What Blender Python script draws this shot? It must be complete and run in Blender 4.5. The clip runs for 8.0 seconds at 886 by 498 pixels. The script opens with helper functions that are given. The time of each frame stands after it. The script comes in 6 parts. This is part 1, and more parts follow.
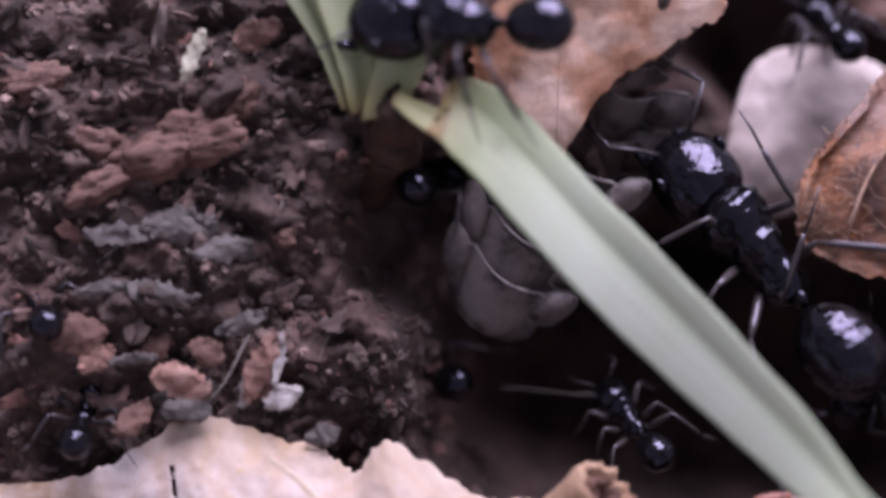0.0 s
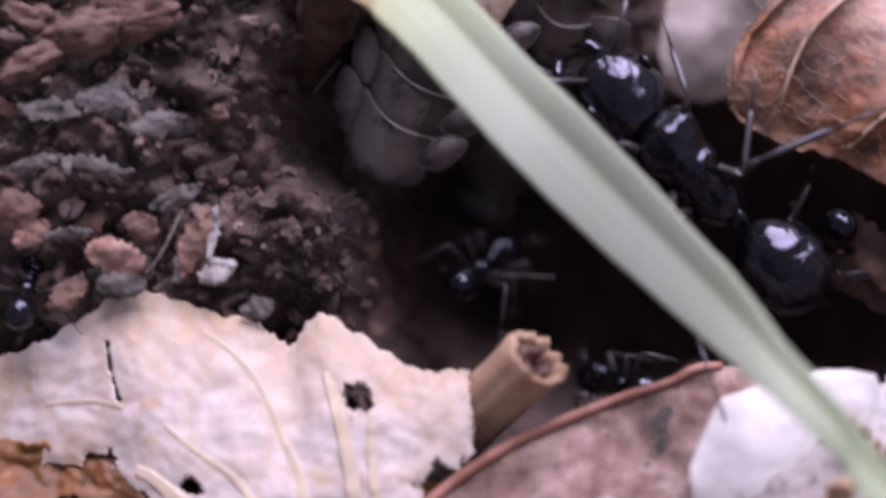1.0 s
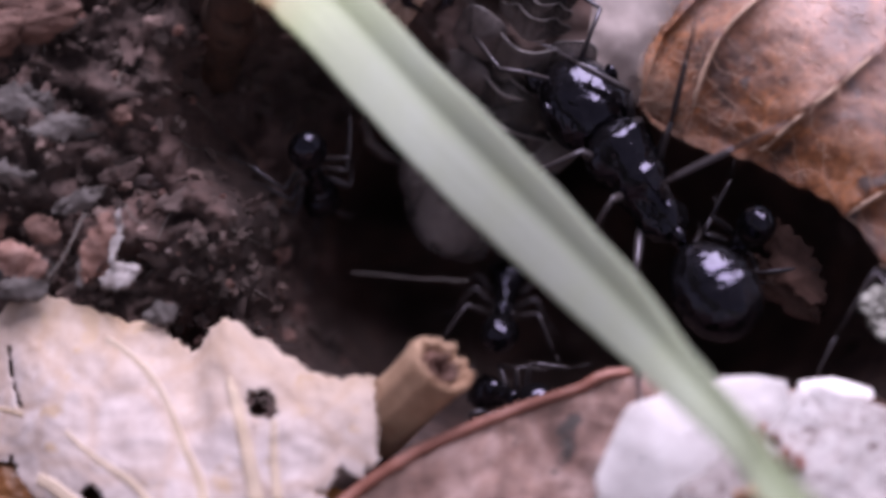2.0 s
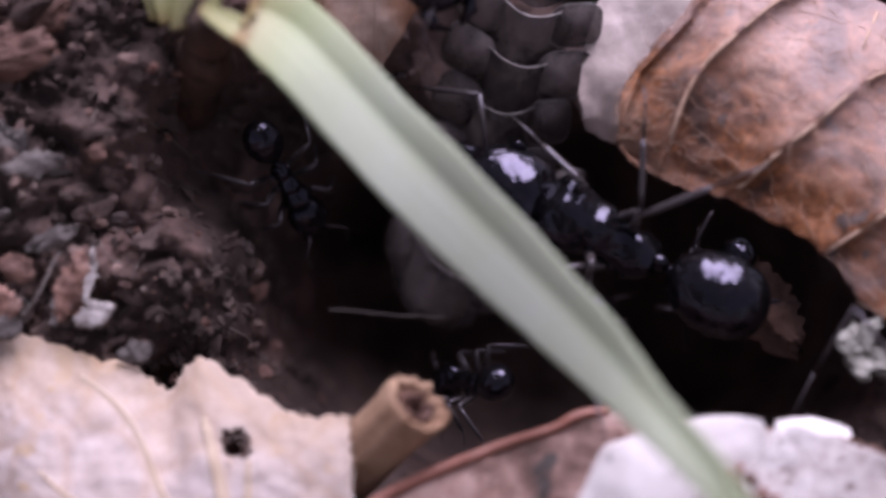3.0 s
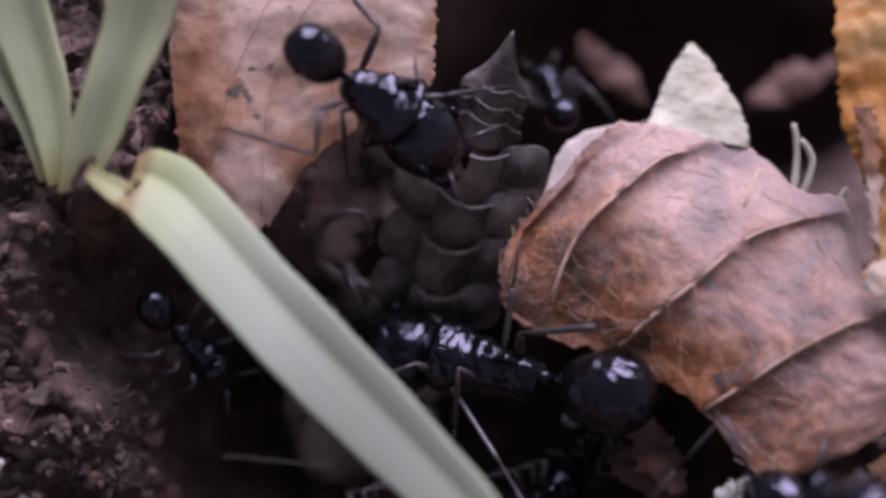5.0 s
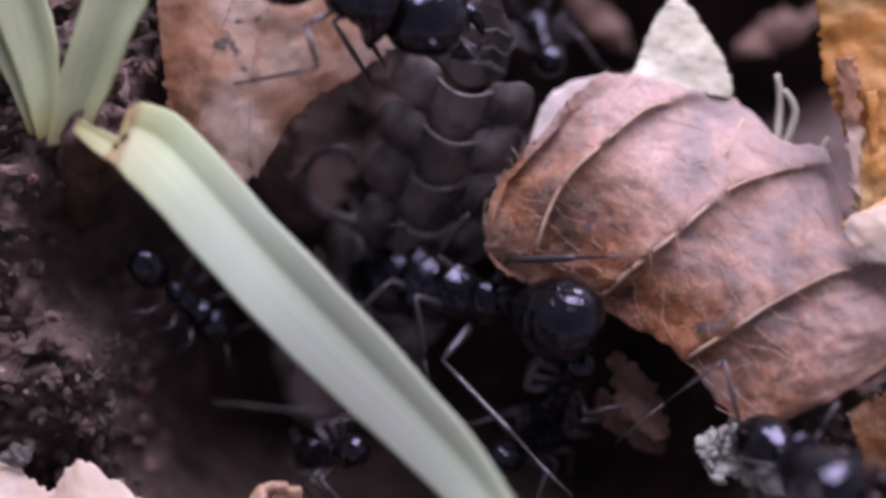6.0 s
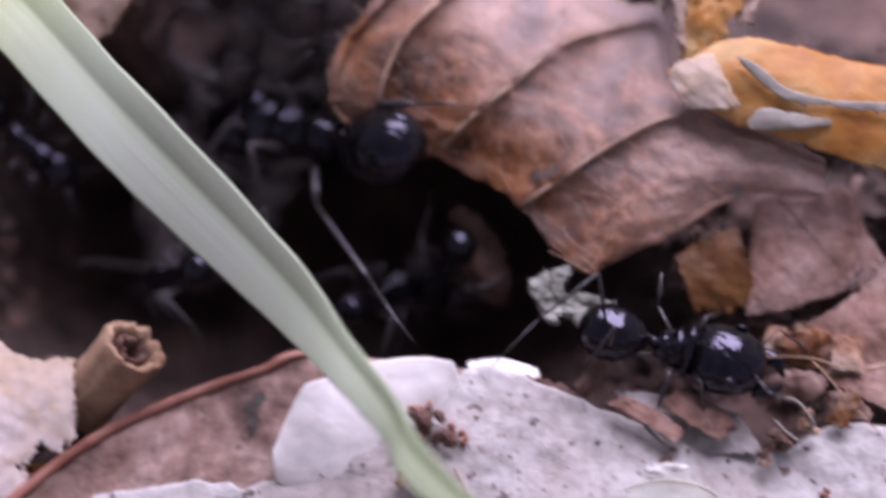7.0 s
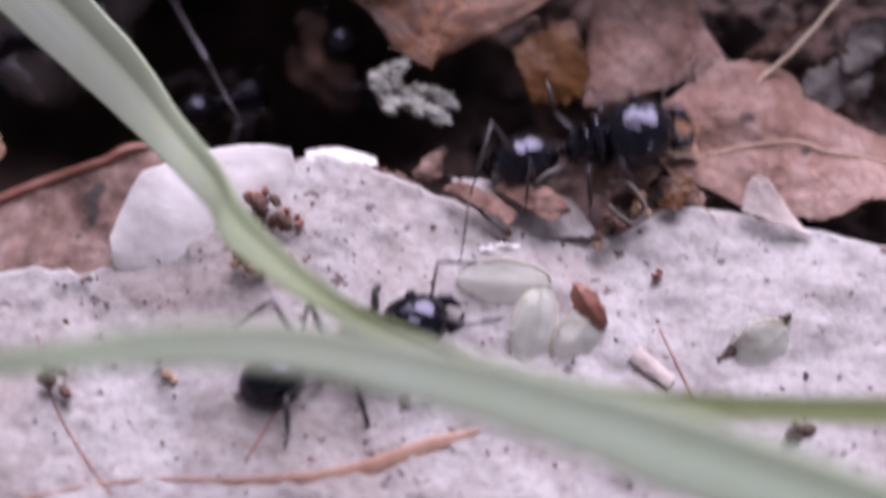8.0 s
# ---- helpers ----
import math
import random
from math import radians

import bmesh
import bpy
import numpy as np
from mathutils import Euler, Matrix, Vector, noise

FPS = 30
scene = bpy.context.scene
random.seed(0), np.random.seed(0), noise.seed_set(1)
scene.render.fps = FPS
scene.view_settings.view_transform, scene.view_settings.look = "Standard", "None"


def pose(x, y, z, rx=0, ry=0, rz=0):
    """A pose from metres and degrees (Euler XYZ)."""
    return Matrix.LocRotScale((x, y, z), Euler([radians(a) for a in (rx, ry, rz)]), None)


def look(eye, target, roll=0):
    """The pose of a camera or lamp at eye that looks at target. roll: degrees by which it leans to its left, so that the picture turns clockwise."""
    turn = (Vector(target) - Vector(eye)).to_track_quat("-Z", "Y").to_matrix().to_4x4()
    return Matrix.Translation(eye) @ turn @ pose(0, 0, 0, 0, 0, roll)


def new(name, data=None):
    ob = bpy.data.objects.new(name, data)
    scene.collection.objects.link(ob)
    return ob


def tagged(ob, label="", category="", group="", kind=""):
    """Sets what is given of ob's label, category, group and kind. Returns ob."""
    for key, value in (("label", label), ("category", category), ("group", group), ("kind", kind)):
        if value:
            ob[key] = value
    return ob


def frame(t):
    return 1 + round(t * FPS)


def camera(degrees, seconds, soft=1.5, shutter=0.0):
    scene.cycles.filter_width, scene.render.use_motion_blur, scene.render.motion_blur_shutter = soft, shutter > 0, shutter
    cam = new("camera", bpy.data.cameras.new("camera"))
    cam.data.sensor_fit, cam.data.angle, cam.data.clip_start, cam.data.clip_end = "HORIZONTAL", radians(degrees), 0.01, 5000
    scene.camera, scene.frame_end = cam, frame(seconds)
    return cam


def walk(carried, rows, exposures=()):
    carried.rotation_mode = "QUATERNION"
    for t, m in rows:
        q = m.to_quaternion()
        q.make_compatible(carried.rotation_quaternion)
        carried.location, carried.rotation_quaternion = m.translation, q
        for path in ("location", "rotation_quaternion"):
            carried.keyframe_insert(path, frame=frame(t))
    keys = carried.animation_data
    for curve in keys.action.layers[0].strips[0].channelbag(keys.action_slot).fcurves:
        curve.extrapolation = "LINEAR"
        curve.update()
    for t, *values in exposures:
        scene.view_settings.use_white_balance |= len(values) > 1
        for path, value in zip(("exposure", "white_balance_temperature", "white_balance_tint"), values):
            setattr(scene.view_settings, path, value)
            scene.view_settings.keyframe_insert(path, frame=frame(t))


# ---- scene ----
# Forest-floor litter at life size: lengths below are millimetres (MM turns them into metres).
# Places are (u, v, d): u to the side, v up the bank, d out of the bank, which leans back 45 degrees.
MM = 0.001
cam = camera(24, 8.0, soft=3.4, shutter=0.5)
cam.data.dof.use_dof = True
cam.data.dof.focus_distance = 0.0742
cam.data.dof.aperture_fstop = 17.0
walk(cam, [
    (0, look((-0.00565, -0.04568, 0.05740), (-0.00585, 0.00539, 0.00665), 0.18)),
    (0.5, look((-0.00493, -0.04707, 0.05638), (-0.00493, 0.00399, 0.00561), -0.01)),
    (1, look((-0.00340, -0.04886, 0.05456), (-0.00350, 0.00209, 0.00369), -0.01)),
    (1.5, look((-0.00161, -0.04912, 0.05325), (-0.00188, 0.00178, 0.00233), 0.09)),
    (2, look((-0.00022, -0.04791, 0.05392), (-0.00027, 0.00299, 0.00300), 0.02)),
    (2.2, look((0.00023, -0.04760, 0.05421), (0.00027, 0.00332, 0.00331), -0.01)),
    (3.3, look((0.00050, -0.04641, 0.05437), (0.00059, 0.00494, 0.00390), 0.15)),
    (3.5, look((0.00071, -0.04577, 0.05497), (0.00084, 0.00567, 0.00459), 0.16)),
    (4, look((0.00417, -0.04516, 0.05662), (0.00410, 0.00661, 0.00657), 0.35)),
    (4.5, look((0.00452, -0.04475, 0.05767), (0.00449, 0.00721, 0.00783), 0.28)),
    (4.7, look((0.00447, -0.04480, 0.05791), (0.00461, 0.00725, 0.00816), 0.23)),
    (5.8, look((0.00517, -0.04434, 0.05987), (0.00477, 0.00588, 0.00827), -0.23)),
    (6, look((0.00542, -0.04470, 0.05974), (0.00511, 0.00530, 0.00793), -0.20)),
    (6.5, look((0.00698, -0.04763, 0.05921), (0.00688, 0.00254, 0.00758), -0.24)),
    (7, look((0.01091, -0.05120, 0.05750), (0.01084, -0.00070, 0.00618), -0.19)),
    (7.5, look((0.01468, -0.05456, 0.05585), (0.01490, -0.00375, 0.00483), -0.22)),
    (8, look((0.01625, -0.05744, 0.05234), (0.01666, -0.00669, 0.00127), -0.27)),
], exposures=[(0, 1.08, 6300, 33), (1, 1.1, 6350, 33), (1.5, 1.05, 6400, 32), (2, 0.95, 6450, 32), (3.5, 0.92, 6450, 32), (4.2, 0.8, 6400, 32), (4.7, 0.7, 6350, 32), (6, 0.98, 6250, 32), (6.5, 0.88, 6300, 32), (7, 0.82, 6350, 32), (8, 0.73, 6500, 31)])

# ---- light: bright overcast sky, softened sun from above
world = bpy.data.worlds.new("world")
scene.world = world
world.use_nodes = True
wn, wl = world.node_tree.nodes, world.node_tree.links
sky = wn.new("ShaderNodeTexSky")
sky.sky_type, sky.sun_disc = "NISHITA", False
sky.sun_elevation, sky.sun_rotation = radians(62), radians(20)
wn["Background"].inputs[1].default_value = 0.044
haze = wn.new("ShaderNodeHueSaturation")
haze.inputs["Saturation"].default_value = 0.45
wl.new(sky.outputs[0], haze.inputs["Color"])
wl.new(haze.outputs[0], wn["Background"].inputs[0])
sun = new("sun", bpy.data.lights.new("sun", "SUN"))
sun.data.energy, sun.data.angle, sun.data.color = 4.15, radians(46), (0.86, 0.895, 1.0)
sun.matrix_world = look((0.3 * math.sin(radians(20)) * 0.47, 0.3 * math.cos(radians(20)) * 0.47, 0.3 * 0.88), (0, 0, 0))

TILT = pose(0, 0, 0, 45)


# ---- helpers
def nodes_of(name):
    m = bpy.data.materials.new(name)
    m.use_nodes = True
    nt = m.node_tree
    return m, nt.nodes, nt.links, nt.nodes["Principled BSDF"]


def ramp(n, l, fac, stops):
    r = n.new("ShaderNodeValToRGB")
    while len(r.color_ramp.elements) < len(stops):
        r.color_ramp.elements.new(0.5)
    for e, (p, c) in zip(r.color_ramp.elements, stops):
        e.position, e.color = p, (*c, 1)
    l.new(fac, r.inputs[0])
    return r.outputs[0]


def noise_tex(n, l, scale, detail=6, rough=0.6, coords=None, dist=0.0):
    t = n.new("ShaderNodeTexNoise")
    t.inputs["Scale"].default_value = scale
    t.inputs["Detail"].default_value = detail
    t.inputs["Roughness"].default_value = rough
    t.inputs["Distortion"].default_value = dist
    l.new(coords, t.inputs["Vector"])
    return t.outputs[0]


def mix(n, l, fac, a, b, mode="MIX"):
    m = n.new("ShaderNodeMix")
    m.data_type, m.blend_type = "RGBA", mode
    for sock, v in ((m.inputs[0], fac), (m.inputs[6], a), (m.inputs[7], b)):
        if isinstance(v, (int, float)):
            sock.default_value = v
        elif isinstance(v, tuple):
            sock.default_value = (*v, 1)
        else:
            l.new(v, sock)
    return m.outputs[2]


def surface(name, big, small, big_scale, small_scale, rough=0.7, bump=0.3, specks=None, speck_scale=900, speck_at=0.66,
            spec=0.5, island=0.0, trans=0.0, dist=0.0, stretch=(1, 1, 1), bump_mm=0.15, net=0.0, net_scale=1100, net_tone=(0.7, 0.62, 0.58), grains=False, sheen=0.0):
    """Colour from two noises (big patches, fine grain), dark specks, relief."""
    m, n, l, b = nodes_of(name)
    tc = n.new("ShaderNodeTexCoord")
    mp = n.new("ShaderNodeMapping")
    mp.inputs["Scale"].default_value = stretch
    l.new(tc.outputs["Object"], mp.inputs[0])
    co = mp.outputs[0]
    f1 = noise_tex(n, l, big_scale, 5, 0.6, co, dist)
    f2 = noise_tex(n, l, small_scale, 8, 0.7, co)
    c1 = ramp(n, l, f1, big)
    c2 = ramp(n, l, f2, small)
    col = mix(n, l, 0.75, c1, c2, "MULTIPLY")
    if net:
        vo = n.new("ShaderNodeTexVoronoi")
        vo.feature = "DISTANCE_TO_EDGE"
        vo.inputs["Scale"].default_value = net_scale
        wv = n.new("ShaderNodeVectorMath")
        wv.operation = "MULTIPLY_ADD"
        nn = n.new("ShaderNodeTexNoise")
        nn.inputs["Scale"].default_value = net_scale * 0.8
        l.new(co, nn.inputs["Vector"])
        l.new(nn.outputs["Color"], wv.inputs[0])
        wv.inputs[1].default_value = (0.7 / net_scale,) * 3
        l.new(co, wv.inputs[2])
        l.new(wv.outputs[0], vo.inputs["Vector"])
        lines = ramp(n, l, vo.outputs[0], [(0.0, (net, net, net)), (0.13, (0, 0, 0))])
        col = mix(n, l, lines, col, mix(n, l, 1.0, col, net_tone, "MULTIPLY"))
    if specks:
        f3 = noise_tex(n, l, speck_scale, 3, 0.5, co)
        mask = ramp(n, l, f3, [(speck_at, (0, 0, 0)), (speck_at + 0.05, (1, 1, 1))])
        col = mix(n, l, mask, col, specks)
    if island:
        g = n.new("ShaderNodeNewGeometry")
        v = ramp(n, l, g.outputs["Random Per Island"], [(0, (1 - island,) * 3), (1, (1 + island,) * 3)])
        col = mix(n, l, 1.0, col, v, "MULTIPLY")
    if grains:
        g = n.new("ShaderNodeNewGeometry")
        v = ramp(n, l, g.outputs["Random Per Island"], [(0, (0.6, 0.6, 0.6)), (0.55, (1.1, 1.1, 1.12)), (0.74, (1.4, 1.3, 1.3)), (0.82, (2.2, 1.6, 1.5)), (0.9, (1.5, 1.6, 1.7)), (0.97, (2.2, 2.1, 2.1))])
        col = mix(n, l, 1.0, col, v, "MULTIPLY")
    b.inputs["Sheen Weight"].default_value = sheen
    b.inputs["Sheen Roughness"].default_value = 0.4
    l.new(col, b.inputs["Base Color"])
    b.inputs["Roughness"].default_value = rough
    b.inputs["Specular IOR Level"].default_value = spec
    if bump:
        bp = n.new("ShaderNodeBump")
        bp.inputs["Strength"].default_value = bump
        bp.inputs["Distance"].default_value = bump_mm * MM
        l.new(f2, bp.inputs["Height"])
        l.new(bp.outputs[0], b.inputs["Normal"])
    if trans:
        tr = n.new("ShaderNodeBsdfTranslucent")
        l.new(col, tr.inputs[0])
        ms = n.new("ShaderNodeMixShader")
        ms.inputs[0].default_value = trans
        l.new(b.outputs[0], ms.inputs[1])
        l.new(tr.outputs[0], ms.inputs[2])
        l.new(ms.outputs[0], n["Material Output"].inputs[0])
    return m


def glossy(name, colour, rough, bump=0.0, scale=9000, coat=0.0, tint=(1, 1, 1), dents=0.0):
    m, n, l, b = nodes_of(name)
    tc = n.new("ShaderNodeTexCoord")
    f = noise_tex(n, l, scale, 3, 0.5, tc.outputs["Object"])
    c = ramp(n, l, f, [(0.3, tuple(v * 0.6 for v in colour)), (0.7, tuple(v * 1.4 for v in colour))])
    l.new(c, b.inputs["Base Color"])
    b.inputs["Roughness"].default_value = rough
    b.inputs["Coat Weight"].default_value = coat
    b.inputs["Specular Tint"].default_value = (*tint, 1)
    b.inputs["Specular IOR Level"].default_value = 0.48
    b.inputs["Coat Roughness"].default_value = 0.06
    if bump:
        bp = n.new("ShaderNodeBump")
        bp.inputs["Strength"].default_value, bp.inputs["Distance"].default_value = bump, 0.05 * MM
        l.new(f, bp.inputs["Height"])
        if dents:
            rough_map = noise_tex(n, l, 1000, 2, 0.5, tc.outputs["Object"], 0.6)
            b2 = n.new("ShaderNodeBump")
            b2.inputs["Strength"].default_value, b2.inputs["Distance"].default_value = dents, 0.22 * MM
            l.new(rough_map, b2.inputs["Height"])
            l.new(b2.outputs[0], bp.inputs["Normal"])
        l.new(bp.outputs[0], b.inputs["Normal"])
        l.new(bp.outputs[0], b.inputs["Coat Normal"])
    return m


def thing(name, at=(0, 0, 0), label="", category="", group="", kind="", turn=None):
    ob = new(name)
    ob.empty_display_size = 0.002
    m = TILT @ Matrix.Translation(Vector(at) * MM)
    ob.matrix_world = m @ turn if turn else m
    return tagged(ob, label, category, group, kind)


def part(name, bm, material, parent, label="", at=(0, 0, 0), smooth=True, thick=0.0):
    """Links a bmesh (in millimetres, in the space of its parent) as one mesh object."""
    me = bpy.data.meshes.new(name)
    for v in bm.verts:
        v.co = (v.co - Vector(at)) * MM
    bm.normal_update()
    bm.to_mesh(me)
    bm.free()
    if smooth:
        me.polygons.foreach_set("use_smooth", [True] * len(me.polygons))
    me.materials.append(material)
    ob = new(name, me)
    ob.parent = parent
    ob.location = Vector(at) * MM
    if thick:
        s = ob.modifiers.new("thickness", "SOLIDIFY")
        s.thickness, s.offset = thick * MM, -1
    if label:
        tagged(ob, label)
    return ob


def spline(pts, s):
    """Catmull-Rom through pts at s in 0..1."""
    k = len(pts) - 1
    x = min(max(s, 0), 0.99999) * k
    i = int(x)
    f = x - i
    p = [Vector(pts[min(max(i + j, 0), k)]) for j in (-1, 0, 1, 2)]
    return 0.5 * (2 * p[1] + (p[2] - p[0]) * f + (2 * p[0] - 5 * p[1] + 4 * p[2] - p[3]) * f * f + (3 * p[1] - p[0] - 3 * p[2] + p[3]) * f ** 3)


def wob(x, y, z=0.0):
    return noise.noise((x, y, z))


def tube(bm, pts, radii, n=8, squash=1.0, flat=False):
    """A tapered round rod through pts with closed ends."""
    rings = []
    pts = [Vector(p) for p in pts]
    side = None
    for i, p in enumerate(pts):
        d = (pts[min(i + 1, len(pts) - 1)] - pts[max(i - 1, 0)]).normalized()
        if side is None:
            side = d.cross(Vector((0, 0, 1))).normalized() if flat else d.orthogonal().normalized()
        side = (side - d * side.dot(d)).normalized()
        up = d.cross(side)
        rings.append([bm.verts.new(p + radii[i] * (math.cos(a) * side + squash * math.sin(a) * up)) for a in (2 * math.pi * k / n for k in range(n))])
    for a, b in zip(rings, rings[1:]):
        for k in range(n):
            bm.faces.new((a[k], a[(k + 1) % n], b[(k + 1) % n], b[k]))
    bm.faces.new(rings[0][::-1])
    bm.faces.new(rings[-1])
    return rings


def curve_rod(bm, ctrl, r0, r1, steps=14, n=7, rough=0.0, seed=0.0):
    pts = [spline(ctrl, i / steps) for i in range(steps + 1)]
    pts = [p + Vector((wob(i * .7, seed, 1), wob(i * .7, seed, 5), wob(i * .7, seed, 9))) * rough for i, p in enumerate(pts)]
    tube(bm, pts, [r0 + (r1 - r0) * i / steps for i in range(steps + 1)], n)


def pod(bm, cx, cy, cz, rx, ry, rz, rings=18, n=24, taper=0.0, power=2.0, groove=()):
    """A smooth body along x: superellipse profile, tapered towards +x, with shallow ring grooves."""
    loops = []
    for i in range(1, rings):
        x = -math.cos(math.pi * i / rings)
        r = (1 - abs(x) ** power) ** (1 / power) * (1 - taper * x)
        for g in groove:
            r *= 1 - 0.05 * math.exp(-((x - g) / 0.03) ** 2)
        loops.append([bm.verts.new((cx + rx * x, cy + ry * r * math.cos(a), cz + rz * r * math.sin(a))) for a in (2 * math.pi * k / n for k in range(n))])
    for a, b in zip(loops, loops[1:]):
        for k in range(n):
            bm.faces.new((a[k], b[k], b[(k + 1) % n], a[(k + 1) % n]))
    for loop, x in ((loops[0], -1), (loops[-1], 1)):
        tip = bm.verts.new((cx + rx * x, cy, cz))
        for k in range(n):
            f = (loop[k], loop[(k + 1) % n], tip)
            bm.faces.new(f if x < 0 else f[::-1])


class Sheet:
    """A leaf-like sheet between two edge curves, with crown, ripple, ragged margin and holes."""

    def __init__(self, one, two, crown=0.0, ripple=0.0, size=3.0, seed=0.0, jag=0.0, jag_size=0.8, fold=None):
        self.one, self.two, self.crown, self.ripple, self.size, self.seed = one, two, crown, ripple, size, seed
        self.jag, self.jag_size, self.fold = jag, jag_size, fold

    def at(self, s, t, lift=0.0):
        a, b = spline(self.one, s), spline(self.two, s)
        p = a.lerp(b, t)
        w = (b - a).length
        z = self.crown * 4 * t * (1 - t) * w
        q = p / self.size
        z += self.ripple * (noise.fractal((q.x, q.y, self.seed), 1.0, 2.0, 4))
        if self.fold:
            z += self.fold(s, t)
        return Vector((p.x, p.y, p.z + z + lift))

    def mesh(self, ns, nt, holes=()):
        bm = bmesh.new()
        grid = []
        for i in range(ns + 1):
            s = i / ns
            row = []
            for j in range(nt + 1):
                t = j / nt
                p = self.at(s, t)
                if self.jag:
                    out = max(0.0, abs(2 * t - 1) - 0.75) / 0.25
                    a, b = spline(self.one, s), spline(self.two, s)
                    way = (b - a).normalized() * (1 if t > 0.5 else -1)
                    k = noise.fractal((s * 20 / self.jag_size, 3.7 * (t > 0.5), self.seed + 7), 1.0, 2.0, 5)
                    p = p + way * self.jag * k * out
                    ends = max(0.0, abs(2 * s - 1) - 0.8) / 0.2
                    k2 = noise.fractal((t * 12 / self.jag_size, 9.1 * (s > 0.5), self.seed + 17), 1.0, 2.0, 5)
                    p = p + (self.at(min(s + .05, 1), t) - self.at(max(s - .05, 0), t)).normalized() * (1 if s > .5 else -1) * self.jag * k2 * ends
                row.append(bm.verts.new(p))
            grid.append(row)
        for i in range(ns):
            for j in range(nt):
                c = (grid[i][j].co + grid[i + 1][j + 1].co) / 2
                gone = False
                for hu, hv, hr in holes:
                    r = math.hypot(c.x - hu, c.y - hv) * (1 + 0.45 * wob(c.x * 2.2, c.y * 2.2, hu) + 0.3 * wob(c.x * 6, c.y * 6, hu))
                    gone |= r < hr
                if not gone:
                    bm.faces.new((grid[i][j], grid[i][j + 1], grid[i + 1][j + 1], grid[i + 1][j]))
        for f in bm.faces:
            f.normal_update()
        if sum(f.normal.z for f in bm.faces) < 0:
            bmesh.ops.reverse_faces(bm, faces=bm.faces)
        loose = [v for v in bm.verts if not v.link_faces]
        bmesh.ops.delete(bm, geom=loose, context="VERTS")
        return bm

    def vein(self, path, r0, r1, lift=0.0, steps=26, squash=0.4):
        bm = bmesh.new()
        pts = [spline([(s, t, 0) for s, t in path], i / steps) for i in range(steps + 1)]
        tube(bm, [self.at(p.x, p.y, lift) for p in pts], [r0 + (r1 - r0) * i / steps for i in range(steps + 1)], 8, squash, True)
        return bm


# ---- materials
SOIL = surface("soil", [(0.25, (0.055, 0.043, 0.04)), (0.46, (0.155, 0.112, 0.101)), (0.62, (0.28, 0.185, 0.162)), (0.75, (0.39, 0.255, 0.22))],
               [(0.25, (0.35, 0.33, 0.33)), (0.7, (1.1, 1.0, 1.0))], 260, 1500, 0.9, 1.0, spec=0.2, bump_mm=0.6)
CRUMB = surface("soil_crumb", [(0.3, (0.075, 0.054, 0.047)), (0.7, (0.22, 0.155, 0.134))], [(0.3, (0.5, 0.5, 0.5)), (0.7, (1, 1, 1))],
                300, 2500, 0.85, 0.6, spec=0.25, grains=True)
HUMUS = surface("humus", [(0.3, (0.065, 0.046, 0.041)), (0.7, (0.19, 0.13, 0.114))], [(0.3, (0.5, 0.5, 0.5)), (0.7, (1, 1, 1))],
                300, 2500, 0.85, 0.6, spec=0.25, grains=True)
BARK = surface("bark_flake", [(0.3, (0.09, 0.045, 0.035)), (0.7, (0.24, 0.12, 0.09))], [(0.3, (0.5, 0.48, 0.46)), (0.7, (1, 1, 1))], 300, 2200, 0.8, 0.6)
FLAKE = surface("grey_flake", [(0.3, (0.075, 0.06, 0.056)), (0.7, (0.18, 0.15, 0.14))], [(0.3, (0.6, 0.6, 0.6)), (0.7, (1, 1, 1))], 300, 2200, 0.7, 0.5)
PALE = surface("pale_leaf", [(0.33, (0.46, 0.29, 0.18)), (0.42, (0.585, 0.44, 0.355)), (0.53, (0.685, 0.58, 0.555))],
               [(0.3, (0.72, 0.66, 0.62)), (0.6, (1, 1, 1))], 200, 1400, 0.7, 0.15, specks=(0.58, 0.42, 0.30), speck_scale=700, speck_at=0.64, trans=0.15, dist=0.6, net=0.6, net_scale=420, net_tone=(0.86, 0.74, 0.62))
PALE_VEIN = surface("pale_vein", [(0.3, (0.56, 0.41, 0.28)), (0.7, (0.67, 0.53, 0.42))], [(0.3, (0.8, 0.8, 0.8)), (0.7, (1, 1, 1))], 300, 2000, 0.7, 0.3)
BROWN = surface("brown_leaf", [(0.36, (0.045, 0.015, 0.006)), (0.44, (0.15, 0.046, 0.012)), (0.52, (0.26, 0.090, 0.028)), (0.62, (0.35, 0.18, 0.115))],
                [(0.36, (0.40, 0.34, 0.30)), (0.58, (1.05, 1.05, 1.05))], 210, 1900, 0.46, 0.8, specks=(0.07, 0.038, 0.03), speck_scale=900, speck_at=0.63, trans=0.06, dist=1.2, net=0.85, net_scale=1300, net_tone=(1.45, 1.4, 1.35), sheen=0.12)
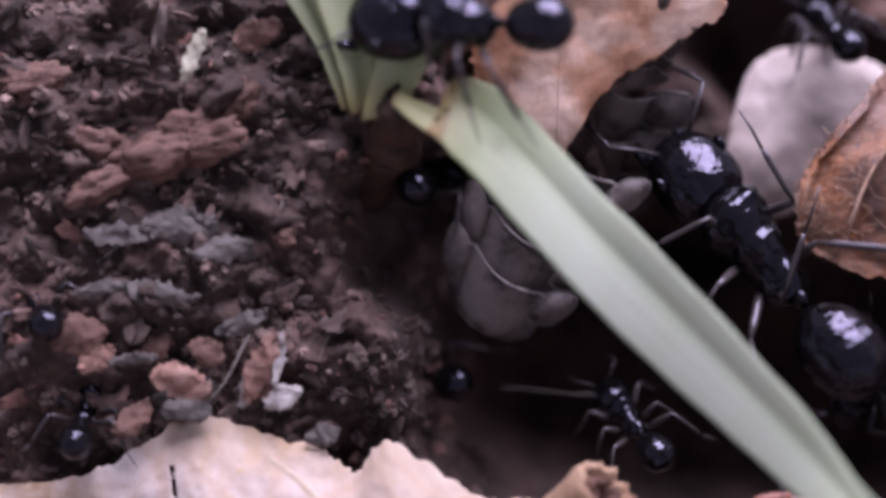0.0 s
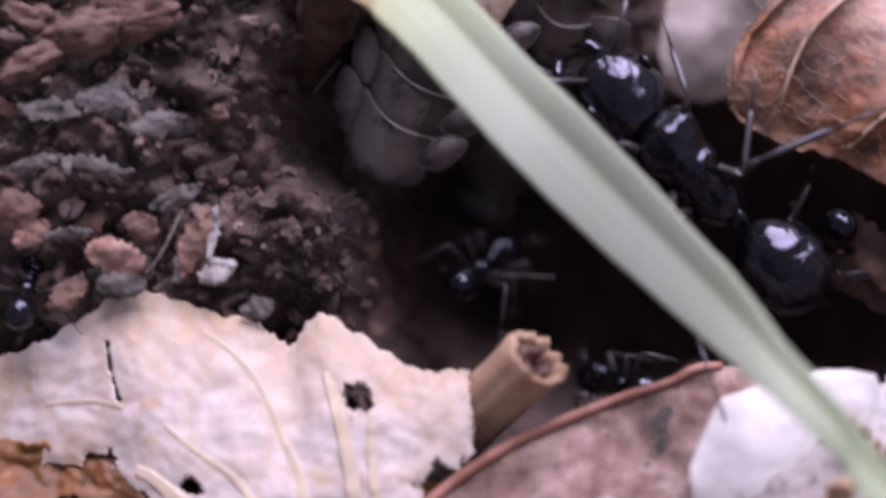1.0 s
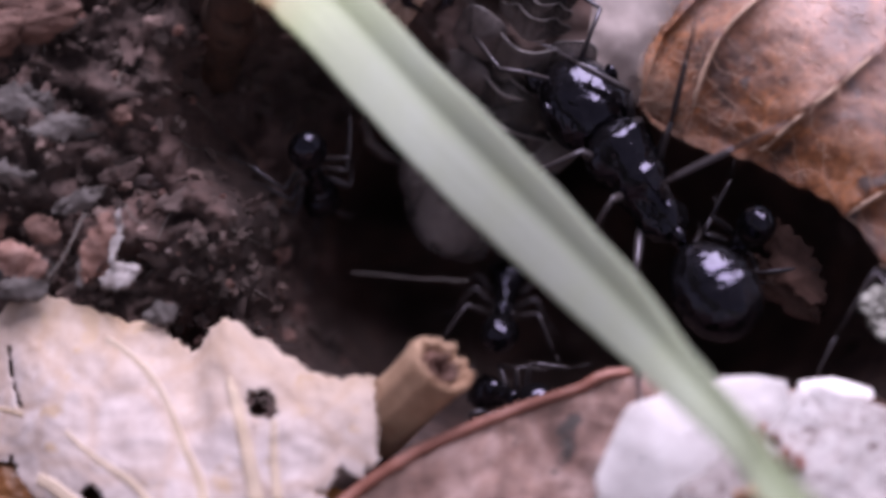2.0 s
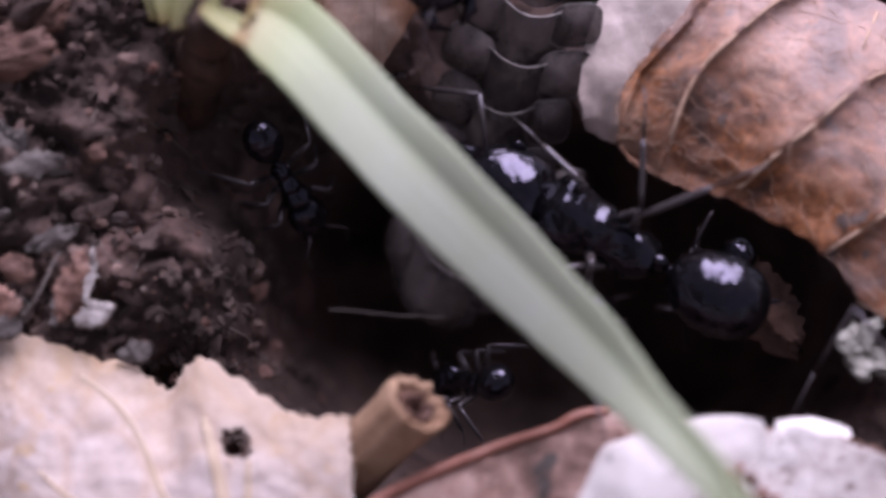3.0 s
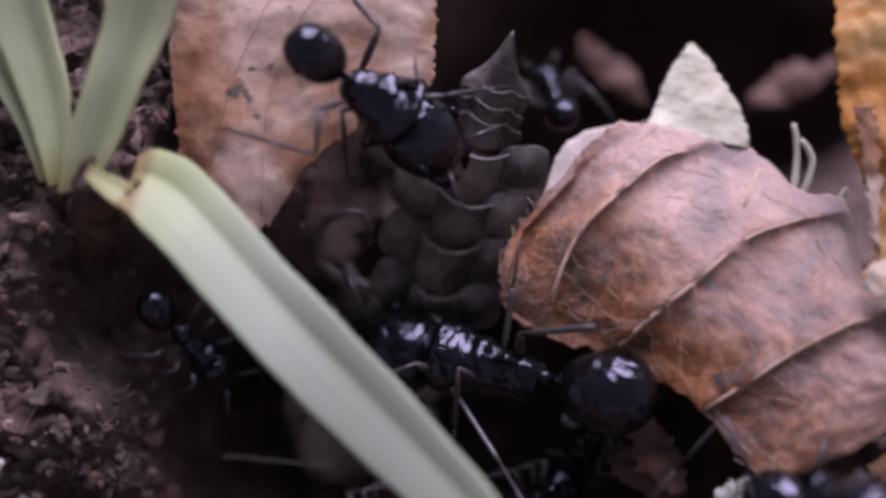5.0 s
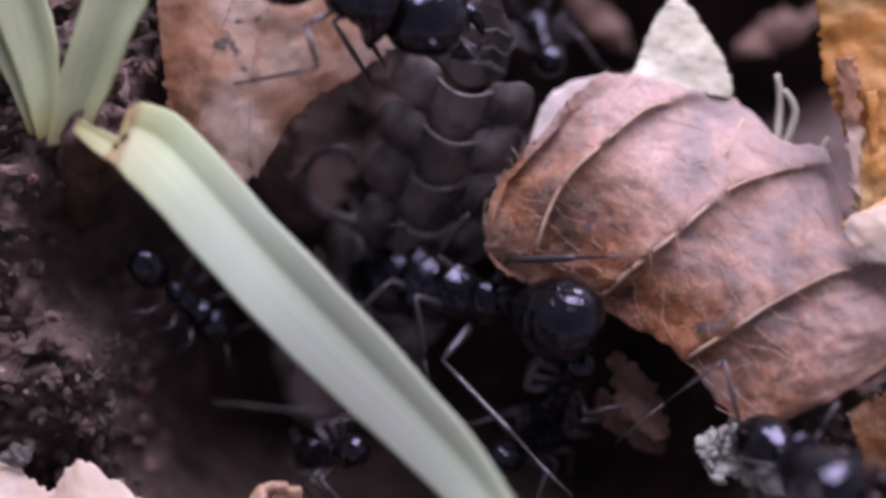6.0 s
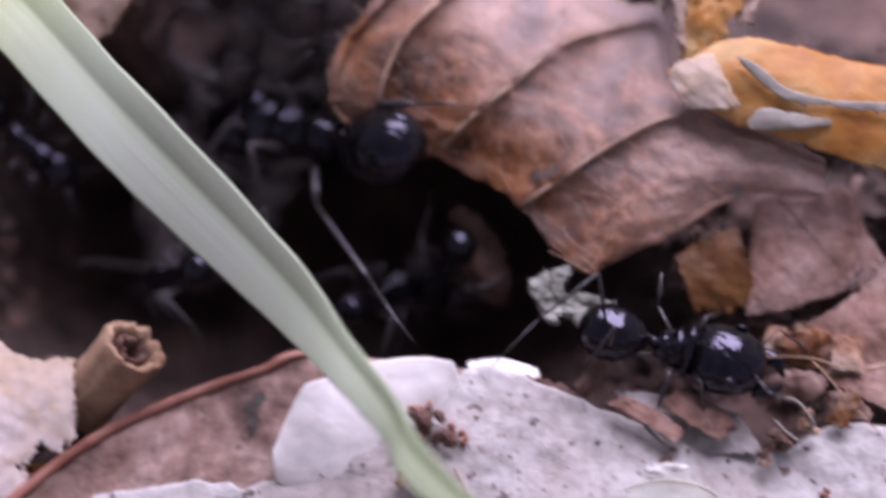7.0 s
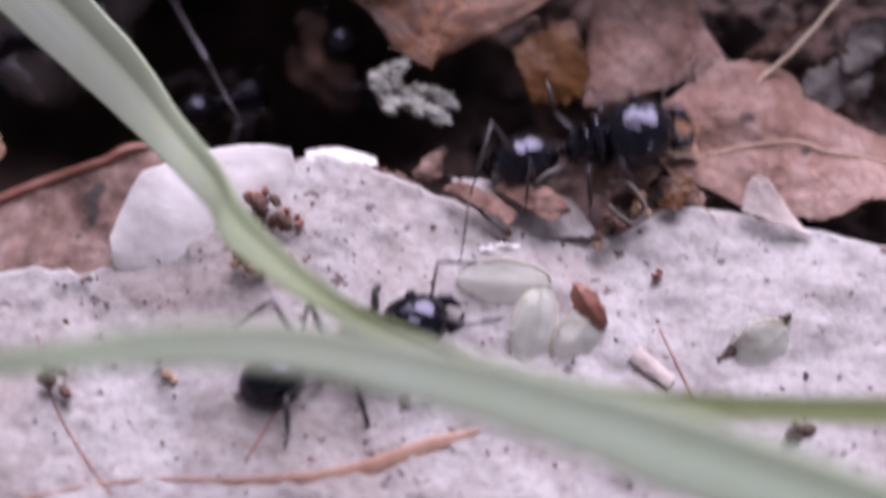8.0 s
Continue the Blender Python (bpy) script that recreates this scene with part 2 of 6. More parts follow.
def blush(mat, way, low, high, tone, share=0.5):
    """Natural colour drift of a leaf from its margin to its middle, along way."""
    n, l = mat.node_tree.nodes, mat.node_tree.links
    b = n["Principled BSDF"]
    src = b.inputs["Base Color"].links[0].from_socket
    tc = n.new("ShaderNodeTexCoord")
    sp = n.new("ShaderNodeVectorMath")
    sp.operation = "DOT_PRODUCT"
    l.new(tc.outputs["Object"], sp.inputs[0])
    sp.inputs[1].default_value = way
    mr = n.new("ShaderNodeMapRange")
    mr.inputs[1].default_value, mr.inputs[2].default_value = low * MM, high * MM
    l.new(sp.outputs["Value"], mr.inputs[0])
    nz = noise_tex(n, l, 250, 4, 0.6, tc.outputs["Object"])
    ad = n.new("ShaderNodeMath")
    ad.operation = "MULTIPLY_ADD"
    l.new(nz, ad.inputs[0])
    ad.inputs[1].default_value = 1.6
    sb = n.new("ShaderNodeMath")
    sb.operation = "SUBTRACT"
    l.new(mr.outputs[0], sb.inputs[0])
    sb.inputs[1].default_value = 0.8
    l.new(sb.outputs[0], ad.inputs[2])
    ad.use_clamp = True
    l.new(mix(n, l, ad.outputs[0], src, mix(n, l, share, src, tone)), b.inputs["Base Color"])


blush(PALE, (0.26, 0.965, 0.0), -2.6, 0.4, (0.60, 0.41, 0.27), 0.55)
blush(BROWN, (0.57, 0.82, 0.0), 0.8, 8.3, (0.53, 0.39, 0.375), 0.62)
FUZZ = surface("leaf_fuzz", [(0.3, (0.30, 0.17, 0.11)), (0.7, (0.44, 0.29, 0.22))], [(0.3, (0.8, 0.8, 0.8)), (0.7, (1, 1, 1))], 300, 2000, 0.7, 0.0)
BROWN_VEIN = surface("brown_vein", [(0.3, (0.40, 0.24, 0.16)), (0.7, (0.54, 0.37, 0.28))], [(0.3, (0.8, 0.8, 0.8)), (0.7, (1, 1, 1))], 300, 2000, 0.6, 0.3)
MAUVE = surface("mauve_leaf", [(0.32, (0.31, 0.255, 0.24)), (0.47, (0.405, 0.36, 0.35)), (0.6, (0.46, 0.425, 0.42))],
                [(0.36, (0.66, 0.63, 0.63)), (0.55, (1, 1, 1))], 190, 2600, 0.65, 0.6, specks=(0.13, 0.085, 0.08), speck_scale=1500, speck_at=0.645, dist=0.8, net=0.3, net_scale=620)
RUST = surface("rust_leaf", [(0.34, (0.12, 0.062, 0.046)), (0.46, (0.24, 0.132, 0.104)), (0.6, (0.40, 0.265, 0.23))],
               [(0.3, (0.55, 0.5, 0.5)), (0.65, (1, 1, 1))], 260, 2000, 0.6, 0.8, specks=(0.05, 0.035, 0.03), speck_scale=700, speck_at=0.65, net=0.6, net_scale=1200, net_tone=(1.25, 1.25, 1.25), dist=0.8)
ROSE = surface("rose_leaf", [(0.32, (0.20, 0.085, 0.055)), (0.46, (0.33, 0.175, 0.135)), (0.6, (0.45, 0.29, 0.25))],
               [(0.3, (0.6, 0.55, 0.55)), (0.65, (1, 1, 1))], 240, 2400, 0.6, 0.9, specks=(0.09, 0.05, 0.045), speck_scale=900, speck_at=0.66, dist=0.8, net=0.5, net_scale=1300)
RIM = surface("red_rim", [(0.3, (0.22, 0.075, 0.05)), (0.7, (0.36, 0.15, 0.11))], [(0.3, (0.7, 0.7, 0.7)), (0.7, (1, 1, 1))], 300, 2000, 0.5, 0.3)
AMBER = surface("amber_scrap", [(0.34, (0.10, 0.034, 0.010)), (0.5, (0.20, 0.072, 0.018)), (0.64, (0.32, 0.135, 0.04))], [(0.3, (0.5, 0.5, 0.5)), (0.65, (1, 1, 1))], 240, 2000, 0.45, 0.5, trans=0.2, dist=0.8)
MIDRIB = surface("orange_midrib", [(0.3, (0.36, 0.17, 0.11)), (0.7, (0.56, 0.36, 0.28))], [(0.3, (0.7, 0.7, 0.7)), (0.7, (1, 1, 1))], 300, 2000, 0.6, 0.3)
ORANGE = surface("orange_leaf", [(0.34, (0.34, 0.10, 0.015)), (0.47, (0.54, 0.22, 0.04)), (0.6, (0.66, 0.40, 0.17))],
                 [(0.3, (0.65, 0.6, 0.55)), (0.65, (1, 1, 1))], 200, 1800, 0.55, 0.4, trans=0.12, stretch=(0.5, 1, 1), dist=0.8)
TAN = surface("tan_leaf", [(0.37, (0.21, 0.08, 0.034)), (0.48, (0.34, 0.172, 0.102)), (0.60, (0.48, 0.335, 0.265))],
              [(0.3, (0.65, 0.6, 0.6)), (0.65, (1, 1, 1))], 220, 1900, 0.75, 0.4, specks=(0.07, 0.045, 0.035), speck_scale=620, speck_at=0.67)
MEMBRANE = surface("membrane", [(0.32, (0.50, 0.43, 0.30)), (0.62, (0.72, 0.68, 0.56))], [(0.3, (0.8, 0.8, 0.8)), (0.7, (1, 1, 1))], 250, 1500, 0.6, 0.12, trans=0.2)
WHITE = surface("white_petal", [(0.3, (0.68, 0.62, 0.605)), (0.7, (0.80, 0.75, 0.74))], [(0.25, (0.85, 0.82, 0.82)), (0.6, (1, 1, 1))], 250, 1500, 0.7, 0.2, specks=(0.35, 0.22, 0.2), speck_scale=900, speck_at=0.72)
HUSK = surface("husk", [(0.3, (0.70, 0.72, 0.60)), (0.7, (0.84, 0.84, 0.80))], [(0.3, (0.9, 0.9, 0.9)), (0.7, (1, 1, 1))], 300, 1800, 0.15, 0.1, trans=0.4)


def see_through(mat, share):
    n, l = mat.node_tree.nodes, mat.node_tree.links
    out = n["Material Output"].inputs[0]
    src = out.links[0].from_socket
    tp = n.new("ShaderNodeBsdfTransparent")
    ms = n.new("ShaderNodeMixShader")
    ms.inputs[0].default_value = share
    l.new(src, ms.inputs[1])
    l.new(tp.outputs[0], ms.inputs[2])
    l.new(ms.outputs[0], out)


see_through(HUSK, 0.62)
STICK = surface("stub_wood", [(0.3, (0.26, 0.13, 0.07)), (0.7, (0.60, 0.39, 0.26))], [(0.3, (0.6, 0.55, 0.5)), (0.7, (1, 1, 1))], 500, 2600, 0.75, 0.6)
SHEATH = surface("sheath", [(0.3, (0.035, 0.016, 0.010)), (0.7, (0.125, 0.056, 0.034))], [(0.3, (0.5, 0.5, 0.5)), (0.7, (1, 1, 1))], 300, 1500, 0.7, 0.7, stretch=(3, 0.6, 1), bump_mm=0.3)
SCAR = surface("scar_skin", [(0.3, (0.24, 0.20, 0.17)), (0.7, (0.42, 0.37, 0.33))], [(0.3, (0.7, 0.7, 0.7)), (0.7, (1, 1, 1))], 400, 2600, 0.7, 0.3)
PINK = surface("pink_leaf", [(0.3, (0.52, 0.41, 0.38)), (0.7, (0.68, 0.57, 0.54))], [(0.3, (0.7, 0.68, 0.66)), (0.7, (1, 1, 1))], 250, 1800, 0.7, 0.3)
LICHEN = surface("lichen", [(0.3, (0.13, 0.12, 0.10)), (0.6, (0.36, 0.345, 0.31))], [(0.3, (0.7, 0.7, 0.7)), (0.7, (1, 1, 1))], 500, 2600, 0.85, 0.4)
FIBRE = surface("fibre", [(0.3, (0.20, 0.15, 0.13)), (0.7, (0.42, 0.36, 0.33))], [(0.3, (0.7, 0.7, 0.7)), (0.7, (1, 1, 1))], 400, 2600, 0.8, 0.3, island=0.5)
SHELL = surface("shell_plate", [(0.36, (0.03, 0.024, 0.022)), (0.5, (0.10, 0.08, 0.077)), (0.62, (0.27, 0.22, 0.21))], [(0.3, (0.6, 0.6, 0.6)), (0.7, (1, 1, 1))], 330, 2600, 0.35, 0.7)
SHELL_LOBE = surface("shell_lobe", [(0.38, (0.05, 0.038, 0.038)), (0.5, (0.12, 0.094, 0.092)), (0.62, (0.27, 0.22, 0.215))], [(0.3, (0.7, 0.7, 0.7)), (0.7, (1, 1, 1))], 500, 2600, 0.4, 0.3, trans=0.15)
SHELL_RIM = surface("shell_rim", [(0.34, (0.10, 0.083, 0.083)), (0.64, (0.32, 0.275, 0.27))], [(0.3, (0.7, 0.7, 0.7)), (0.7, (1, 1, 1))], 500, 2600, 0.45, 0.2)
see_through(SHELL, 0.3)
see_through(SHELL_LOBE, 0.25)
# The sky's lavender is put into the ants' highlights as a violet specular tint.
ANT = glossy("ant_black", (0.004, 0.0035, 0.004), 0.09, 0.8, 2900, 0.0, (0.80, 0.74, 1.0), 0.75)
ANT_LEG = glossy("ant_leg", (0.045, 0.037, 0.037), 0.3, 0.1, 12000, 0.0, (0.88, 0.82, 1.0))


def grass_material(name, low, high, along, across):
    m, n, l, b = nodes_of(name)
    tc = n.new("ShaderNodeTexCoord")
    uv = n.new("ShaderNodeUVMap")
    uv.uv_map = "along"
    sep = n.new("ShaderNodeSeparateXYZ")
    l.new(uv.outputs[0], sep.inputs[0])
    mp = n.new("ShaderNodeMapping")
    mp.inputs["Scale"].default_value = (2.0, 60.0, 1)
    l.new(uv.outputs[0], mp.inputs[0])
    streak = noise_tex(n, l, 3.0, 4, 0.6, mp.outputs[0])
    c = ramp(n, l, streak, [(0.36, tuple(0.88 * x for x in low)), (0.62, high)])
    base = ramp(n, l, sep.outputs[0], along)
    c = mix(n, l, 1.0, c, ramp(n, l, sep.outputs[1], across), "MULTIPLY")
    c = mix(n, l, 1.0, c, base, "MULTIPLY")
    spots = noise_tex(n, l, 700, 3, 0.5, tc.outputs["Object"])
    c = mix(n, l, ramp(n, l, spots, [(0.3, (0.25, 0.25, 0.25)), (0.6, (0, 0, 0))]), c, (0.45, 0.50, 0.30))
    l.new(c, b.inputs["Base Color"])
    b.inputs["Roughness"].default_value = 0.5
    bp = n.new("ShaderNodeBump")
    bp.inputs["Strength"].default_value, bp.inputs["Distance"].default_value = 0.12, 0.04 * MM
    l.new(streak, bp.inputs["Height"])
    l.new(bp.outputs[0], b.inputs["Normal"])
    tr = n.new("ShaderNodeBsdfTranslucent")
    l.new(c, tr.inputs[0])
    ms = n.new("ShaderNodeMixShader")
    ms.inputs[0].default_value = 0.25
    l.new(b.outputs[0], ms.inputs[1])
    l.new(tr.outputs[0], ms.inputs[2])
    l.new(ms.outputs[0], n["Material Output"].inputs[0])
    return m


GRASS = grass_material("grass", (0.50, 0.52, 0.45), (0.60, 0.62, 0.56),
                       [(0.0, (0.60, 0.40, 0.20)), (0.03, (0.88, 0.80, 0.42)), (0.115, (0.90, 0.84, 0.46)), (0.14, (0.66, 0.34, 0.12)), (0.168, (0.80, 0.52, 0.24)), (0.182, (0.64, 0.36, 0.14)), (0.20, (0.88, 0.84, 0.50)), (0.25, (0.82, 0.90, 0.58)), (0.34, (0.95, 1.0, 0.9)), (0.465, (0.97, 1, 0.93)), (0.588, (0.88, 0.94, 0.80)), (0.712, (0.75, 0.83, 0.60)), (0.852, (0.60, 0.68, 0.38)), (1.0, (0.55, 0.62, 0.30))],
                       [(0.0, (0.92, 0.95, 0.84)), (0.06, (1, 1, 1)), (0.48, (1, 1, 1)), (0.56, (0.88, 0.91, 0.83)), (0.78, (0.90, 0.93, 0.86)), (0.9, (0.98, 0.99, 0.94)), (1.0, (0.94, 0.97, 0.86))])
FRONT = grass_material("front_grass", (0.47, 0.53, 0.42), (0.62, 0.67, 0.57), [(0.0, (0.8, 0.9, 0.7)), (0.5, (1, 1, 1)), (1.0, (0.95, 1, 0.95))], [(0.0, (1, 1, 0.95)), (0.5, (0.95, 1, 0.95)), (1.0, (1, 1, 0.9))])
TUFT = grass_material("tuft_grass", (0.44, 0.48, 0.31), (0.60, 0.63, 0.47),
                      [(0.0, (0.50, 0.32, 0.18)), (0.08, (0.78, 0.68, 0.45)), (0.17, (0.97, 0.97, 0.82)), (1.0, (1, 1, 1))], [(0.0, (1.1, 1.1, 0.95)), (0.2, (1, 1, 1)), (0.6, (0.8, 0.85, 0.75)), (1.0, (1.1, 1.1, 1.0))])


# ---- ground: one sheet; a bank of soil that falls into a hollow, flattening out all round
def smooth(a, b, x):
    k = min(max((x - a) / (b - a), 0), 1)
    return k * k * (3 - 2 * k)


def ground_d(u, v):
    low = -0.62 * v - 3.0
    up = -3.4 + (1.9 * smooth(-4, 0, v) + 1.1 * smooth(1, 6, v)) * smooth(-2, -8, u) - 1.0 * smooth(14, 20, v)
    d = low + (up - low) * smooth(-1.5, 3, v)
    e = ((u - 5.5) / 11.8) ** 2 + ((v - 3.5) / 7.2) ** 2
    d -= 14.0 * smooth(1.28, 0.4, e)
    d -= 9.0 * smooth(4, 10, u) * smooth(9, 16, v)
    d -= 12.0 * smooth(1.3, 0.5, ((u - 13.5) / 10.0) ** 2 + ((v - 18.5) / 6.0) ** 2)
    d -= 5.0 * smooth(1.2, 0.5, ((u - 4.4) / 4.4) ** 2 + ((v - 13.5) / 6.5) ** 2)
    d -= 5.5 * smooth(1.25, 0.3, ((u + 4.8) / 5.0) ** 2 + ((v - 9.0) / 4.0) ** 2)
    d += 1.6 * smooth(18, 26, u) * smooth(9, 4, v)
    d -= max(v - 26, 0)
    d += 0.38 * max(-18 - v, 0)
    return d


def soil_relief(u, v):
    """Crumbly relief, with ledges of matted layers along the bank."""
    k = 1.1 * noise.fractal((u * 0.35, v * 0.35, 2.0), 0.9, 2.0, 7) + 0.85 * (noise.turbulence((u * 0.55, v * 0.55, 5.0), 4, True) - 0.6)
    k += 0.5 * (noise.turbulence((u * 1.5, v * 1.9, 8.0), 3, True) - 0.5) + 0.14 * wob(u * 4.5, v * 4.5, 3.0)
    lay = 0.6 * v + 1.6 * wob(u * 0.22, v * 0.3, 11.0) + 0.7 * wob(u * 0.7, v * 0.7, 12.0)
    k += 0.7 * max(0.0, 0.3 + wob(u * 0.4, v * 0.5, 14.0)) * (1 - lay % 1.0) ** 2 * smooth(-6, -10, u) * smooth(3, 6, v)
    return k


def spread(lo, hi, step, end):
    inner = list(np.arange(lo, hi + 1e-6, step))
    k, x, before, after = step, 0.0, [], []
    while x < end:
        k *= 1.25
        x += k
        before.append(lo - x)
        after.append(hi + x)
    return before[::-1] + inner + after


def make_ground():
    us, vs = spread(-24, 36, 0.17, 5000), spread(-16, 22, 0.17, 5000)
    verts = []
    for v in vs:
        for u in us:
            f = 1.0 if abs(u) < 60 and abs(v) < 60 else 0.3
            verts.append((u * MM, v * MM, (ground_d(u, v) + f * soil_relief(u, v)) * MM))
    w = len(us)
    faces = [(j * w + i, j * w + i + 1, (j + 1) * w + i + 1, (j + 1) * w + i) for j in range(len(vs) - 1) for i in range(w - 1)]
    me = bpy.data.meshes.new("ground")
    me.from_pydata(verts, [], faces)
    me.polygons.foreach_set("use_smooth", [True] * len(faces))
    me.materials.append(SOIL)
    g = new("ground", me)
    g.matrix_world = TILT
    tagged(g, "dark brown crumbly forest soil with a hollow", "ground", kind="structure")


def lump(bm, c, r, rng, squash=0.7):
    """A rough little clod."""
    m = Matrix.Translation(c) @ Euler((rng.uniform(0, 6), rng.uniform(0, 6), rng.uniform(0, 6))).to_matrix().to_4x4() @ Matrix.Diagonal((r, r * rng.uniform(.6, 1), r * squash, 1))
    made = bmesh.ops.create_icosphere(bm, subdivisions=1, radius=1.0, matrix=m)["verts"]
    for v in made:
        v.co += (v.co - Vector(c)) * rng.uniform(-0.3, 0.3)


def clod_shape(seed):
    """Points and faces of one rough clod of about unit size."""
    bm = bmesh.new()
    bmesh.ops.create_icosphere(bm, subdivisions=2, radius=1.0)
    pts = []
    for v in bm.verts:
        q = v.co
        k = 1 + 0.6 * noise.fractal((q.x * 1.6 + seed * 9, q.y * 1.6, q.z * 1.6), 0.7, 2.0, 5) - 0.25 * noise.turbulence((q.x * 5, q.y * 5, q.z * 5 + seed), 2, True)
        pts.append(q * k)
    faces = np.array([[v.index for v in f.verts] for f in bm.faces])
    bm.free()
    return np.array(pts), faces


def make_crumbs():
    rng = random.Random(4)
    shapes = [clod_shape(i) for i in range(7)]
    verts, faces, base = [], [], 0
    for i in range(5600):
        u, v = rng.uniform(-23, 34), rng.uniform(-15, 21)
        if u > -4 and rng.random() < 0.5:
            u = rng.uniform(-22, -4)
        if i % 5 == 0:
            u, v = rng.uniform(-9, 9), rng.uniform(-1.5, 6)
        r = 0.05 + 0.36 * rng.random() ** (3.5 if i % 5 == 0 else 6)
        pts, fs = shapes[i % 7]
        turn = np.array(Euler((rng.uniform(0, 6), rng.uniform(0, 6), rng.uniform(0, 6))).to_matrix())
        p = (pts * [r, r * rng.uniform(.6, 1), r * rng.uniform(.5, .9)]) @ turn.T + [u, v, ground_d(u, v) + soil_relief(u, v) + r * 0.25]
        verts.append(p * MM)
        faces.append(fs + base)
        base += len(p)
    me = bpy.data.meshes.new("soil_crumbs")
    me.from_pydata(np.concatenate(verts).tolist(), [], np.concatenate(faces).tolist())
    me.materials.append(CRUMB)
    ob = new("soil_crumbs", me)
    ob.matrix_world = TILT
    tagged(ob, "loose brown soil crumbs scattered over the ground", "soil crumbs", kind="stuff")


def make_flakes():
    """Thin crumbled bark and humus flakes bedded in the soil."""
    rng = random.Random(17)
    verts, faces, base = [], [], 0
    for i in range(880):
        u, v = (rng.uniform(-23, -2), rng.uniform(0, 20)) if i % 3 else (rng.uniform(14, 34), rng.uniform(0, 12))
        size, turn = 0.12 + 0.8 * rng.random() ** 3, rng.uniform(-0.6, 0.6) + (0 if rng.random() < 0.7 else 1.5)
        aspect, roll, nod = rng.uniform(0.2, 0.55), rng.uniform(-.5, .5), rng.uniform(-.3, .7)
        m = Euler((nod, roll, turn)).to_matrix()
        z = ground_d(u, v) + soil_relief(u, v) + 0.12
        rows = []
        for a in range(5):
            for b in range(7):
                x, y = b / 3 - 1, a / 2 - 1
                x2 = x * (1 - 0.15 * abs(y)) + rng.uniform(-.26, .26)
                y2 = y * (1 - 0.25 * x * x) + rng.uniform(-.32, .32)
                rows.append((m @ Vector((x2 * size, y2 * size * aspect, 0.18 * size * wob(x * 1.3 + i, y * 1.3, i * 0.7))) + Vector((u, v, z))) * MM)
        verts += [tuple(p) for p in rows]
        faces += [(base + a * 7 + b, base + a * 7 + b + 1, base + a * 7 + b + 8, base + a * 7 + b + 7) for a in range(4) for b in range(6)]
        base += 35
    me = bpy.data.meshes.new("humus_flakes")
    me.from_pydata(verts, [], faces)
    me.polygons.foreach_set("use_smooth", [True] * len(faces))
    me.materials.append(HUMUS)
    ob = new("humus_flakes", me)
    ob.matrix_world = TILT
    mod = ob.modifiers.new("thickness", "SOLIDIFY")
    mod.thickness = 0.05 * MM
    tagged(ob, "thin crumbled bark and humus flakes in the soil", "humus", kind="stuff")


make_ground()
make_crumbs()
make_flakes()


# ---- leaves
def make_pale_leaf():
    one = [(-24.94, -0.03, -2.6), (-20.65, 0.02, -1.8), (-18.07, 0.63, -1.1), (-16.22, 1.68, -0.9), (-14.39, 2.65, -0.7), (-12.15, 2.0, -0.4), (-9.93, 1.42, -0.1), (-8.89, 0.69, 0.0), (-7.88, 1.81, 0.2), (-6.13, 0.95, 0.5), (-4.45, -0.05, 0.9), (-2.63, -0.11, 1.2)]
    two = [(-25.64, -3.28, -2.2), (-21.26, -3.39, -1.0), (-17.92, -3.53, -0.4), (-15.45, -3.63, 0.1), (-13.75, -4.53, 0.9), (-12.29, -5.99, 1.6), (-10.11, -6.9, 2.0), (-8.56, -6.88, 2.1), (-7.02, -6.49, 2.1), (-5.3, -5.35, 2.0), (-3.95, -4.6, 1.8), (-2.44, -2.88, 1.6)]
    th = thing("dead_leaf", one[4], "pale cream dead leaf with torn edges and holes on soil", "leaf", "fallen leaves")
    o = Vector(one[4])
    sh = Sheet([Vector(p) - o for p in one], [Vector(p) - o for p in two], 0.05, 0.24, 3.2, 1.0, 0.22, 0.5)
    h = lambda q, r: (q[0] - o.x, q[1] - o.y, r)
    holes = [h((-6.4, -1.01, 0.3), 0.5), h((-3.47, -4.03, 1.2), 0.75), h((-15.56, -3.57, -0.4), 0.6), h((-12.26, -4.06, 0.5), 0.28), h((-11.97, -4.15, 0.5), 0.3)]
    crack = [(-15.34, 0.76, -1.0), (-15.25, 0.06, -1.0), (-15.05, -0.63, -1.0), (-14.85, -1.23, -1.0)]
    holes += [h(spline(crack, i / 14), 0.075) for i in range(15)]
    part("blade", sh.mesh(230, 90, holes), PALE, th, thick=0.1)
    for path, r0, r1 in (([(0.464, 0.10), (0.50, 0.15), (0.545, 0.25), (0.636, 0.525), (0.66, 0.75)], 0.12, 0.30),
                         ([(0.736, 0.24), (0.755, 0.5), (0.764, 0.78), (0.766, 0.96)], 0.16, 0.34),
                         ([(0.809, 0.40), (0.80, 0.625), (0.80, 0.93)], 0.10, 0.2),
                         ([(0.345, 0.90), (0.418, 0.86), (0.473, 0.87), (0.53, 0.95)], 0.18, 0.42),
                         ([(0.20, 0.52), (0.255, 0.55), (0.327, 0.60)], 0.07, 0.10),
                         ([(0.409, 0.575), (0.464, 0.60), (0.518, 0.65), (0.57, 0.78)], 0.07, 0.16)):
        part("vein", sh.vein(path, r0, r1, 0.02, 40, 0.025), PALE_VEIN, th)


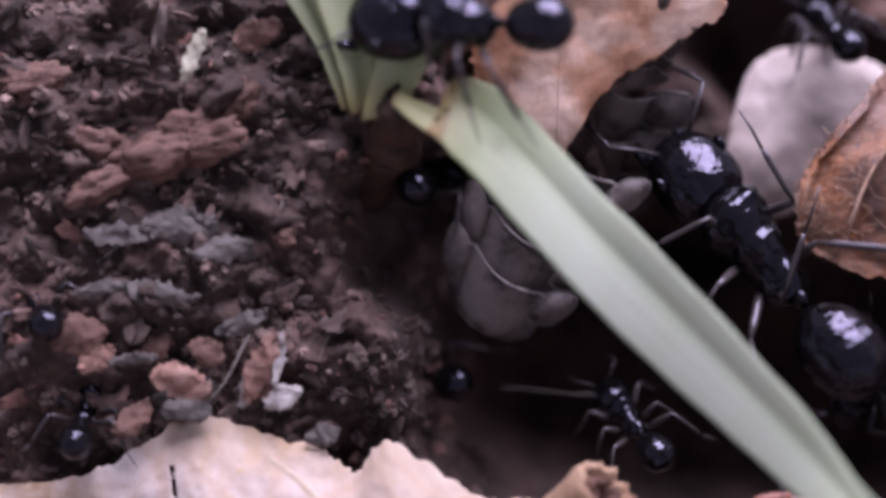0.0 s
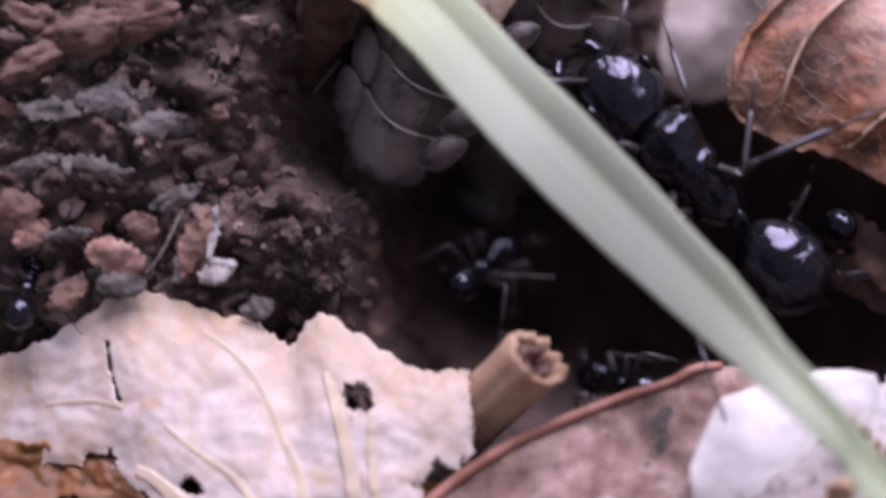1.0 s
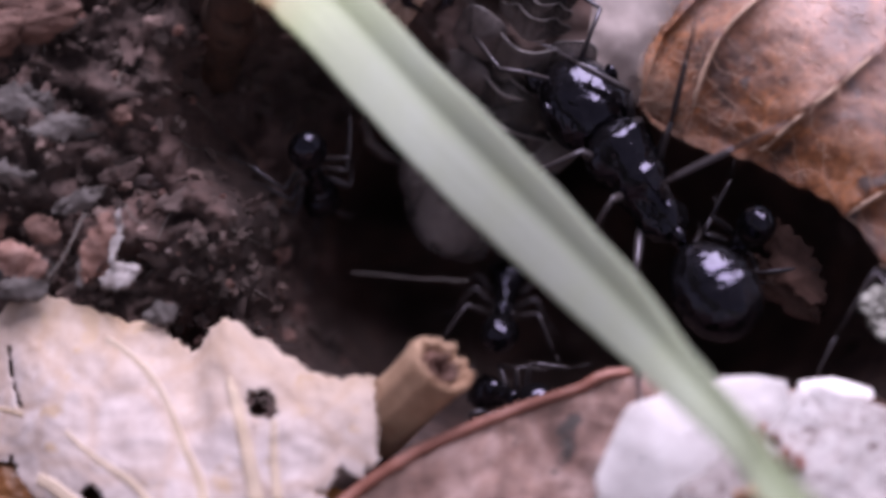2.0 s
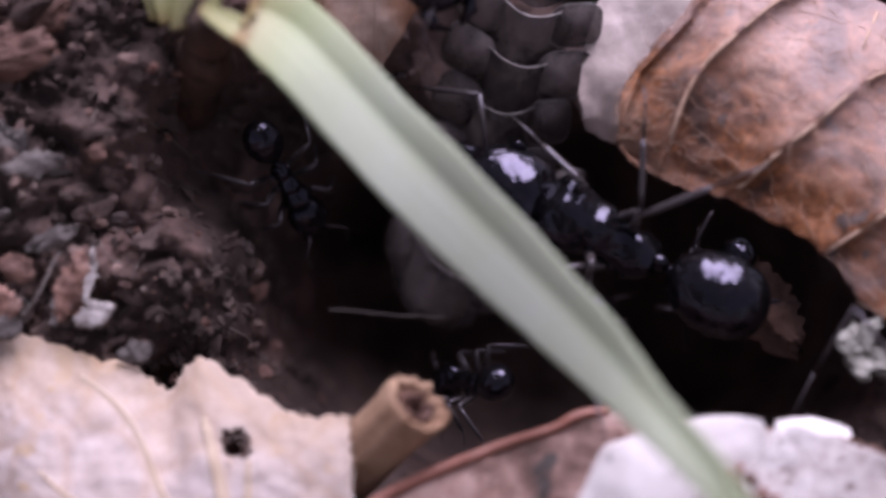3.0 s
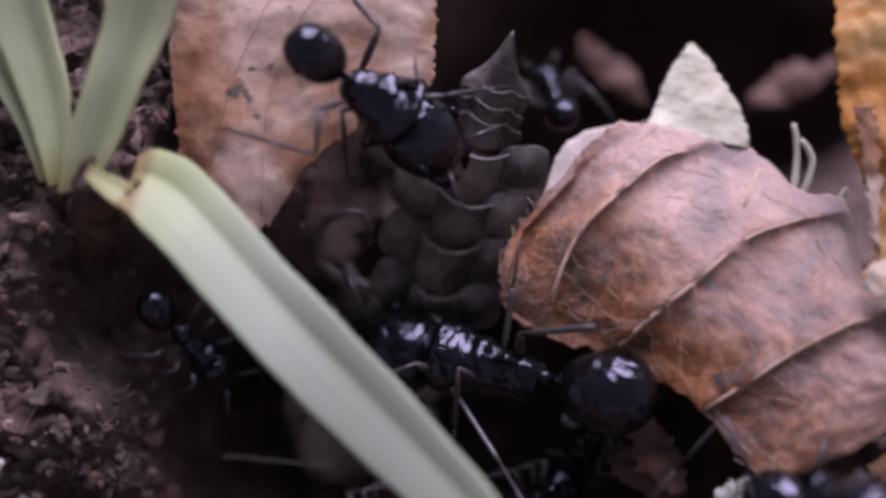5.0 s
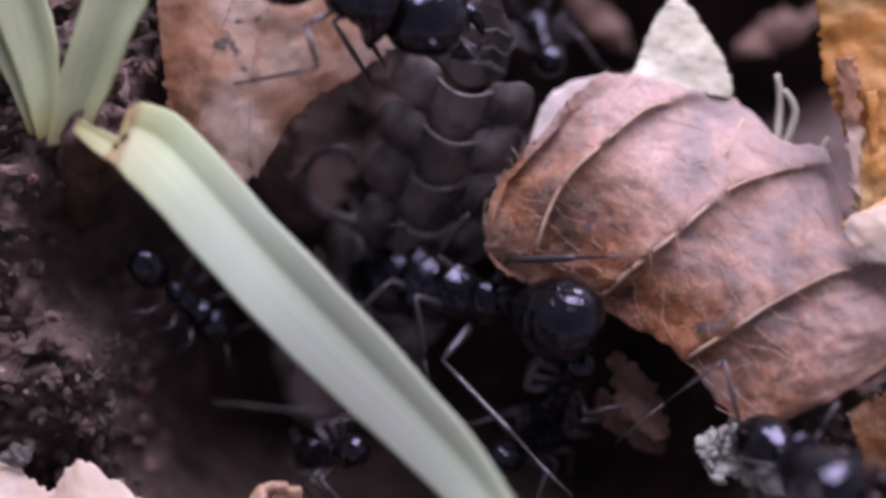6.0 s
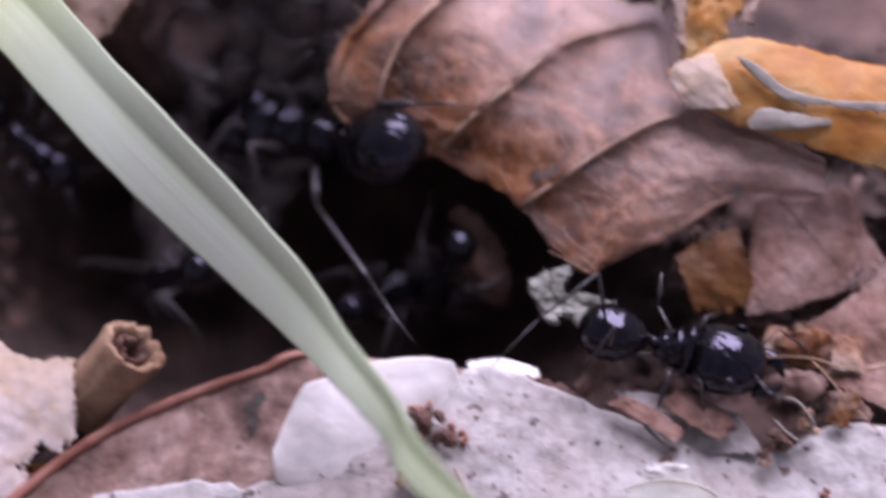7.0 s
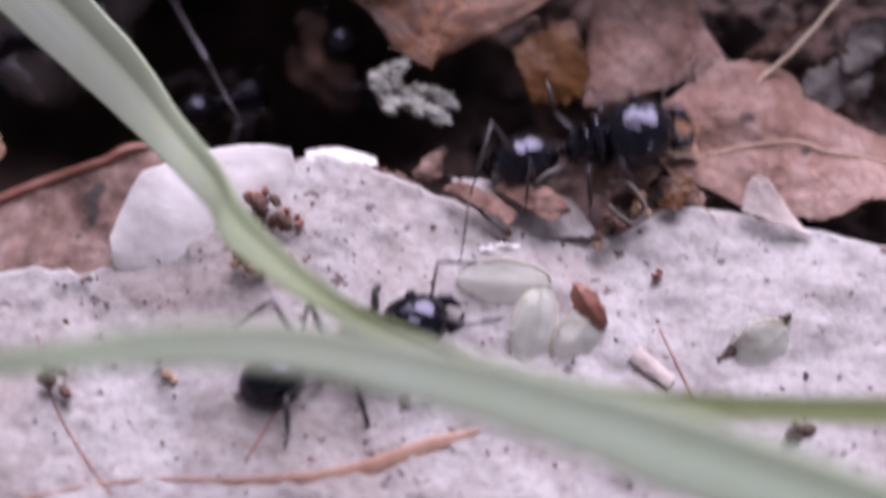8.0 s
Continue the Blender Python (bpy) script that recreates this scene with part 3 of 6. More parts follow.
def make_brown_leaf():
    one = [(6.66, 9.7, -0.8), (6.89, 11.29, -0.8), (8.48, 13.3, -1.0), (10.52, 15.46, -1.6), (12.72, 15.54, -2.4), (15.65, 14.88, -3.0), (17.63, 13.23, -2.6), (19.06, 12.79, -1.6), (19.35, 9.95, 0.2), (20.55, 9.02, 0.9), (22.08, 8.47, 0.9), (24.81, 7.04, 0.6)]
    two = [(6.75, 9.11, -0.9), (7.61, 8.32, -1.0), (9.0, 7.73, -1.0), (10.59, 7.24, -0.9), (12.33, 6.28, -0.4), (13.74, 5.33, 0.1), (14.99, 3.69, 0.3), (16.18, 2.86, 0.8), (16.68, 3.18, 1.1), (18.7, 4.08, 1.1), (21.45, 5.59, 1.0), (24.69, 5.69, 0.7)]
    o = Vector(two[4])
    th = thing("dead_leaf", two[4], "large reddish brown curled dead leaf with pale veins", "leaf", "fallen leaves")
    one, two = [Vector(p) - o for p in one], [Vector(p) - o for p in two]
    # side veins from the leaf's outer end inwards; the first and the last are its margins
    ribs = [[Vector(p) - o for p in rib] for rib in (
        [(9.61, 15.14, 0.0), (9.22, 13.65, 0.0), (8.22, 12.55, 0.0), (7.42, 11.74, 0.0), (6.82, 10.14, 0.0), (6.72, 9.34, 0.0)],
        [(13.41, 14.65, 0.0), (12.39, 14.34, 0.2), (10.99, 13.23, 0.4), (9.6, 11.94, 0.4), (8.81, 10.55, 0.2), (8.32, 8.94, 0.0)],
        [(18.14, 12.28, 0.4), (17.32, 12.14, 0.6), (15.31, 11.44, 0.8), (13.34, 9.86, 0.8), (11.97, 8.76, 0.6), (10.81, 7.66, 0.3)],
        [(19.4, 8.68, 1.0), (18.35, 8.37, 1.2), (16.5, 7.34, 1.2), (15.08, 6.37, 1.0), (13.64, 5.41, 0.8), (12.62, 4.69, 0.5)],
        [(24.33, 5.9, 1.0), (23.4, 6.06, 1.0), (21.24, 5.08, 1.0), (19.19, 4.16, 1.0), (17.33, 3.34, 1.0), (15.69, 2.73, 1.0)])]

    def offset(p, rib):
        """Distance from a rib seen from above, positive towards the leaf's inner end."""
        best = None
        for i, (a, b) in enumerate(zip(rib, rib[1:])):
            d, q = (b - a).xy, (p - a).xy
            k = q.dot(d) / d.length_squared
            k = max(k, 0) if i else k
            k = min(k, 1) if i < len(rib) - 2 else k
            gap = (q - d * k).length
            if best is None or gap < best[0]:
                best = (gap, gap if q.cross(d) < 0 else -gap)
        return best[1]

    def pleat(s, t):
        """A short fall behind each rib and a long rise to the next."""
        p = spline(one, s).lerp(spline(two, s), t)
        away = [offset(p, r) for r in ribs]
        for d0, d1 in zip(away, away[1:]):
            if d0 >= 0 > d1:
                f = d0 / (d0 - d1)
                return -0.5 * math.sin(math.pi * f ** 0.5) * min(1, 0.25 + 8 * t, 0.25 + 8 * (1 - t))
        return 0.0

    sh = Sheet(one, two, 0.14, 0.28, 2.6, 4.0, 0.16, 0.6, pleat)
    part("blade", sh.mesh(150, 90), BROWN, th, thick=0.12)
    net = [sh.at(i / 120, j / 60) for i in range(121) for j in range(61)]
    flat = np.array([(m.x, m.y) for m in net])

    def drape(p, lift):
        q = net[int(((flat - (p.x, p.y)) ** 2).sum(1).argmin())]
        return Vector((p.x, p.y, q.z + lift)) if (q - p).xy.length < 0.16 else None

    def strand(bm, pts, radii, n, squash):
        """A raised vein, kept within the leaf's margin."""
        kept = [(p, r) for p, r in zip(pts, radii) if p]
        if len(kept) > 2:
            tube(bm, [p for p, r in kept], [r for p, r in kept], n, squash, True)

    for rib in ribs[1:4]:
        bm = bmesh.new()
        strand(bm, [drape(spline(rib, i / 24), 0.02) for i in range(25)], [0.05 + 0.04 * i / 24 for i in range(25)], 8, 0.5)
        part("vein", bm, BROWN_VEIN, th)
    bm = bmesh.new()
    strand(bm, [drape(Vector(p) - o, 0.02) for p in ((16.11, 14.05, 0.0), (15.85, 13.59, 0.0), (15.57, 13.15, 0.0), (15.32, 12.65, 0.0))], [0.07, 0.06, 0.05, 0.03], 8, 0.5)
    part("vein", bm, BROWN_VEIN, th)
    rng = random.Random(3)
    bm = bmesh.new()
    for ra, rb in zip(ribs, ribs[1:]):
        for i in range(9):
            f0 = (i + rng.uniform(0.2, 0.8)) / 9
            f1 = min(1, max(0, f0 + rng.uniform(-.05, .12)))
            pts = [spline(ra, f0).lerp(spline(rb, f1), q / 8) for q in range(9)]
            pts = [drape(p + Vector((wob(q * .5, i, 3) * .4, wob(q * .5, i, 8) * .4, 0)), 0.0) for q, p in enumerate(pts)]
            strand(bm, pts, [0.016] * 9, 4, 0.4)
    part("veining", bm, FUZZ, th, "fine raised cross veins")
    bm = bmesh.new()
    for i in range(16):
        s0 = rng.uniform(0.0, 0.34)
        a = sh.at(s0, rng.choice((0.0, 0.01, 0.02)))
        out = (sh.at(s0, 0) - sh.at(s0, 0.15)).normalized()
        w = Vector((rng.uniform(-.5, .5), rng.uniform(-.5, .5), rng.uniform(-.1, .5)))
        ln = rng.uniform(0.1, 0.4)
        tube(bm, [a - out * 0.1, a + (out + w) * ln * 0.5, a + (out + w * 2) * ln], [0.028, 0.022, 0.01], 4)
    part("fringe", bm, BROWN_VEIN, th, "frayed hairy leaf margin")
    bm = bmesh.new()
    for i in range(280):
        s0, t0 = 0.02 + 0.6 * rng.random() ** 2, rng.uniform(0.03, 0.97)
        p, way, turn = sh.at(s0, t0), rng.uniform(0, 6.3), rng.uniform(-.5, .5)
        pts = []
        for q in range(6):
            pts.append(drape(p, 0.015 + 0.03 * math.sin(q)))
            p = p + Vector((math.cos(way), math.sin(way), 0)) * rng.uniform(0.12, 0.26)
            way += turn * 0.6
        strand(bm, pts, [0.007 + 0.004 * rng.random()] * 6, 4, 0.8)
    part("fuzz", bm, FUZZ, th, "fine pale hairs over the leaf")
    tip = [(11.92, 15.55, -2.6), (12.26, 16.29, -2.9), (12.8, 17.56, -3.2), (13.6, 18.72, -3.4)]
    tip2 = [(15.78, 14.8, -3.2), (15.53, 16.14, -3.3), (14.67, 17.59, -3.4), (13.86, 18.63, -3.5)]
    part("membrane", Sheet([Vector(p) - o for p in tip], [Vector(p) - o for p in tip2], 0.12, 0.12, 1.4, 6.0, 0.13, 0.8).mesh(60, 36), MEMBRANE, th, "pale cream papery tip", thick=0.08)
    for a, b, c in (((17.33, 13.05, -3.0), (17.51, 14.49, -3.1), (17.39, 15.71, -3.0)), ((17.6, 12.85, -3.0), (18.05, 14.28, -3.0), (17.64, 15.13, -2.9)), ((18.81, 12.62, -2.4), (19.02, 13.03, -2.4), (19.18, 13.33, -2.4))):
        bm = bmesh.new()
        curve_rod(bm, [Vector(p) - o for p in (a, b, c)], 0.16, 0.1, 10, 7, 0.05)
        part("spike", bm, MEMBRANE, th, "pale curled bristle")


def leaf(label, one, two, mat, crown=0.05, ripple=0.3, size=3.0, seed=1.0, jag=0.2, jag_size=0.7, ns=90, nt=60, holes=(), veins=(), vein_mat=None, thick=0.1, name="dead_leaf", cat="leaf", group="fallen leaves", fold=None):
    o = Vector(one[len(one) // 2])
    th = thing(name, o, label, cat, group)
    sh = Sheet([Vector(p) - o for p in one], [Vector(p) - o for p in two], crown, ripple, size, seed, jag, jag_size, fold)
    part("blade", sh.mesh(ns, nt, [(h[0] - o.x, h[1] - o.y, r) for h, r in holes]), mat, th, thick=thick)
    for path, r in veins:
        part("vein", sh.vein(path, r, r * 0.6, 0.02), vein_mat or mat, th)
    return th, sh


def make_rust_leaf():
    one = [(-7.76, -7.52, 2.6), (-4.95, -5.39, 2.2), (-3.07, -3.88, 1.8), (-0.97, -2.55, 1.5), (1.92, -1.33, 1.3), (4.23, -0.56, 1.2), (6.08, 0.03, 1.0), (12.27, -0.58, 1.2)]
    two = [(-4.9, -8.76, 3.0), (-2.27, -7.8, 3.0), (0.36, -6.86, 2.9), (2.25, -5.93, 2.7), (4.54, -5.01, 2.4), (6.84, -3.89, 2.1), (8.4, -2.76, 1.8), (13.51, -1.79, 1.6)]
    th, sh = leaf("dull rust-brown dead leaf with a red curled rim", one, two, RUST, 0.03, 0.3, 2.0, 12.0, 0.0, 0.7, 80, 40)
    part("rim", sh.vein([(0.0, 0.0), (0.3, 0.0), (0.6, 0.0), (0.86, 0.0)], 0.26, 0.17, 0.02, 50, 0.8), RIM, th, "smooth reddish rolled leaf rim")


def make_mauve_leaf():
    global mauve, mauve_sheet
    one = [(-1.6, -4.84, 3.0), (2.02, -4.37, 2.9), (4.24, -4.5, 2.9), (7.26, -3.31, 2.7), (9.68, -1.91, 2.3), (12.12, -0.39, 1.9), (14.99, -1.24, 2.1), (18.25, -2.51, 2.3), (22.32, -3.57, 2.4), (25.23, -2.43, 2.0), (29.91, -3.24, 2.2), (35.33, -4.63, 2.6)]
    two = [(-1.99, -16.02, 8.2), (1.77, -16.06, 8.2), (4.96, -16.1, 8.2), (7.78, -16.13, 8.2), (10.04, -16.16, 8.2), (12.3, -16.18, 8.2), (14.93, -16.21, 8.2), (17.95, -16.25, 8.2), (21.72, -16.29, 8.2), (24.36, -16.32, 8.2), (28.7, -16.37, 8.2), (34.74, -16.44, 8.2)]
    mauve, mauve_sheet = leaf("broad greyish mauve underside of a dead leaf with dark specks", one, two, MAUVE, 0.0, 0.35, 3.0, 21.0, 0.16, 0.5, 170, 90,
         veins=[([(0.9, 0.95), (0.85, 0.6), (0.8, 0.3)], 0.06), ([(0.2, 0.66), (0.13, 0.4), (0.1, 0.2)], 0.05), ([(0.36, 0.64), (0.45, 0.4), (0.42, 0.2)], 0.05)], vein_mat=RIM)


def make_midrib():
    bm = bmesh.new()
    o = mauve.matrix_world.inverted() @ TILT
    path = [(0.41, -12.53, 7.0), (2.66, -12.11, 6.7), (6.27, -11.61, 6.4), (10.13, -11.69, 6.4), (13.4, -11.44, 6.2), (16.12, -10.61, 5.9), (17.89, -10.11, 5.6)]
    net = [mauve_sheet.at(a / 90, b / 70) for a in range(10, 70) for b in range(20, 70)]
    pts = []
    for i in range(41):
        p = (o @ (spline(path, i / 40) * MM)) / MM
        p.z = min(net, key=lambda q: (q.x - p.x) ** 2 + (q.y - p.y) ** 2).z + 0.03
        pts.append(p)
    tube(bm, pts, [0.07 + 0.24 * smooth(14, 30, i) * smooth(41, 33, i) for i in range(41)], 8, 0.16, True)
    part("midrib", bm, MIDRIB, mauve, "flat orange-red midrib")


def make_other_leaves():
    global pink
    # tan leaf behind the grass tuft
    leaf("flat tan dead leaf with dark specks", [(-5.27, 18.29, -1.5), (-4.69, 20.71, -1.5), (-2.9, 21.94, -1.6), (0.71, 22.81, -1.8), (4.36, 20.83, -2.0)],
         [(-4.56, 12.83, -1.0), (-3.16, 11.65, -1.0), (-1.77, 11.75, -1.0), (0.18, 14.38, -1.4), (4.22, 16.97, -1.9)], TAN, 0.05, 0.3, 3.0, 31.0, 0.25, 0.5, 70, 60, veins=[([(0.1, 0.9), (0.4, 0.5), (0.7, 0.1)], 0.06), ([(0.5, 0.95), (0.6, 0.5), (0.8, 0.2)], 0.05)], vein_mat=TAN)
    # pinkish pale leaf behind the large brown one
    pink, _ = leaf("pale pinkish dead leaf leaning in the hollow", [(4.1, 11.3, -2.3), (4.5, 13.6, -2.3), (5.4, 15.5, -2.6), (7.56, 16.11, -2.8), (10.1, 15.45, -3.2)],
         [(4.4, 10.0, -3.0), (6.0, 9.5, -3.7), (7.8, 10.3, -3.8), (9.75, 11.95, -3.4), (11.4, 13.61, -3.4)], PINK, 0.1, 0.2, 3.0, 33.0, 0.1, 0.7, 50, 40)
    # orange leaf with a white tear
    leaf("orange dead leaf hanging over the litter with a frayed end", [(18.38, 20.93, 0.0), (18.26, 18.12, 0.2), (18.55, 15.33, 0.3), (19.3, 13.13, 0.6), (19.56, 10.75, 0.8)],
         [(23.76, 20.93, 0.0), (23.73, 18.12, 0.2), (23.29, 15.33, 0.4), (22.02, 13.13, 0.8), (20.41, 10.56, 1.0)], ORANGE, 0.1, 0.3, 2.0, 35.0, 0.3, 0.35, 70, 40)
    leaf("pale tan strip of torn skin on the orange leaf", [(18.74, 16.04, 0.9), (19.15, 13.83, 0.9), (19.37, 11.5, 0.9)],
         [(19.47, 16.05, 0.9), (19.72, 13.83, 0.9), (19.65, 11.2, 0.9)], TAN, 0.1, 0.15, 0.8, 81.0, 0.3, 0.25, 36, 12, name="leaf_skin", cat="leaf scrap", group="leaf scraps", thick=0.05)
    leaf("pale tan strip of torn skin on the orange leaf", [(21.14, 16.46, 0.8), (21.35, 14.24, 0.8), (21.61, 12.22, 0.8)],
         [(22.72, 16.46, 0.8), (22.57, 14.24, 0.8), (22.17, 12.02, 0.8)], TAN, 0.1, 0.15, 0.8, 82.0, 0.35, 0.25, 36, 12, name="leaf_skin", cat="leaf scrap", group="leaf scraps", thick=0.05)
    leaf("frayed amber strand hanging from the orange leaf", [(19.86, 14.83, 1.0), (20.03, 12.61, 1.0), (20.12, 10.75, 1.0)],
         [(20.26, 14.83, 1.0), (20.35, 12.61, 1.0), (20.44, 10.75, 1.0)], ORANGE, 0.1, 0.1, 1.2, 83.0, 0.12, 0.3, 36, 12, name="leaf_skin", cat="leaf scrap", group="leaf scraps", thick=0.05)
    leaf("frayed amber strand hanging from the orange leaf", [(20.71, 14.02, 1.0), (20.76, 12.41, 1.0), (20.56, 11.0, 1.0)],
         [(21.07, 14.02, 1.0), (21.12, 12.41, 1.0), (20.88, 11.04, 1.0)], ORANGE, 0.1, 0.1, 1.2, 84.0, 0.12, 0.3, 36, 12, name="leaf_skin", cat="leaf scrap", group="leaf scraps", thick=0.05)
    leaf("bright orange leaf strip with a pale scar", [(18.97, 10.21, 1.2), (21.22, 11.43, 1.2), (23.51, 11.24, 1.0), (26.02, 10.63, 0.8), (29.77, 10.02, 0.6), (36.03, 9.4, 0.4)],
         [(19.37, 9.59, 1.3), (21.18, 8.45, 1.5), (23.42, 7.73, 1.5), (25.89, 6.91, 1.4), (29.62, 6.08, 1.2), (35.84, 5.25, 1.0)], ORANGE, 0.12, 0.15, 2.5, 37.0, 0.1, 0.7, 70, 36)
    leaf("thin grey scar of dry leaf skin", [(21.43, 10.8, 1.92), (22.23, 10.38, 2.02), (23.34, 9.53, 2.02), (24.98, 9.16, 1.92), (26.81, 9.09, 1.72), (29.14, 8.94, 1.52)],
         [(21.53, 10.51, 1.92), (22.33, 9.73, 2.02), (23.34, 9.12, 2.02), (24.98, 8.92, 1.92), (26.81, 8.73, 1.72), (29.14, 8.61, 1.52)], SCAR, 0.05, 0.06, 1.0, 38.0, 0.12, 0.2, 60, 8, name="leaf_skin", cat="leaf scrap", group="leaf scraps", thick=0.05)
    leaf("thin grey scar of dry leaf skin", [(21.79, 8.43, 1.82), (22.34, 8.89, 1.92), (23.36, 8.72, 1.92), (24.79, 8.48, 1.82)],
         [(21.85, 8.12, 1.82), (22.54, 8.07, 1.92), (23.56, 8.15, 1.92), (24.79, 8.28, 1.82)], SCAR, 0.05, 0.06, 1.0, 39.0, 0.1, 0.2, 40, 8, name="leaf_skin", cat="leaf scrap", group="leaf scraps", thick=0.05)
    leaf("cream papery scrap of leaf under the orange strip", [(19.04, 9.98, 1.5), (19.34, 10.55, 1.5), (20.56, 10.89, 1.6)],
         [(19.64, 8.95, 1.6), (20.53, 8.84, 1.8), (21.53, 8.93, 1.9)], PALE, 0.05, 0.1, 1.0, 40.0, 0.15, 0.3, 30, 20, name="leaf_scrap", cat="leaf scrap", group="leaf scraps")
    # brown leaves at the side of the hollow
    leaf("dull pinkish brown dead leaf with a sharp torn corner", [(22.14, 3.84, -0.2), (22.52, 5.68, -0.4), (24.17, 5.72, -0.5), (25.79, 6.09, -0.5), (26.46, 4.66, -0.4), (27.44, 2.99, -0.3)],
         [(21.94, 1.31, 0.4), (23.19, 1.52, 0.4), (24.66, 1.92, 0.3), (25.92, 2.33, 0.2), (26.77, 2.52, 0.1), (27.67, 2.74, 0.0)], ROSE, 0.05, 0.2, 2.0, 41.0, 0.12, 0.4, 60, 46,
         veins=[([(0.3, 0.0), (0.45, 0.5), (0.6, 0.95)], 0.05), ([(0.6, 0.05), (0.62, 0.5), (0.75, 0.9)], 0.04)], vein_mat=RUST)
    leaf("folded reddish brown dead leaf with a ridged midrib", [(23.34, 0.6, 0.6), (25.24, 1.73, 0.5), (27.27, 2.94, 0.3), (29.39, 2.66, 0.2), (30.72, 1.38, 0.3), (33.19, 0.09, 0.3), (38.05, -1.74, 0.3)],
         [(25.02, -1.11, 1.3), (26.33, -1.75, 1.5), (27.95, -2.54, 1.7), (29.76, -2.89, 1.9), (31.0, -2.84, 1.9), (32.84, -2.18, 1.8), (37.55, -3.63, 2.0)], ROSE, 0.06, 0.22, 2.2, 43.0, 0.12, 0.4, 90, 60,
         veins=[([(0.02, 0.75), (0.3, 0.6), (0.6, 0.45), (0.95, 0.4)], 0.10)], vein_mat=BROWN_VEIN, fold=lambda s, t: 0.7 * abs(t - (0.72 - 0.35 * s)) - 0.2)
    leaf("small translucent orange-brown leaf scrap standing up", [(19.31, 3.56, 0.6), (20.26, 4.12, 0.5), (21.64, 4.69, 0.4)],
         [(20.03, 1.5, 0.6), (21.29, 1.49, 0.5), (22.37, 2.12, 0.3)], AMBER, 0.08, 0.15, 1.5, 45.0, 0.3, 0.35, 36, 30, name="leaf_scrap", cat="leaf scrap", group="leaf scraps")
    leaf("small pale triangular leaf scrap", [(27.43, -2.59, 2.6), (27.65, -1.67, 2.6), (28.06, -1.26, 2.6)],
         [(30.03, -3.54, 2.4), (29.31, -2.71, 2.4), (28.47, -1.47, 2.6)], PINK, 0.05, 0.1, 1.5, 46.0, 0.1, 0.3, 26, 24, name="leaf_scrap", cat="leaf scrap", group="leaf scraps")
    leaf("pinkish leaf scrap under the ant", [(17.03, -1.29, 1.8), (18.89, -1.41, 1.8), (21.36, -2.05, 1.9)],
         [(18.84, -3.24, 2.5), (20.47, -3.45, 2.6), (22.32, -3.47, 2.5)], MAUVE, 0.04, 0.15, 1.5, 47.0, 0.15, 0.3, 40, 26, name="leaf_scrap", cat="leaf scrap", group="leaf scraps")
    # rotten leaf below the pale one
    leaf("crumbling orange-brown rotten leaf under the pale leaf", [(-23.0, -2.6, -0.5), (-18.5, -2.7, -0.6), (-14.5, -3.2, -0.3), (-10.5, -5.2, 0.8), (-7.5, -6.2, 1.5)],
         [(-23.0, -8.6, 3.0), (-18.5, -8.6, 3.0), (-14.5, -8.8, 3.1), (-10.5, -9.0, 3.2), (-7.5, -9.0, 3.2)], AMBER, 0.0, 0.6, 1.6, 55.0, 0.3, 0.4, 110, 60, holes=[((-16.5, -5.0), 0.5), ((-19.2, -6.0), 0.6), ((-12.6, -6.9), 0.4)], thick=0.12)
    # white petal
    leaf("smooth white petal fragment lying on the leaf", [(4.78, -3.29, 3.2), (5.33, -2.01, 3.0), (5.88, -1.01, 2.8), (6.72, -0.69, 2.7), (8.12, -0.21, 2.5), (9.94, -0.0, 2.3), (11.21, -0.17, 2.2)],
         [(4.9, -4.4, 3.05), (6.1, -4.7, 2.95), (7.5, -4.2, 2.75), (8.8, -3.5, 2.55), (9.9, -2.8, 2.35), (10.9, -2.1, 2.15), (11.5, -1.2, 2.0)], WHITE, 0.06, 0.05, 1.5, 51.0, 0.03, 0.6, 60, 40, name="petal", cat="petal", group="petals")
    leaf("narrow white petal strip behind the dead leaf", [(11.7, -0.23, 1.7), (12.93, -0.11, 1.5), (14.26, -0.49, 1.4)],
         [(11.81, -0.69, 1.9), (12.94, -0.6, 1.8), (14.41, -1.02, 1.6)], WHITE, 0.05, 0.08, 2.0, 52.0, 0.06, 0.5, 26, 14, name="petal", cat="petal", group="petals")
    # frayed white-grey scrap at the end of the hollow
    o = Vector((14.99, 1.89, 0.5))
    th = thing("lichen_scrap", o, "frayed whitish lichen scrap at the edge of the hollow", "lichen", "leaf scraps")
    rng = random.Random(8)
    for end in ((14.07, 2.72, 0.3), (14.27, 1.78, 0.4), (15.41, 3.19, 0.4), (15.92, 2.2, 0.6), (14.77, 1.07, 0.7), (17.03, 0.77, 0.9), (16.01, 1.07, 0.8), (14.59, 3.02, 0.2), (17.36, 1.37, 0.6)):
        e = Vector(end) - o
        side = e.cross(Vector((0, 0, 1))).normalized()
        w = [0.25, 0.34, 0.22, 0.3, 0.08]
        bend_ = side * rng.uniform(-.3, .3)
        mids = [e * f + bend_ * math.sin(math.pi * f) + Vector((0, 0, 0.25 * math.sin(2.5 * f))) for f in (0, 0.3, 0.55, 0.8, 1)]
        sheet = Sheet([m + side * k for m, k in zip(mids, w)], [m - side * k for m, k in zip(mids, w)], 0.1, 0.12, 0.4, rng.uniform(0, 50), 0.22, 0.5)
        part("lobe", sheet.mesh(30, 12), LICHEN, th, thick=0.05)


make_pale_leaf()
make_brown_leaf()
make_rust_leaf()
make_mauve_leaf()
make_midrib()
make_other_leaves()


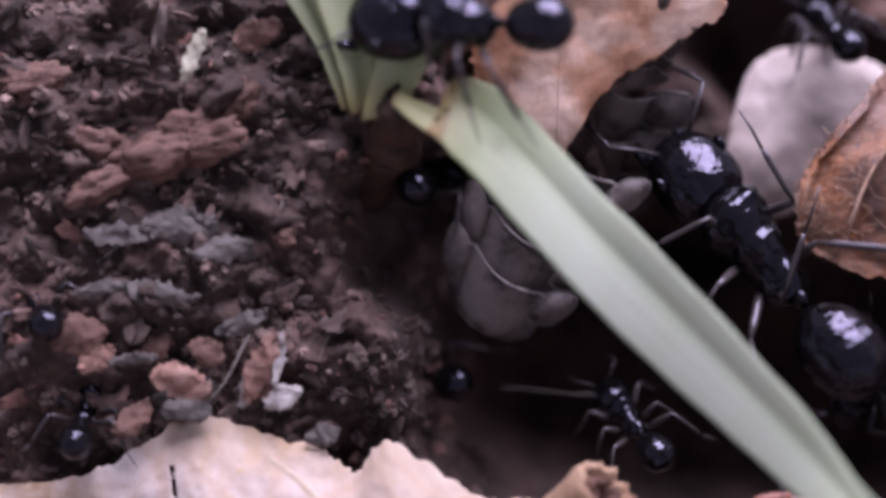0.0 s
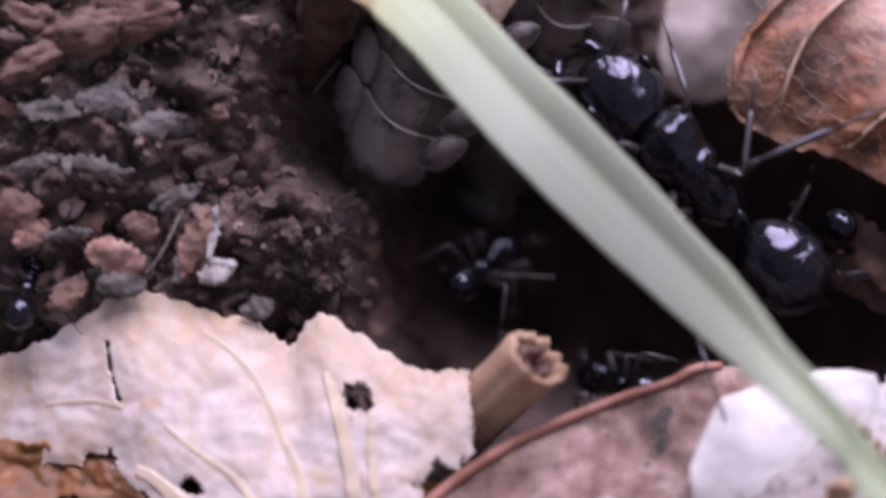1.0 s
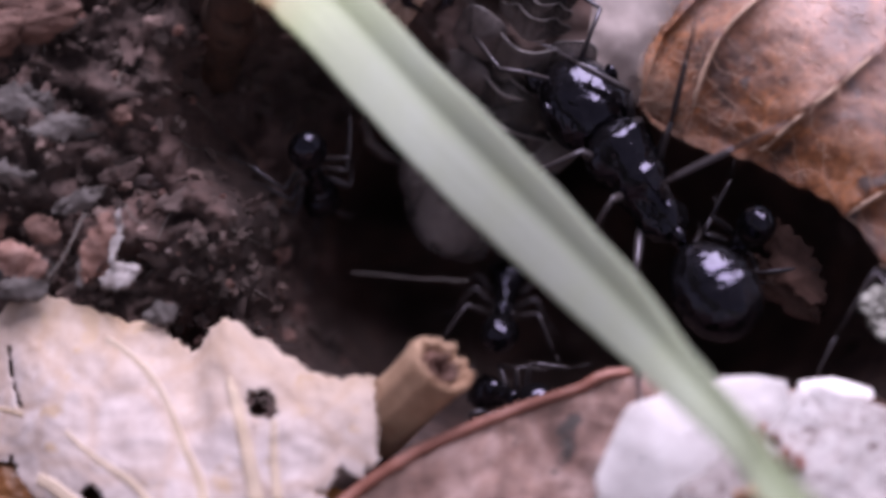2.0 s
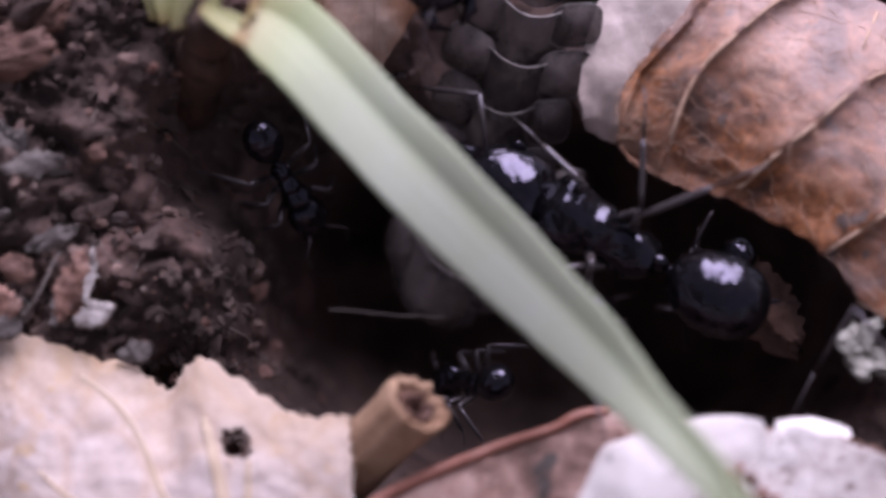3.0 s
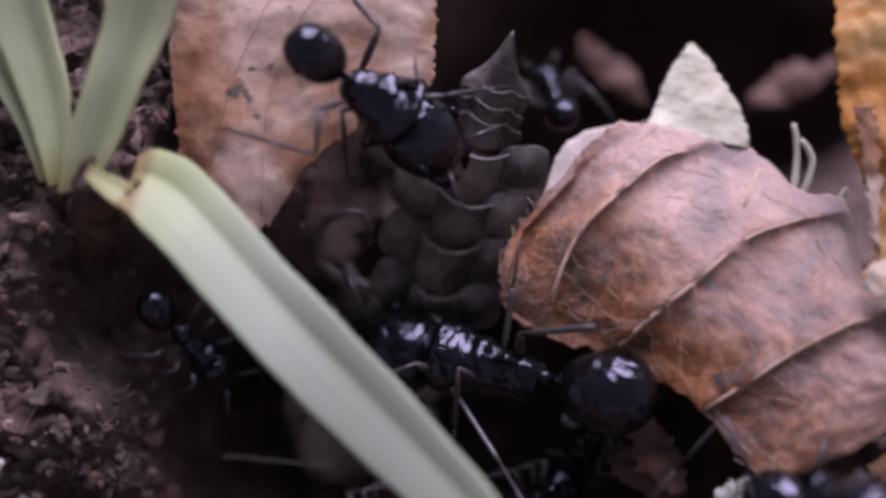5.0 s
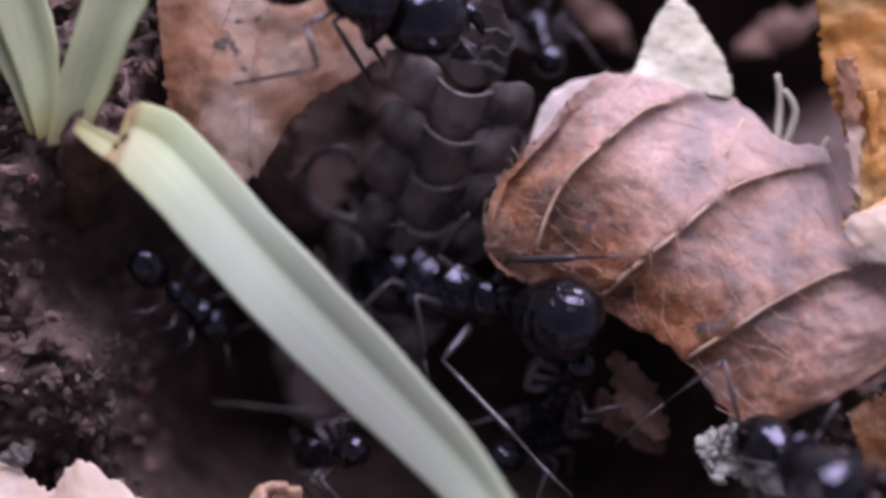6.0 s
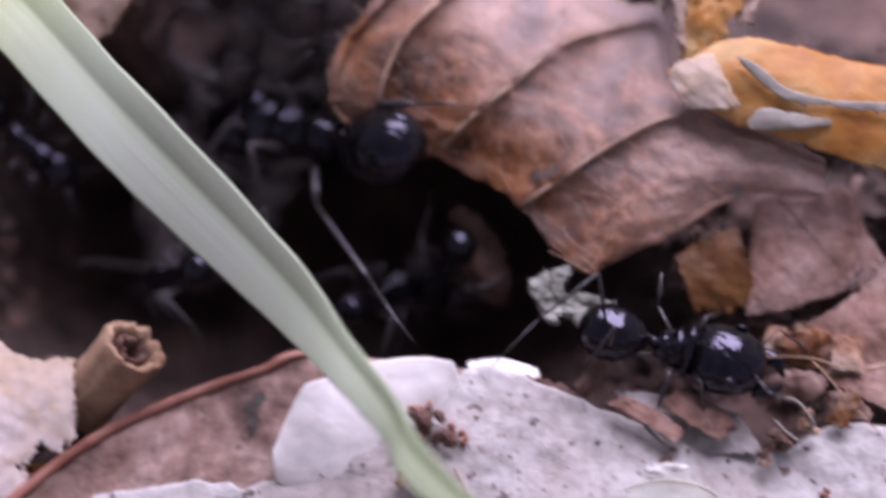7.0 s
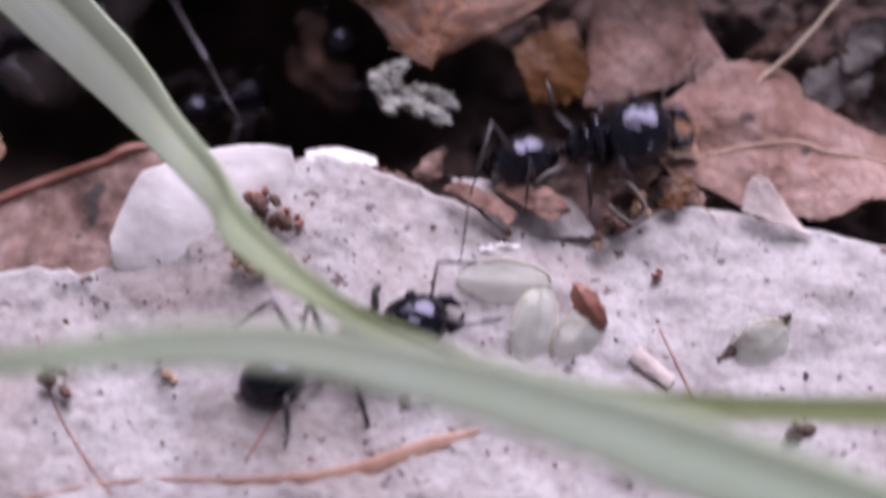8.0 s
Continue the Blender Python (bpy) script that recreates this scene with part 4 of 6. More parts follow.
# ---- grass
def grass_blade(parent, left, right, o, ns=120, nt=16, fold=0.25, seed=0.0, label="", mat=None):
    """A keeled blade between two edges; the uv map 'along' runs from root to tip."""
    bm = bmesh.new()
    uvl = bm.loops.layers.uv.new("along")
    grid = []
    for i in range(ns + 1):
        s = i / ns
        a, b = spline(left, s) - o, spline(right, s) - o
        row = []
        for j in range(nt + 1):
            t = j / nt
            p = a.lerp(b, t)
            w = (b - a).length
            vee = (t / 0.63) if t < 0.63 else (1 - t) / 0.37
            keel = -fold * w * vee ** 1.5 + 0.02 * w * math.sin(math.pi * t)
            k = 0.05 * wob(s * 30, 7.0 * (t > 0.5), seed) * (abs(2 * t - 1) ** 4)
            row.append((bm.verts.new(p + Vector((0, 0, keel)) + (b - a).normalized() * k), s, t))
        grid.append(row)
    for i in range(ns):
        for j in range(nt):
            quad = (grid[i][j], grid[i][j + 1], grid[i + 1][j + 1], grid[i + 1][j])
            f = bm.faces.new([q[0] for q in quad])
            for lp, q in zip(f.loops, quad):
                lp[uvl].uv = (q[1], q[2])
    bm.normal_update()
    if sum(f.normal.z for f in bm.faces) < 0:
        bmesh.ops.reverse_faces(bm, faces=bm.faces)
    return part("grass_blade", bm, mat or GRASS, parent, label, thick=0.12)


def make_grass():
    root = (-7.81, 12.72, 1.0)
    o = Vector(root)
    th = thing("grass_tuft", root, "pale green grass tuft with one long bent blade over the hollow", "grass")
    left = [(-7.63, 13.45, 2.3), (-7.12, 12.98, 2.6), (-6.53, 12.53, 2.9), (-6.1, 12.24, 3.0), (-5.31, 11.45, 3.2), (-4.3, 10.4, 3.4), (-1.7, 7.5, 3.6), (0.35, 5.4, 3.7), (3.15, 2.85, 3.9), (5.3, 0.9, 4.6), (7.2, -0.8, 6.3), (8.75, -2.35, 7.6), (9.47, -3.54, 9.0), (11.78, -5.29, 10.0), (15.08, -6.98, 11.0), (18.64, -8.26, 12.0), (23.04, -9.07, 12.5), (32.76, -9.62, 12.5)]
    right = [(-7.44, 13.83, 2.3), (-6.7, 13.52, 2.5), (-5.7, 13.21, 2.7), (-5.48, 14.31, 2.2), (-4.14, 14.05, 2.2), (-2.5, 12.5, 2.8), (-0.6, 10.4, 3.4), (1.35, 8.4, 4.0), (4.4, 5.1, 4.4), (6.2, 3.0, 5.0), (7.6, 1.0, 6.0), (9.1, -0.85, 7.4), (10.0, -2.24, 8.8), (12.06, -4.3, 9.8), (14.36, -5.82, 10.8), (17.95, -7.23, 11.8), (23.04, -8.28, 12.5), (32.77, -8.65, 12.5)]
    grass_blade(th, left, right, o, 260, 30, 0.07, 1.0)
    # upright blades of the tuft
    grass_blade(th, [(-8.66, 12.87, 1.6), (-8.23, 14.77, 2.0), (-7.6, 16.64, 2.4), (-6.8, 19.26, 2.8), (-5.82, 24.21, 4.5), (-3.78, 31.01, 6.5)],
                [(-7.32, 13.07, 1.6), (-6.41, 14.78, 2.0), (-5.6, 16.65, 2.4), (-4.43, 19.27, 2.8), (-3.6, 24.22, 4.5), (-3.51, 31.01, 6.5)], o, 60, 12, 0.14, 3.0, mat=TUFT)
    grass_blade(th, [(-9.03, 13.09, 1.2), (-9.49, 14.81, 1.4), (-10.24, 16.91, 1.6), (-11.16, 19.37, 1.9), (-12.29, 24.51, 3.0), (-13.23, 29.91, 4.0)],
                [(-8.45, 13.28, 1.2), (-8.24, 15.2, 1.4), (-8.35, 16.92, 1.6), (-8.96, 19.38, 1.9), (-10.02, 24.52, 3.0), (-13.04, 29.91, 4.0)], o, 60, 12, 0.14, 5.0, mat=TUFT)
    grass_blade(th, [(-9.38, 13.3, 0.9), (-10.16, 15.23, 1.0), (-11.12, 16.77, 1.1), (-12.45, 18.67, 1.3), (-14.48, 22.84, 1.8)],
                [(-8.84, 13.3, 0.9), (-9.19, 15.23, 1.0), (-9.96, 16.77, 1.1), (-11.09, 18.68, 1.3), (-14.39, 22.84, 1.8)], o, 50, 10, 0.14, 7.0, "dry yellowish blade", TUFT)
    # dry sheath and stub below the bend
    bm = bmesh.new()
    curve_rod(bm, [Vector(p) - o for p in ((-7.23, 13.46, 1.6), (-7.68, 12.4, -0.6), (-8.65, 11.1, -4.0), (-9.55, 10.11, -8.0))], 0.75, 1.1, 24, 18, 0.5)
    part("sheath", bm, SHEATH, th, "dry dark brown leaf sheath")
    # a blade across the front
    near = (3.27, -7.12, 15.0)
    th2 = thing("grass_stalk", near, "long pale green grass blade arching close over the litter", "grass")
    L2 = [(-14.68, -9.41, 9.0), (-4.93, -8.11, 10.5), (3.27, -7.51, 15.0), (7.55, -7.23, 15.3), (11.79, -7.43, 15.6), (15.98, -8.47, 15.8), (20.15, -9.84, 16.0), (24.32, -11.56, 16.0), (31.83, -14.15, 16.0)]
    R2 = [(-14.67, -9.04, 9.0), (-4.92, -7.38, 10.5), (3.28, -6.7, 15.0), (7.56, -6.05, 15.3), (11.81, -5.92, 15.6), (16.0, -6.62, 15.8), (20.17, -7.66, 16.0), (24.34, -8.88, 16.0), (31.85, -11.64, 16.0)]
    grass_blade(th2, L2, R2, Vector(near), 90, 12, 0.05, 9.0, mat=FRONT)


make_grass()


# ---- hollow stub of a twig
def make_stub():
    a, b = (-0.26, 0.35, 1.9), (-2.14, -1.48, 0.2)
    th = thing("twig_stub", b, "short hollow tan twig stub with a ragged open mouth", "twig")
    A, B = Vector(a) - Vector(b), Vector((0, 0, 0))
    way = (A - B).normalized()
    side = way.cross(Vector((0, 0, 1))).normalized()
    up = side.cross(way)
    for name, r_out, mat, lab in (("bark", 1.15, STICK, ""), ("core", 0.62, BARK, "split pale inner wood")):
        bm = bmesh.new()
        loops = []
        n = 40
        prof = [(-0.3, 1.05), (0.2, 1.0), (0.5, 0.97), (0.8, 1.0), (1.0, 1.06), (1.04, 0.98), (1.0, 0.80), (0.9, 0.72), (0.6, 0.66), (0.35, 0.2)]
        for k, r in prof:
            loop = []
            for j in range(n):
                ang = 2 * math.pi * j / n
                wv = 1 + 0.12 * wob(math.cos(ang) * 2.4, math.sin(ang) * 2.4, r_out) + 0.05 * wob(math.cos(ang) * 8, math.sin(ang) * 8, k)
                edge = 0.16 * wob(math.cos(ang) * 3, math.sin(ang) * 3, 8) if k > 0.75 else 0
                if name == "core":
                    wv *= 1 - 0.35 * (abs(math.sin(ang * 1.5)) < 0.3)
                loop.append(bm.verts.new(B + way * (A.length * (k + edge) * (0.96 if name == "core" else 1)) + (side * math.cos(ang) + up * 0.85 * math.sin(ang)) * r_out * r * wv))
            loops.append(loop)
        for p, q in zip(loops, loops[1:]):
            for j in range(n):
                bm.faces.new((p[j], p[(j + 1) % n], q[(j + 1) % n], q[j]))
        bm.faces.new(loops[-1])
        part(name, bm, mat, th, lab)


make_stub()


# ---- small litter
def flake(at, size, turn, mat, label, name="bark_flake", cat="bark flake", seed=0, aspect=0.5, thick=0.18, tip=0.0):
    """A chip of bark: a thin warped plate with broken edges, or, if thick, a rough lump."""
    rng = random.Random(seed)
    th = thing(name, at, label, cat, "bark flakes", turn=Euler((tip, rng.uniform(-.25, .25), turn)).to_matrix().to_4x4())
    if thick > 0.3:
        bm = bmesh.new()
        bmesh.ops.create_icosphere(bm, subdivisions=4, radius=1.0)
        for v in bm.verts:
            q = v.co.copy()
            k = 1 + 0.5 * noise.fractal((q.x * 1.3 + seed, q.y * 1.3, q.z * 1.3), 0.9, 2.0, 5) - 0.3 * noise.turbulence((q.x * 2.6, q.y * 4.5, q.z * 4 + seed), 4, True)
            v.co = Vector((q.x * size, q.y * size * aspect, q.z * size * thick)) * k
        part("chip", bm, mat, th)
        return
    xs = [-1, -0.55, 0.0, 0.5, 1]
    one = [Vector((x * size, size * aspect * (0.35 + 0.65 * (1 - x * x)) * rng.uniform(.7, 1.2), size * rng.uniform(-.1, .1))) for x in xs]
    two = [Vector((x * size, -size * aspect * (0.35 + 0.65 * (1 - x * x)) * rng.uniform(.7, 1.2), size * rng.uniform(-.1, .1))) for x in xs]
    sh = Sheet(one, two, 0.12, 0.14 * size, 0.6 * size, seed * 3.1, 0.18 * size, 1.2)
    part("chip", sh.mesh(26, 16), mat, th, thick=thick * size)


def rod(ctrl, r0, r1, mat, label, name="rootlet", cat="rootlet", group="rootlets"):
    th = thing(name, ctrl[0], label, cat, group)
    bm = bmesh.new()
    curve_rod(bm, [Vector(p) - Vector(ctrl[0]) for p in ctrl], r0, r1, 18, 7, 0.05, ctrl[0][0])
    part("fibre", bm, mat, th)


def make_litter():
    flake((-12.71, 5.84, 0.2), 0.85, 0.55, FLAKE, "pale grey sliver of bark on the soil", seed=1, aspect=0.3)
    flake((-18.78, 5.69, -0.1), 0.8, 0.1, BARK, "orange-brown bark chip on the soil", seed=2)
    flake((-15.05, 9.37, -0.2), 1.3, -0.1, FLAKE, "flat grey bark flake on the soil", seed=3, aspect=0.4)
    flake((-13.5, 8.49, -0.5), 1.2, -0.2, FLAKE, "flat grey bark flake on the soil", seed=4, aspect=0.4)
    flake((-15.06, 9.33, 0.0), 1.2, 0.1, FLAKE, "flat grey bark flake on the soil", seed=5, aspect=0.45)
    flake((-14.2, 8.37, -0.2), 1.0, -0.3, FLAKE, "flat grey bark flake on the soil", seed=6, aspect=0.4)
    flake((-14.6, 15.15, 0.6), 0.95, 1.2, MEMBRANE, "small cream leaf sliver on the bank", seed=7, aspect=0.35)
    flake((-12.38, 15.99, 0.2), 0.9, 0.4, BARK, "pinkish bark crumb on the bank", seed=8, aspect=0.6)
    flake((-14.88, 12.65, -0.2), 1.3, 0.3, BARK, "reddish brown bark lump on the bank", seed=9, aspect=0.6, thick=0.32)
    flake((-17.88, 12.05, -0.4), 1.2, -0.4, BARK, "reddish brown bark lump on the bank", seed=10, aspect=0.6, thick=0.32)
    flake((-13.11, 13.66, -0.3), 1.0, 0.8, BARK, "reddish brown bark lump on the bank", seed=11, aspect=0.6, thick=0.32)
    flake((-20.26, 14.21, -0.3), 1.3, 0.2, BARK, "reddish brown bark lump on the bank", seed=12, aspect=0.6, thick=0.32)
    flake((-14.87, 3.3, -0.6), 1.0, 0.1, FLAKE, "grey stone chip beside the pale leaf", name="stone_chip", cat="stone", seed=13, aspect=0.8, thick=0.4)
    flake((-11.41, 8.89, 0.0), 0.42, 0.1, BARK, "small pink clay crumb on soil", seed=14, aspect=0.9, thick=0.7)
    flake((-12.08, 3.72, -0.6), 1.0, -0.9, ROSE, "pale tan shred of bark", seed=15, aspect=0.45, thick=0.25)
    flake((-16.17, 4.89, -0.6), 0.9, 0.6, BARK, "brown bark chip on the soil", seed=16, aspect=0.5)
    flake((-11.57, 4.63, 0.2), 0.9, 1.45, MAUVE, "pinkish upright splinter of wood", seed=17, aspect=0.22, thick=0.2)
    flake((-12.6, 3.75, -0.2), 0.9, 1.2, MAUVE, "pinkish splinter of dry wood", seed=18, aspect=0.4, thick=0.2)
    flake((-11.36, 8.71, -1.2), 0.55, 0.2, BARK, "small reddish crumb of soil", seed=19, aspect=0.8, thick=0.5)
    flake((-16.08, -5.27, -0.6), 0.7, 0.2, FLAKE, "small pinkish grey stone", name="stone_chip", cat="stone", seed=20, aspect=0.8, thick=0.5)
    flake((29.14, 3.76, 0.2), 1.2, 0.6, BARK, "reddish bark shred lying on soil", seed=21, aspect=0.3, thick=0.3)
    flake((31.28, 2.06, 0.0), 1.1, 1.3, FLAKE, "grey bark chip among the litter", seed=22, aspect=0.5)
    flake((32.45, 3.57, 0.2), 1.3, 1.0, FLAKE, "grey bark chip among the litter", seed=23, aspect=0.6)
    flake((31.38, 2.11, 0.2), 1.3, 0.2, FLAKE, "grey bark chip among the litter", seed=24, aspect=0.6)
    flake((11.39, 18.42, -11.0), 1.7, -0.8, BARK, "blurred pinkish bark shred behind the leaves", seed=25, aspect=0.35)
    flake((18.87, 18.0, -11.0), 2.0, 0.4, BARK, "blurred pinkish bark shred behind the leaves", seed=26, aspect=0.35)
    flake((12.05, 2.77, -3.5), 1.6, -0.7, BARK, "dim tan wood shred in the hollow", seed=27, aspect=0.4)
    flake((12.28, 3.9, -2.5), 1.7, -1.0, BARK, "dim tan leaf shred below the brown leaf", seed=28, aspect=0.45)
    flake((-18.54, 5.43, 0.1), 1.0, 0.3, BARK, "orange-brown bark chip on the soil", seed=50, aspect=0.7, thick=0.16)
    flake((-14.97, 3.79, 0.1), 1.1, -0.3, ROSE, "reddish leaf crumb beside the pale leaf", seed=51, aspect=0.6, thick=0.16)
    flake((-16.65, 4.58, 0.1), 0.8, 0.1, FLAKE, "thin grey bark sliver on the soil", seed=52, aspect=0.35, thick=0.16)
    flake((-14.77, 2.8, 0.1), 0.85, 0, FLAKE, "flat grey stone flake beside the pale leaf", seed=53, aspect=0.6, thick=0.16)
    flake((-16.65, 2.51, 0.1), 0.8, 0.7, BARK, "brown bark chip beside the pale leaf", seed=54, aspect=0.6, thick=0.16)
    flake((-12.2, 4.29, 0.1), 1.2, 1.2, ROSE, "long pinkish bark shred on the soil", seed=55, aspect=0.4, thick=0.16)
    flake((-11.4, 3.3, 0.1), 0.7, 0.4, MAUVE, "pinkish crumb of rotten leaf", seed=56, aspect=0.6, thick=0.16)
    flake((-14.08, 4.89, 0.1), 0.7, -0.4, BARK, "reddish bark crumb on the soil", seed=57, aspect=0.7, thick=0.16)
    flake((-17.94, 4.58, 0.1), 0.7, 0.6, ROSE, "pink-brown crumb of rotten leaf", seed=58, aspect=0.7, thick=0.16)
    flake((-10.01, 2.02, 0.1), 0.6, 0.3, FLAKE, "grey crumb of bark at the pale leaf", seed=59, aspect=0.7, thick=0.16)
    flake((-13.09, 5.88, 0.1), 0.8, 0.5, FLAKE, "pale grey sliver of bark on the soil", seed=60, aspect=0.3, thick=0.16)
    flake((-15.07, 9.14, 0.1), 1.3, -0.1, FLAKE, "flat grey bark plate in the bank", seed=61, aspect=0.35, thick=0.16)
    flake((-13.59, 8.41, 0.1), 1.1, 0.1, FLAKE, "flat grey bark plate in the bank", seed=62, aspect=0.4, thick=0.16)
    flake((-17.15, 8.94, 0.1), 1.2, 0, FLAKE, "flat grey bark plate in the bank", seed=63, aspect=0.35, thick=0.16)
    flake((-15.76, 6.86, 0.1), 1.3, -0.15, FLAKE, "flat dark grey bark plate in the bank", seed=64, aspect=0.3, thick=0.16)
    flake((-17.84, 7.06, 0.1), 0.9, 0.2, FLAKE, "flat dark grey bark plate in the bank", seed=65, aspect=0.35, thick=0.16)
    flake((-16.07, 11.62, 0.1), 1.6, 0.3, BARK, "reddish matted bark clump on the bank", seed=66, aspect=0.5, thick=0.32)
    flake((-14.09, 12.21, 0.1), 1.5, 0.2, BARK, "reddish matted bark clump on the bank", seed=67, aspect=0.5, thick=0.32)
    flake((-17.85, 10.62, 0.1), 1.2, 0.5, BARK, "reddish matted bark clump on the bank", seed=68, aspect=0.5, thick=0.32)
    rod([(28.22, 2.07, 0.6), (29.87, 3.51, 0.8), (31.69, 5.58, 1.0), (32.78, 6.61, 1.0)], 0.09, 0.07, PALE_VEIN, "thin straight pale stem", name="dry_stem", cat="stem")
    rod([(-9.01, 9.34, -5.5), (-7.45, 7.88, -5.0), (-6.18, 6.22, -5.0)], 0.04, 0.03, BARK, "thin grey rootlet on the soil")
    rod([(-6.18, 6.22, -5.0), (-6.52, 5.2, -4.5), (-6.95, 3.98, -4.0)], 0.04, 0.03, BARK, "thin grey rootlet on the soil")
    rod([(-3.64, 3.36, -5.6), (-1.47, 3.16, -5.5), (0.69, 3.04, -5.4)], 0.05, 0.04, FLAKE, "short pale stem in the hollow", name="dry_stem", cat="stem")
    rod([(-12.61, 5.47, 0.1), (-13.39, 3.93, 0.0), (-14.01, 3.15, -0.2)], 0.05, 0.03, FIBRE, "thin grey rootlet on the soil")


def make_debris():
    rod([(22.73, -1.48, 2.6), (23.37, -1.59, 3.0), (23.97, -2.46, 3.0), (23.5, -2.98, 2.8), (22.63, -2.29, 2.6)], 0.07, 0.05, FIBRE, "curled pale fibre at the leaf's edge", name="plant_fibre", cat="fibre")
    rod([(19.5, -2.58, 2.6), (20.07, -1.45, 2.9), (20.88, -0.95, 2.9)], 0.07, 0.05, FIBRE, "pale bent fibre at the leaf's edge", name="plant_fibre", cat="fibre")
    rod([(21.82, -0.07, 2.6), (23.44, -0.01, 2.6), (25.29, -0.39, 2.4), (26.54, -0.51, 2.2)], 0.035, 0.03, STICK, "thin pale fibre over the leaf scraps", name="plant_fibre", cat="fibre")
    rod([(24.11, -0.2, 2.2), (25.69, -2.01, 2.4), (26.5, -2.82, 2.4)], 0.035, 0.03, STICK, "thin pale fibre over the leaf scraps", name="plant_fibre", cat="fibre")
    flake((23.81, 0.48, 1.6), 1.0, 0.1, BROWN, "orange-brown leaf scrap on the litter", seed=31, aspect=0.5, thick=0.08)
    flake((23.35, -1.23, 1.9), 1.3, 0.3, RUST, "dark brown leaf scrap on the litter", seed=32, aspect=0.5, thick=0.08)
    flake((25.38, -1.85, 1.9), 0.9, -0.5, RUST, "dark brown leaf scrap on the litter", seed=33, aspect=0.6, thick=0.08)
    flake((16.26, -0.83, 1.6), 0.8, 0.9, RUST, "olive-brown leaf scrap on the litter", seed=34, aspect=0.5, thick=0.1)
    flake((23.06, -3.02, 2.4), 0.5, 0.4, SHEATH, "black crumb at the leaf's edge", seed=35, aspect=0.6, thick=0.4)
    flake((14.83, -1.24, 1.6), 1.2, -0.35, BARK, "reddish leaf shred along the edge", seed=36, aspect=0.2, thick=0.1)
    flake((10.05, -2.2, 3.3), 0.5, -0.8, BARK, "reddish crumb on the mauve leaf", seed=37, aspect=0.6, thick=0.4)
    flake((10.94, -2.78, 3.5), 0.45, -0.8, BARK, "reddish crumb on the mauve leaf", seed=38, aspect=0.6, thick=0.4)
    flake((9.75, -3.81, 4.0), 0.55, 0.2, STICK, "tan crumb on the mauve leaf", seed=39, aspect=0.7, thick=0.4)
    flake((18.66, -3.85, 3.9), 0.7, 0.1, WHITE, "white petal bit on the mauve leaf", name="petal_bit", cat="petal", seed=40, aspect=0.3, thick=0.15)
    flake((20.0, 4.35, 1.35), 0.36, 0.9, SHEATH, "black speck of dirt near the brown leaf's margin", seed=43, aspect=0.6, thick=0.4)
    flake((4.21, -3.27, 1.7), 0.75, 1.1, SHEATH, "dark rotten patch of leaf", name="leaf_scrap", cat="leaf scrap", seed=41, aspect=0.6, thick=0.12)
    flake((-4.26, -4.49, 0.6), 0.9, 0.3, ORANGE, "orange leaf scrap below the pale leaf", name="leaf_scrap", cat="leaf scrap", seed=42, aspect=0.6, thick=0.1)


def make_shreds():
    """Torn amber shreds standing along the edge of the fallen leaves."""
    for one, two, k in (([(22.43, 0.1, 1.2), (22.55, 0.72, 1.1), (22.77, 1.03, 1.0)], [(23.15, -0.11, 1.3), (23.48, 0.51, 1.2), (23.29, 0.97, 1.1)], 61),
                        ([(23.25, -0.32, 1.3), (23.48, 0.51, 1.2), (23.72, 1.13, 1.0)], [(24.39, -0.54, 1.4), (24.51, 0.29, 1.3), (24.43, 0.92, 1.1)], 62),
                        ([(24.84, -0.54, 1.4), (24.92, 0.19, 1.3), (25.0, 0.71, 1.2)], [(26.04, -0.65, 1.5), (26.1, 0.07, 1.4), (26.03, 0.66, 1.3)], 63),
                        ([(24.43, -2.36, 2.6), (24.85, -1.75, 2.5), (25.34, -1.14, 2.3)], [(25.23, -2.56, 2.7), (25.56, -1.96, 2.6), (25.73, -1.39, 2.4)], 64)):
        leaf("torn amber leaf shred beside the ant", one, two, (AMBER, TAN)[k % 2], 0.06, 0.12, 0.7, k, 0.14, 0.4, 26, 20, name="leaf_scrap", cat="leaf scrap", group="leaf scraps", thick=0.06)
    for one, two, k in (([(16.64, -1.68, 2.9), (17.86, -2.3, 3.0), (18.96, -3.01, 3.2)], [(17.26, -1.38, 2.8), (18.48, -1.9, 2.9), (19.48, -2.71, 3.1)], 66),
                        ([(18.48, -1.7, 2.8), (19.49, -2.31, 3.0), (20.49, -2.92, 3.1)], [(19.32, -1.09, 2.6), (20.53, -1.71, 2.8), (21.32, -2.52, 3.0)], 67)):
        leaf("pinkish leaf splinter torn up under the ant", one, two, ROSE, 0.06, 0.12, 0.7, k, 0.1, 0.4, 30, 16, name="leaf_scrap", cat="leaf scrap", group="leaf scraps", thick=0.06)


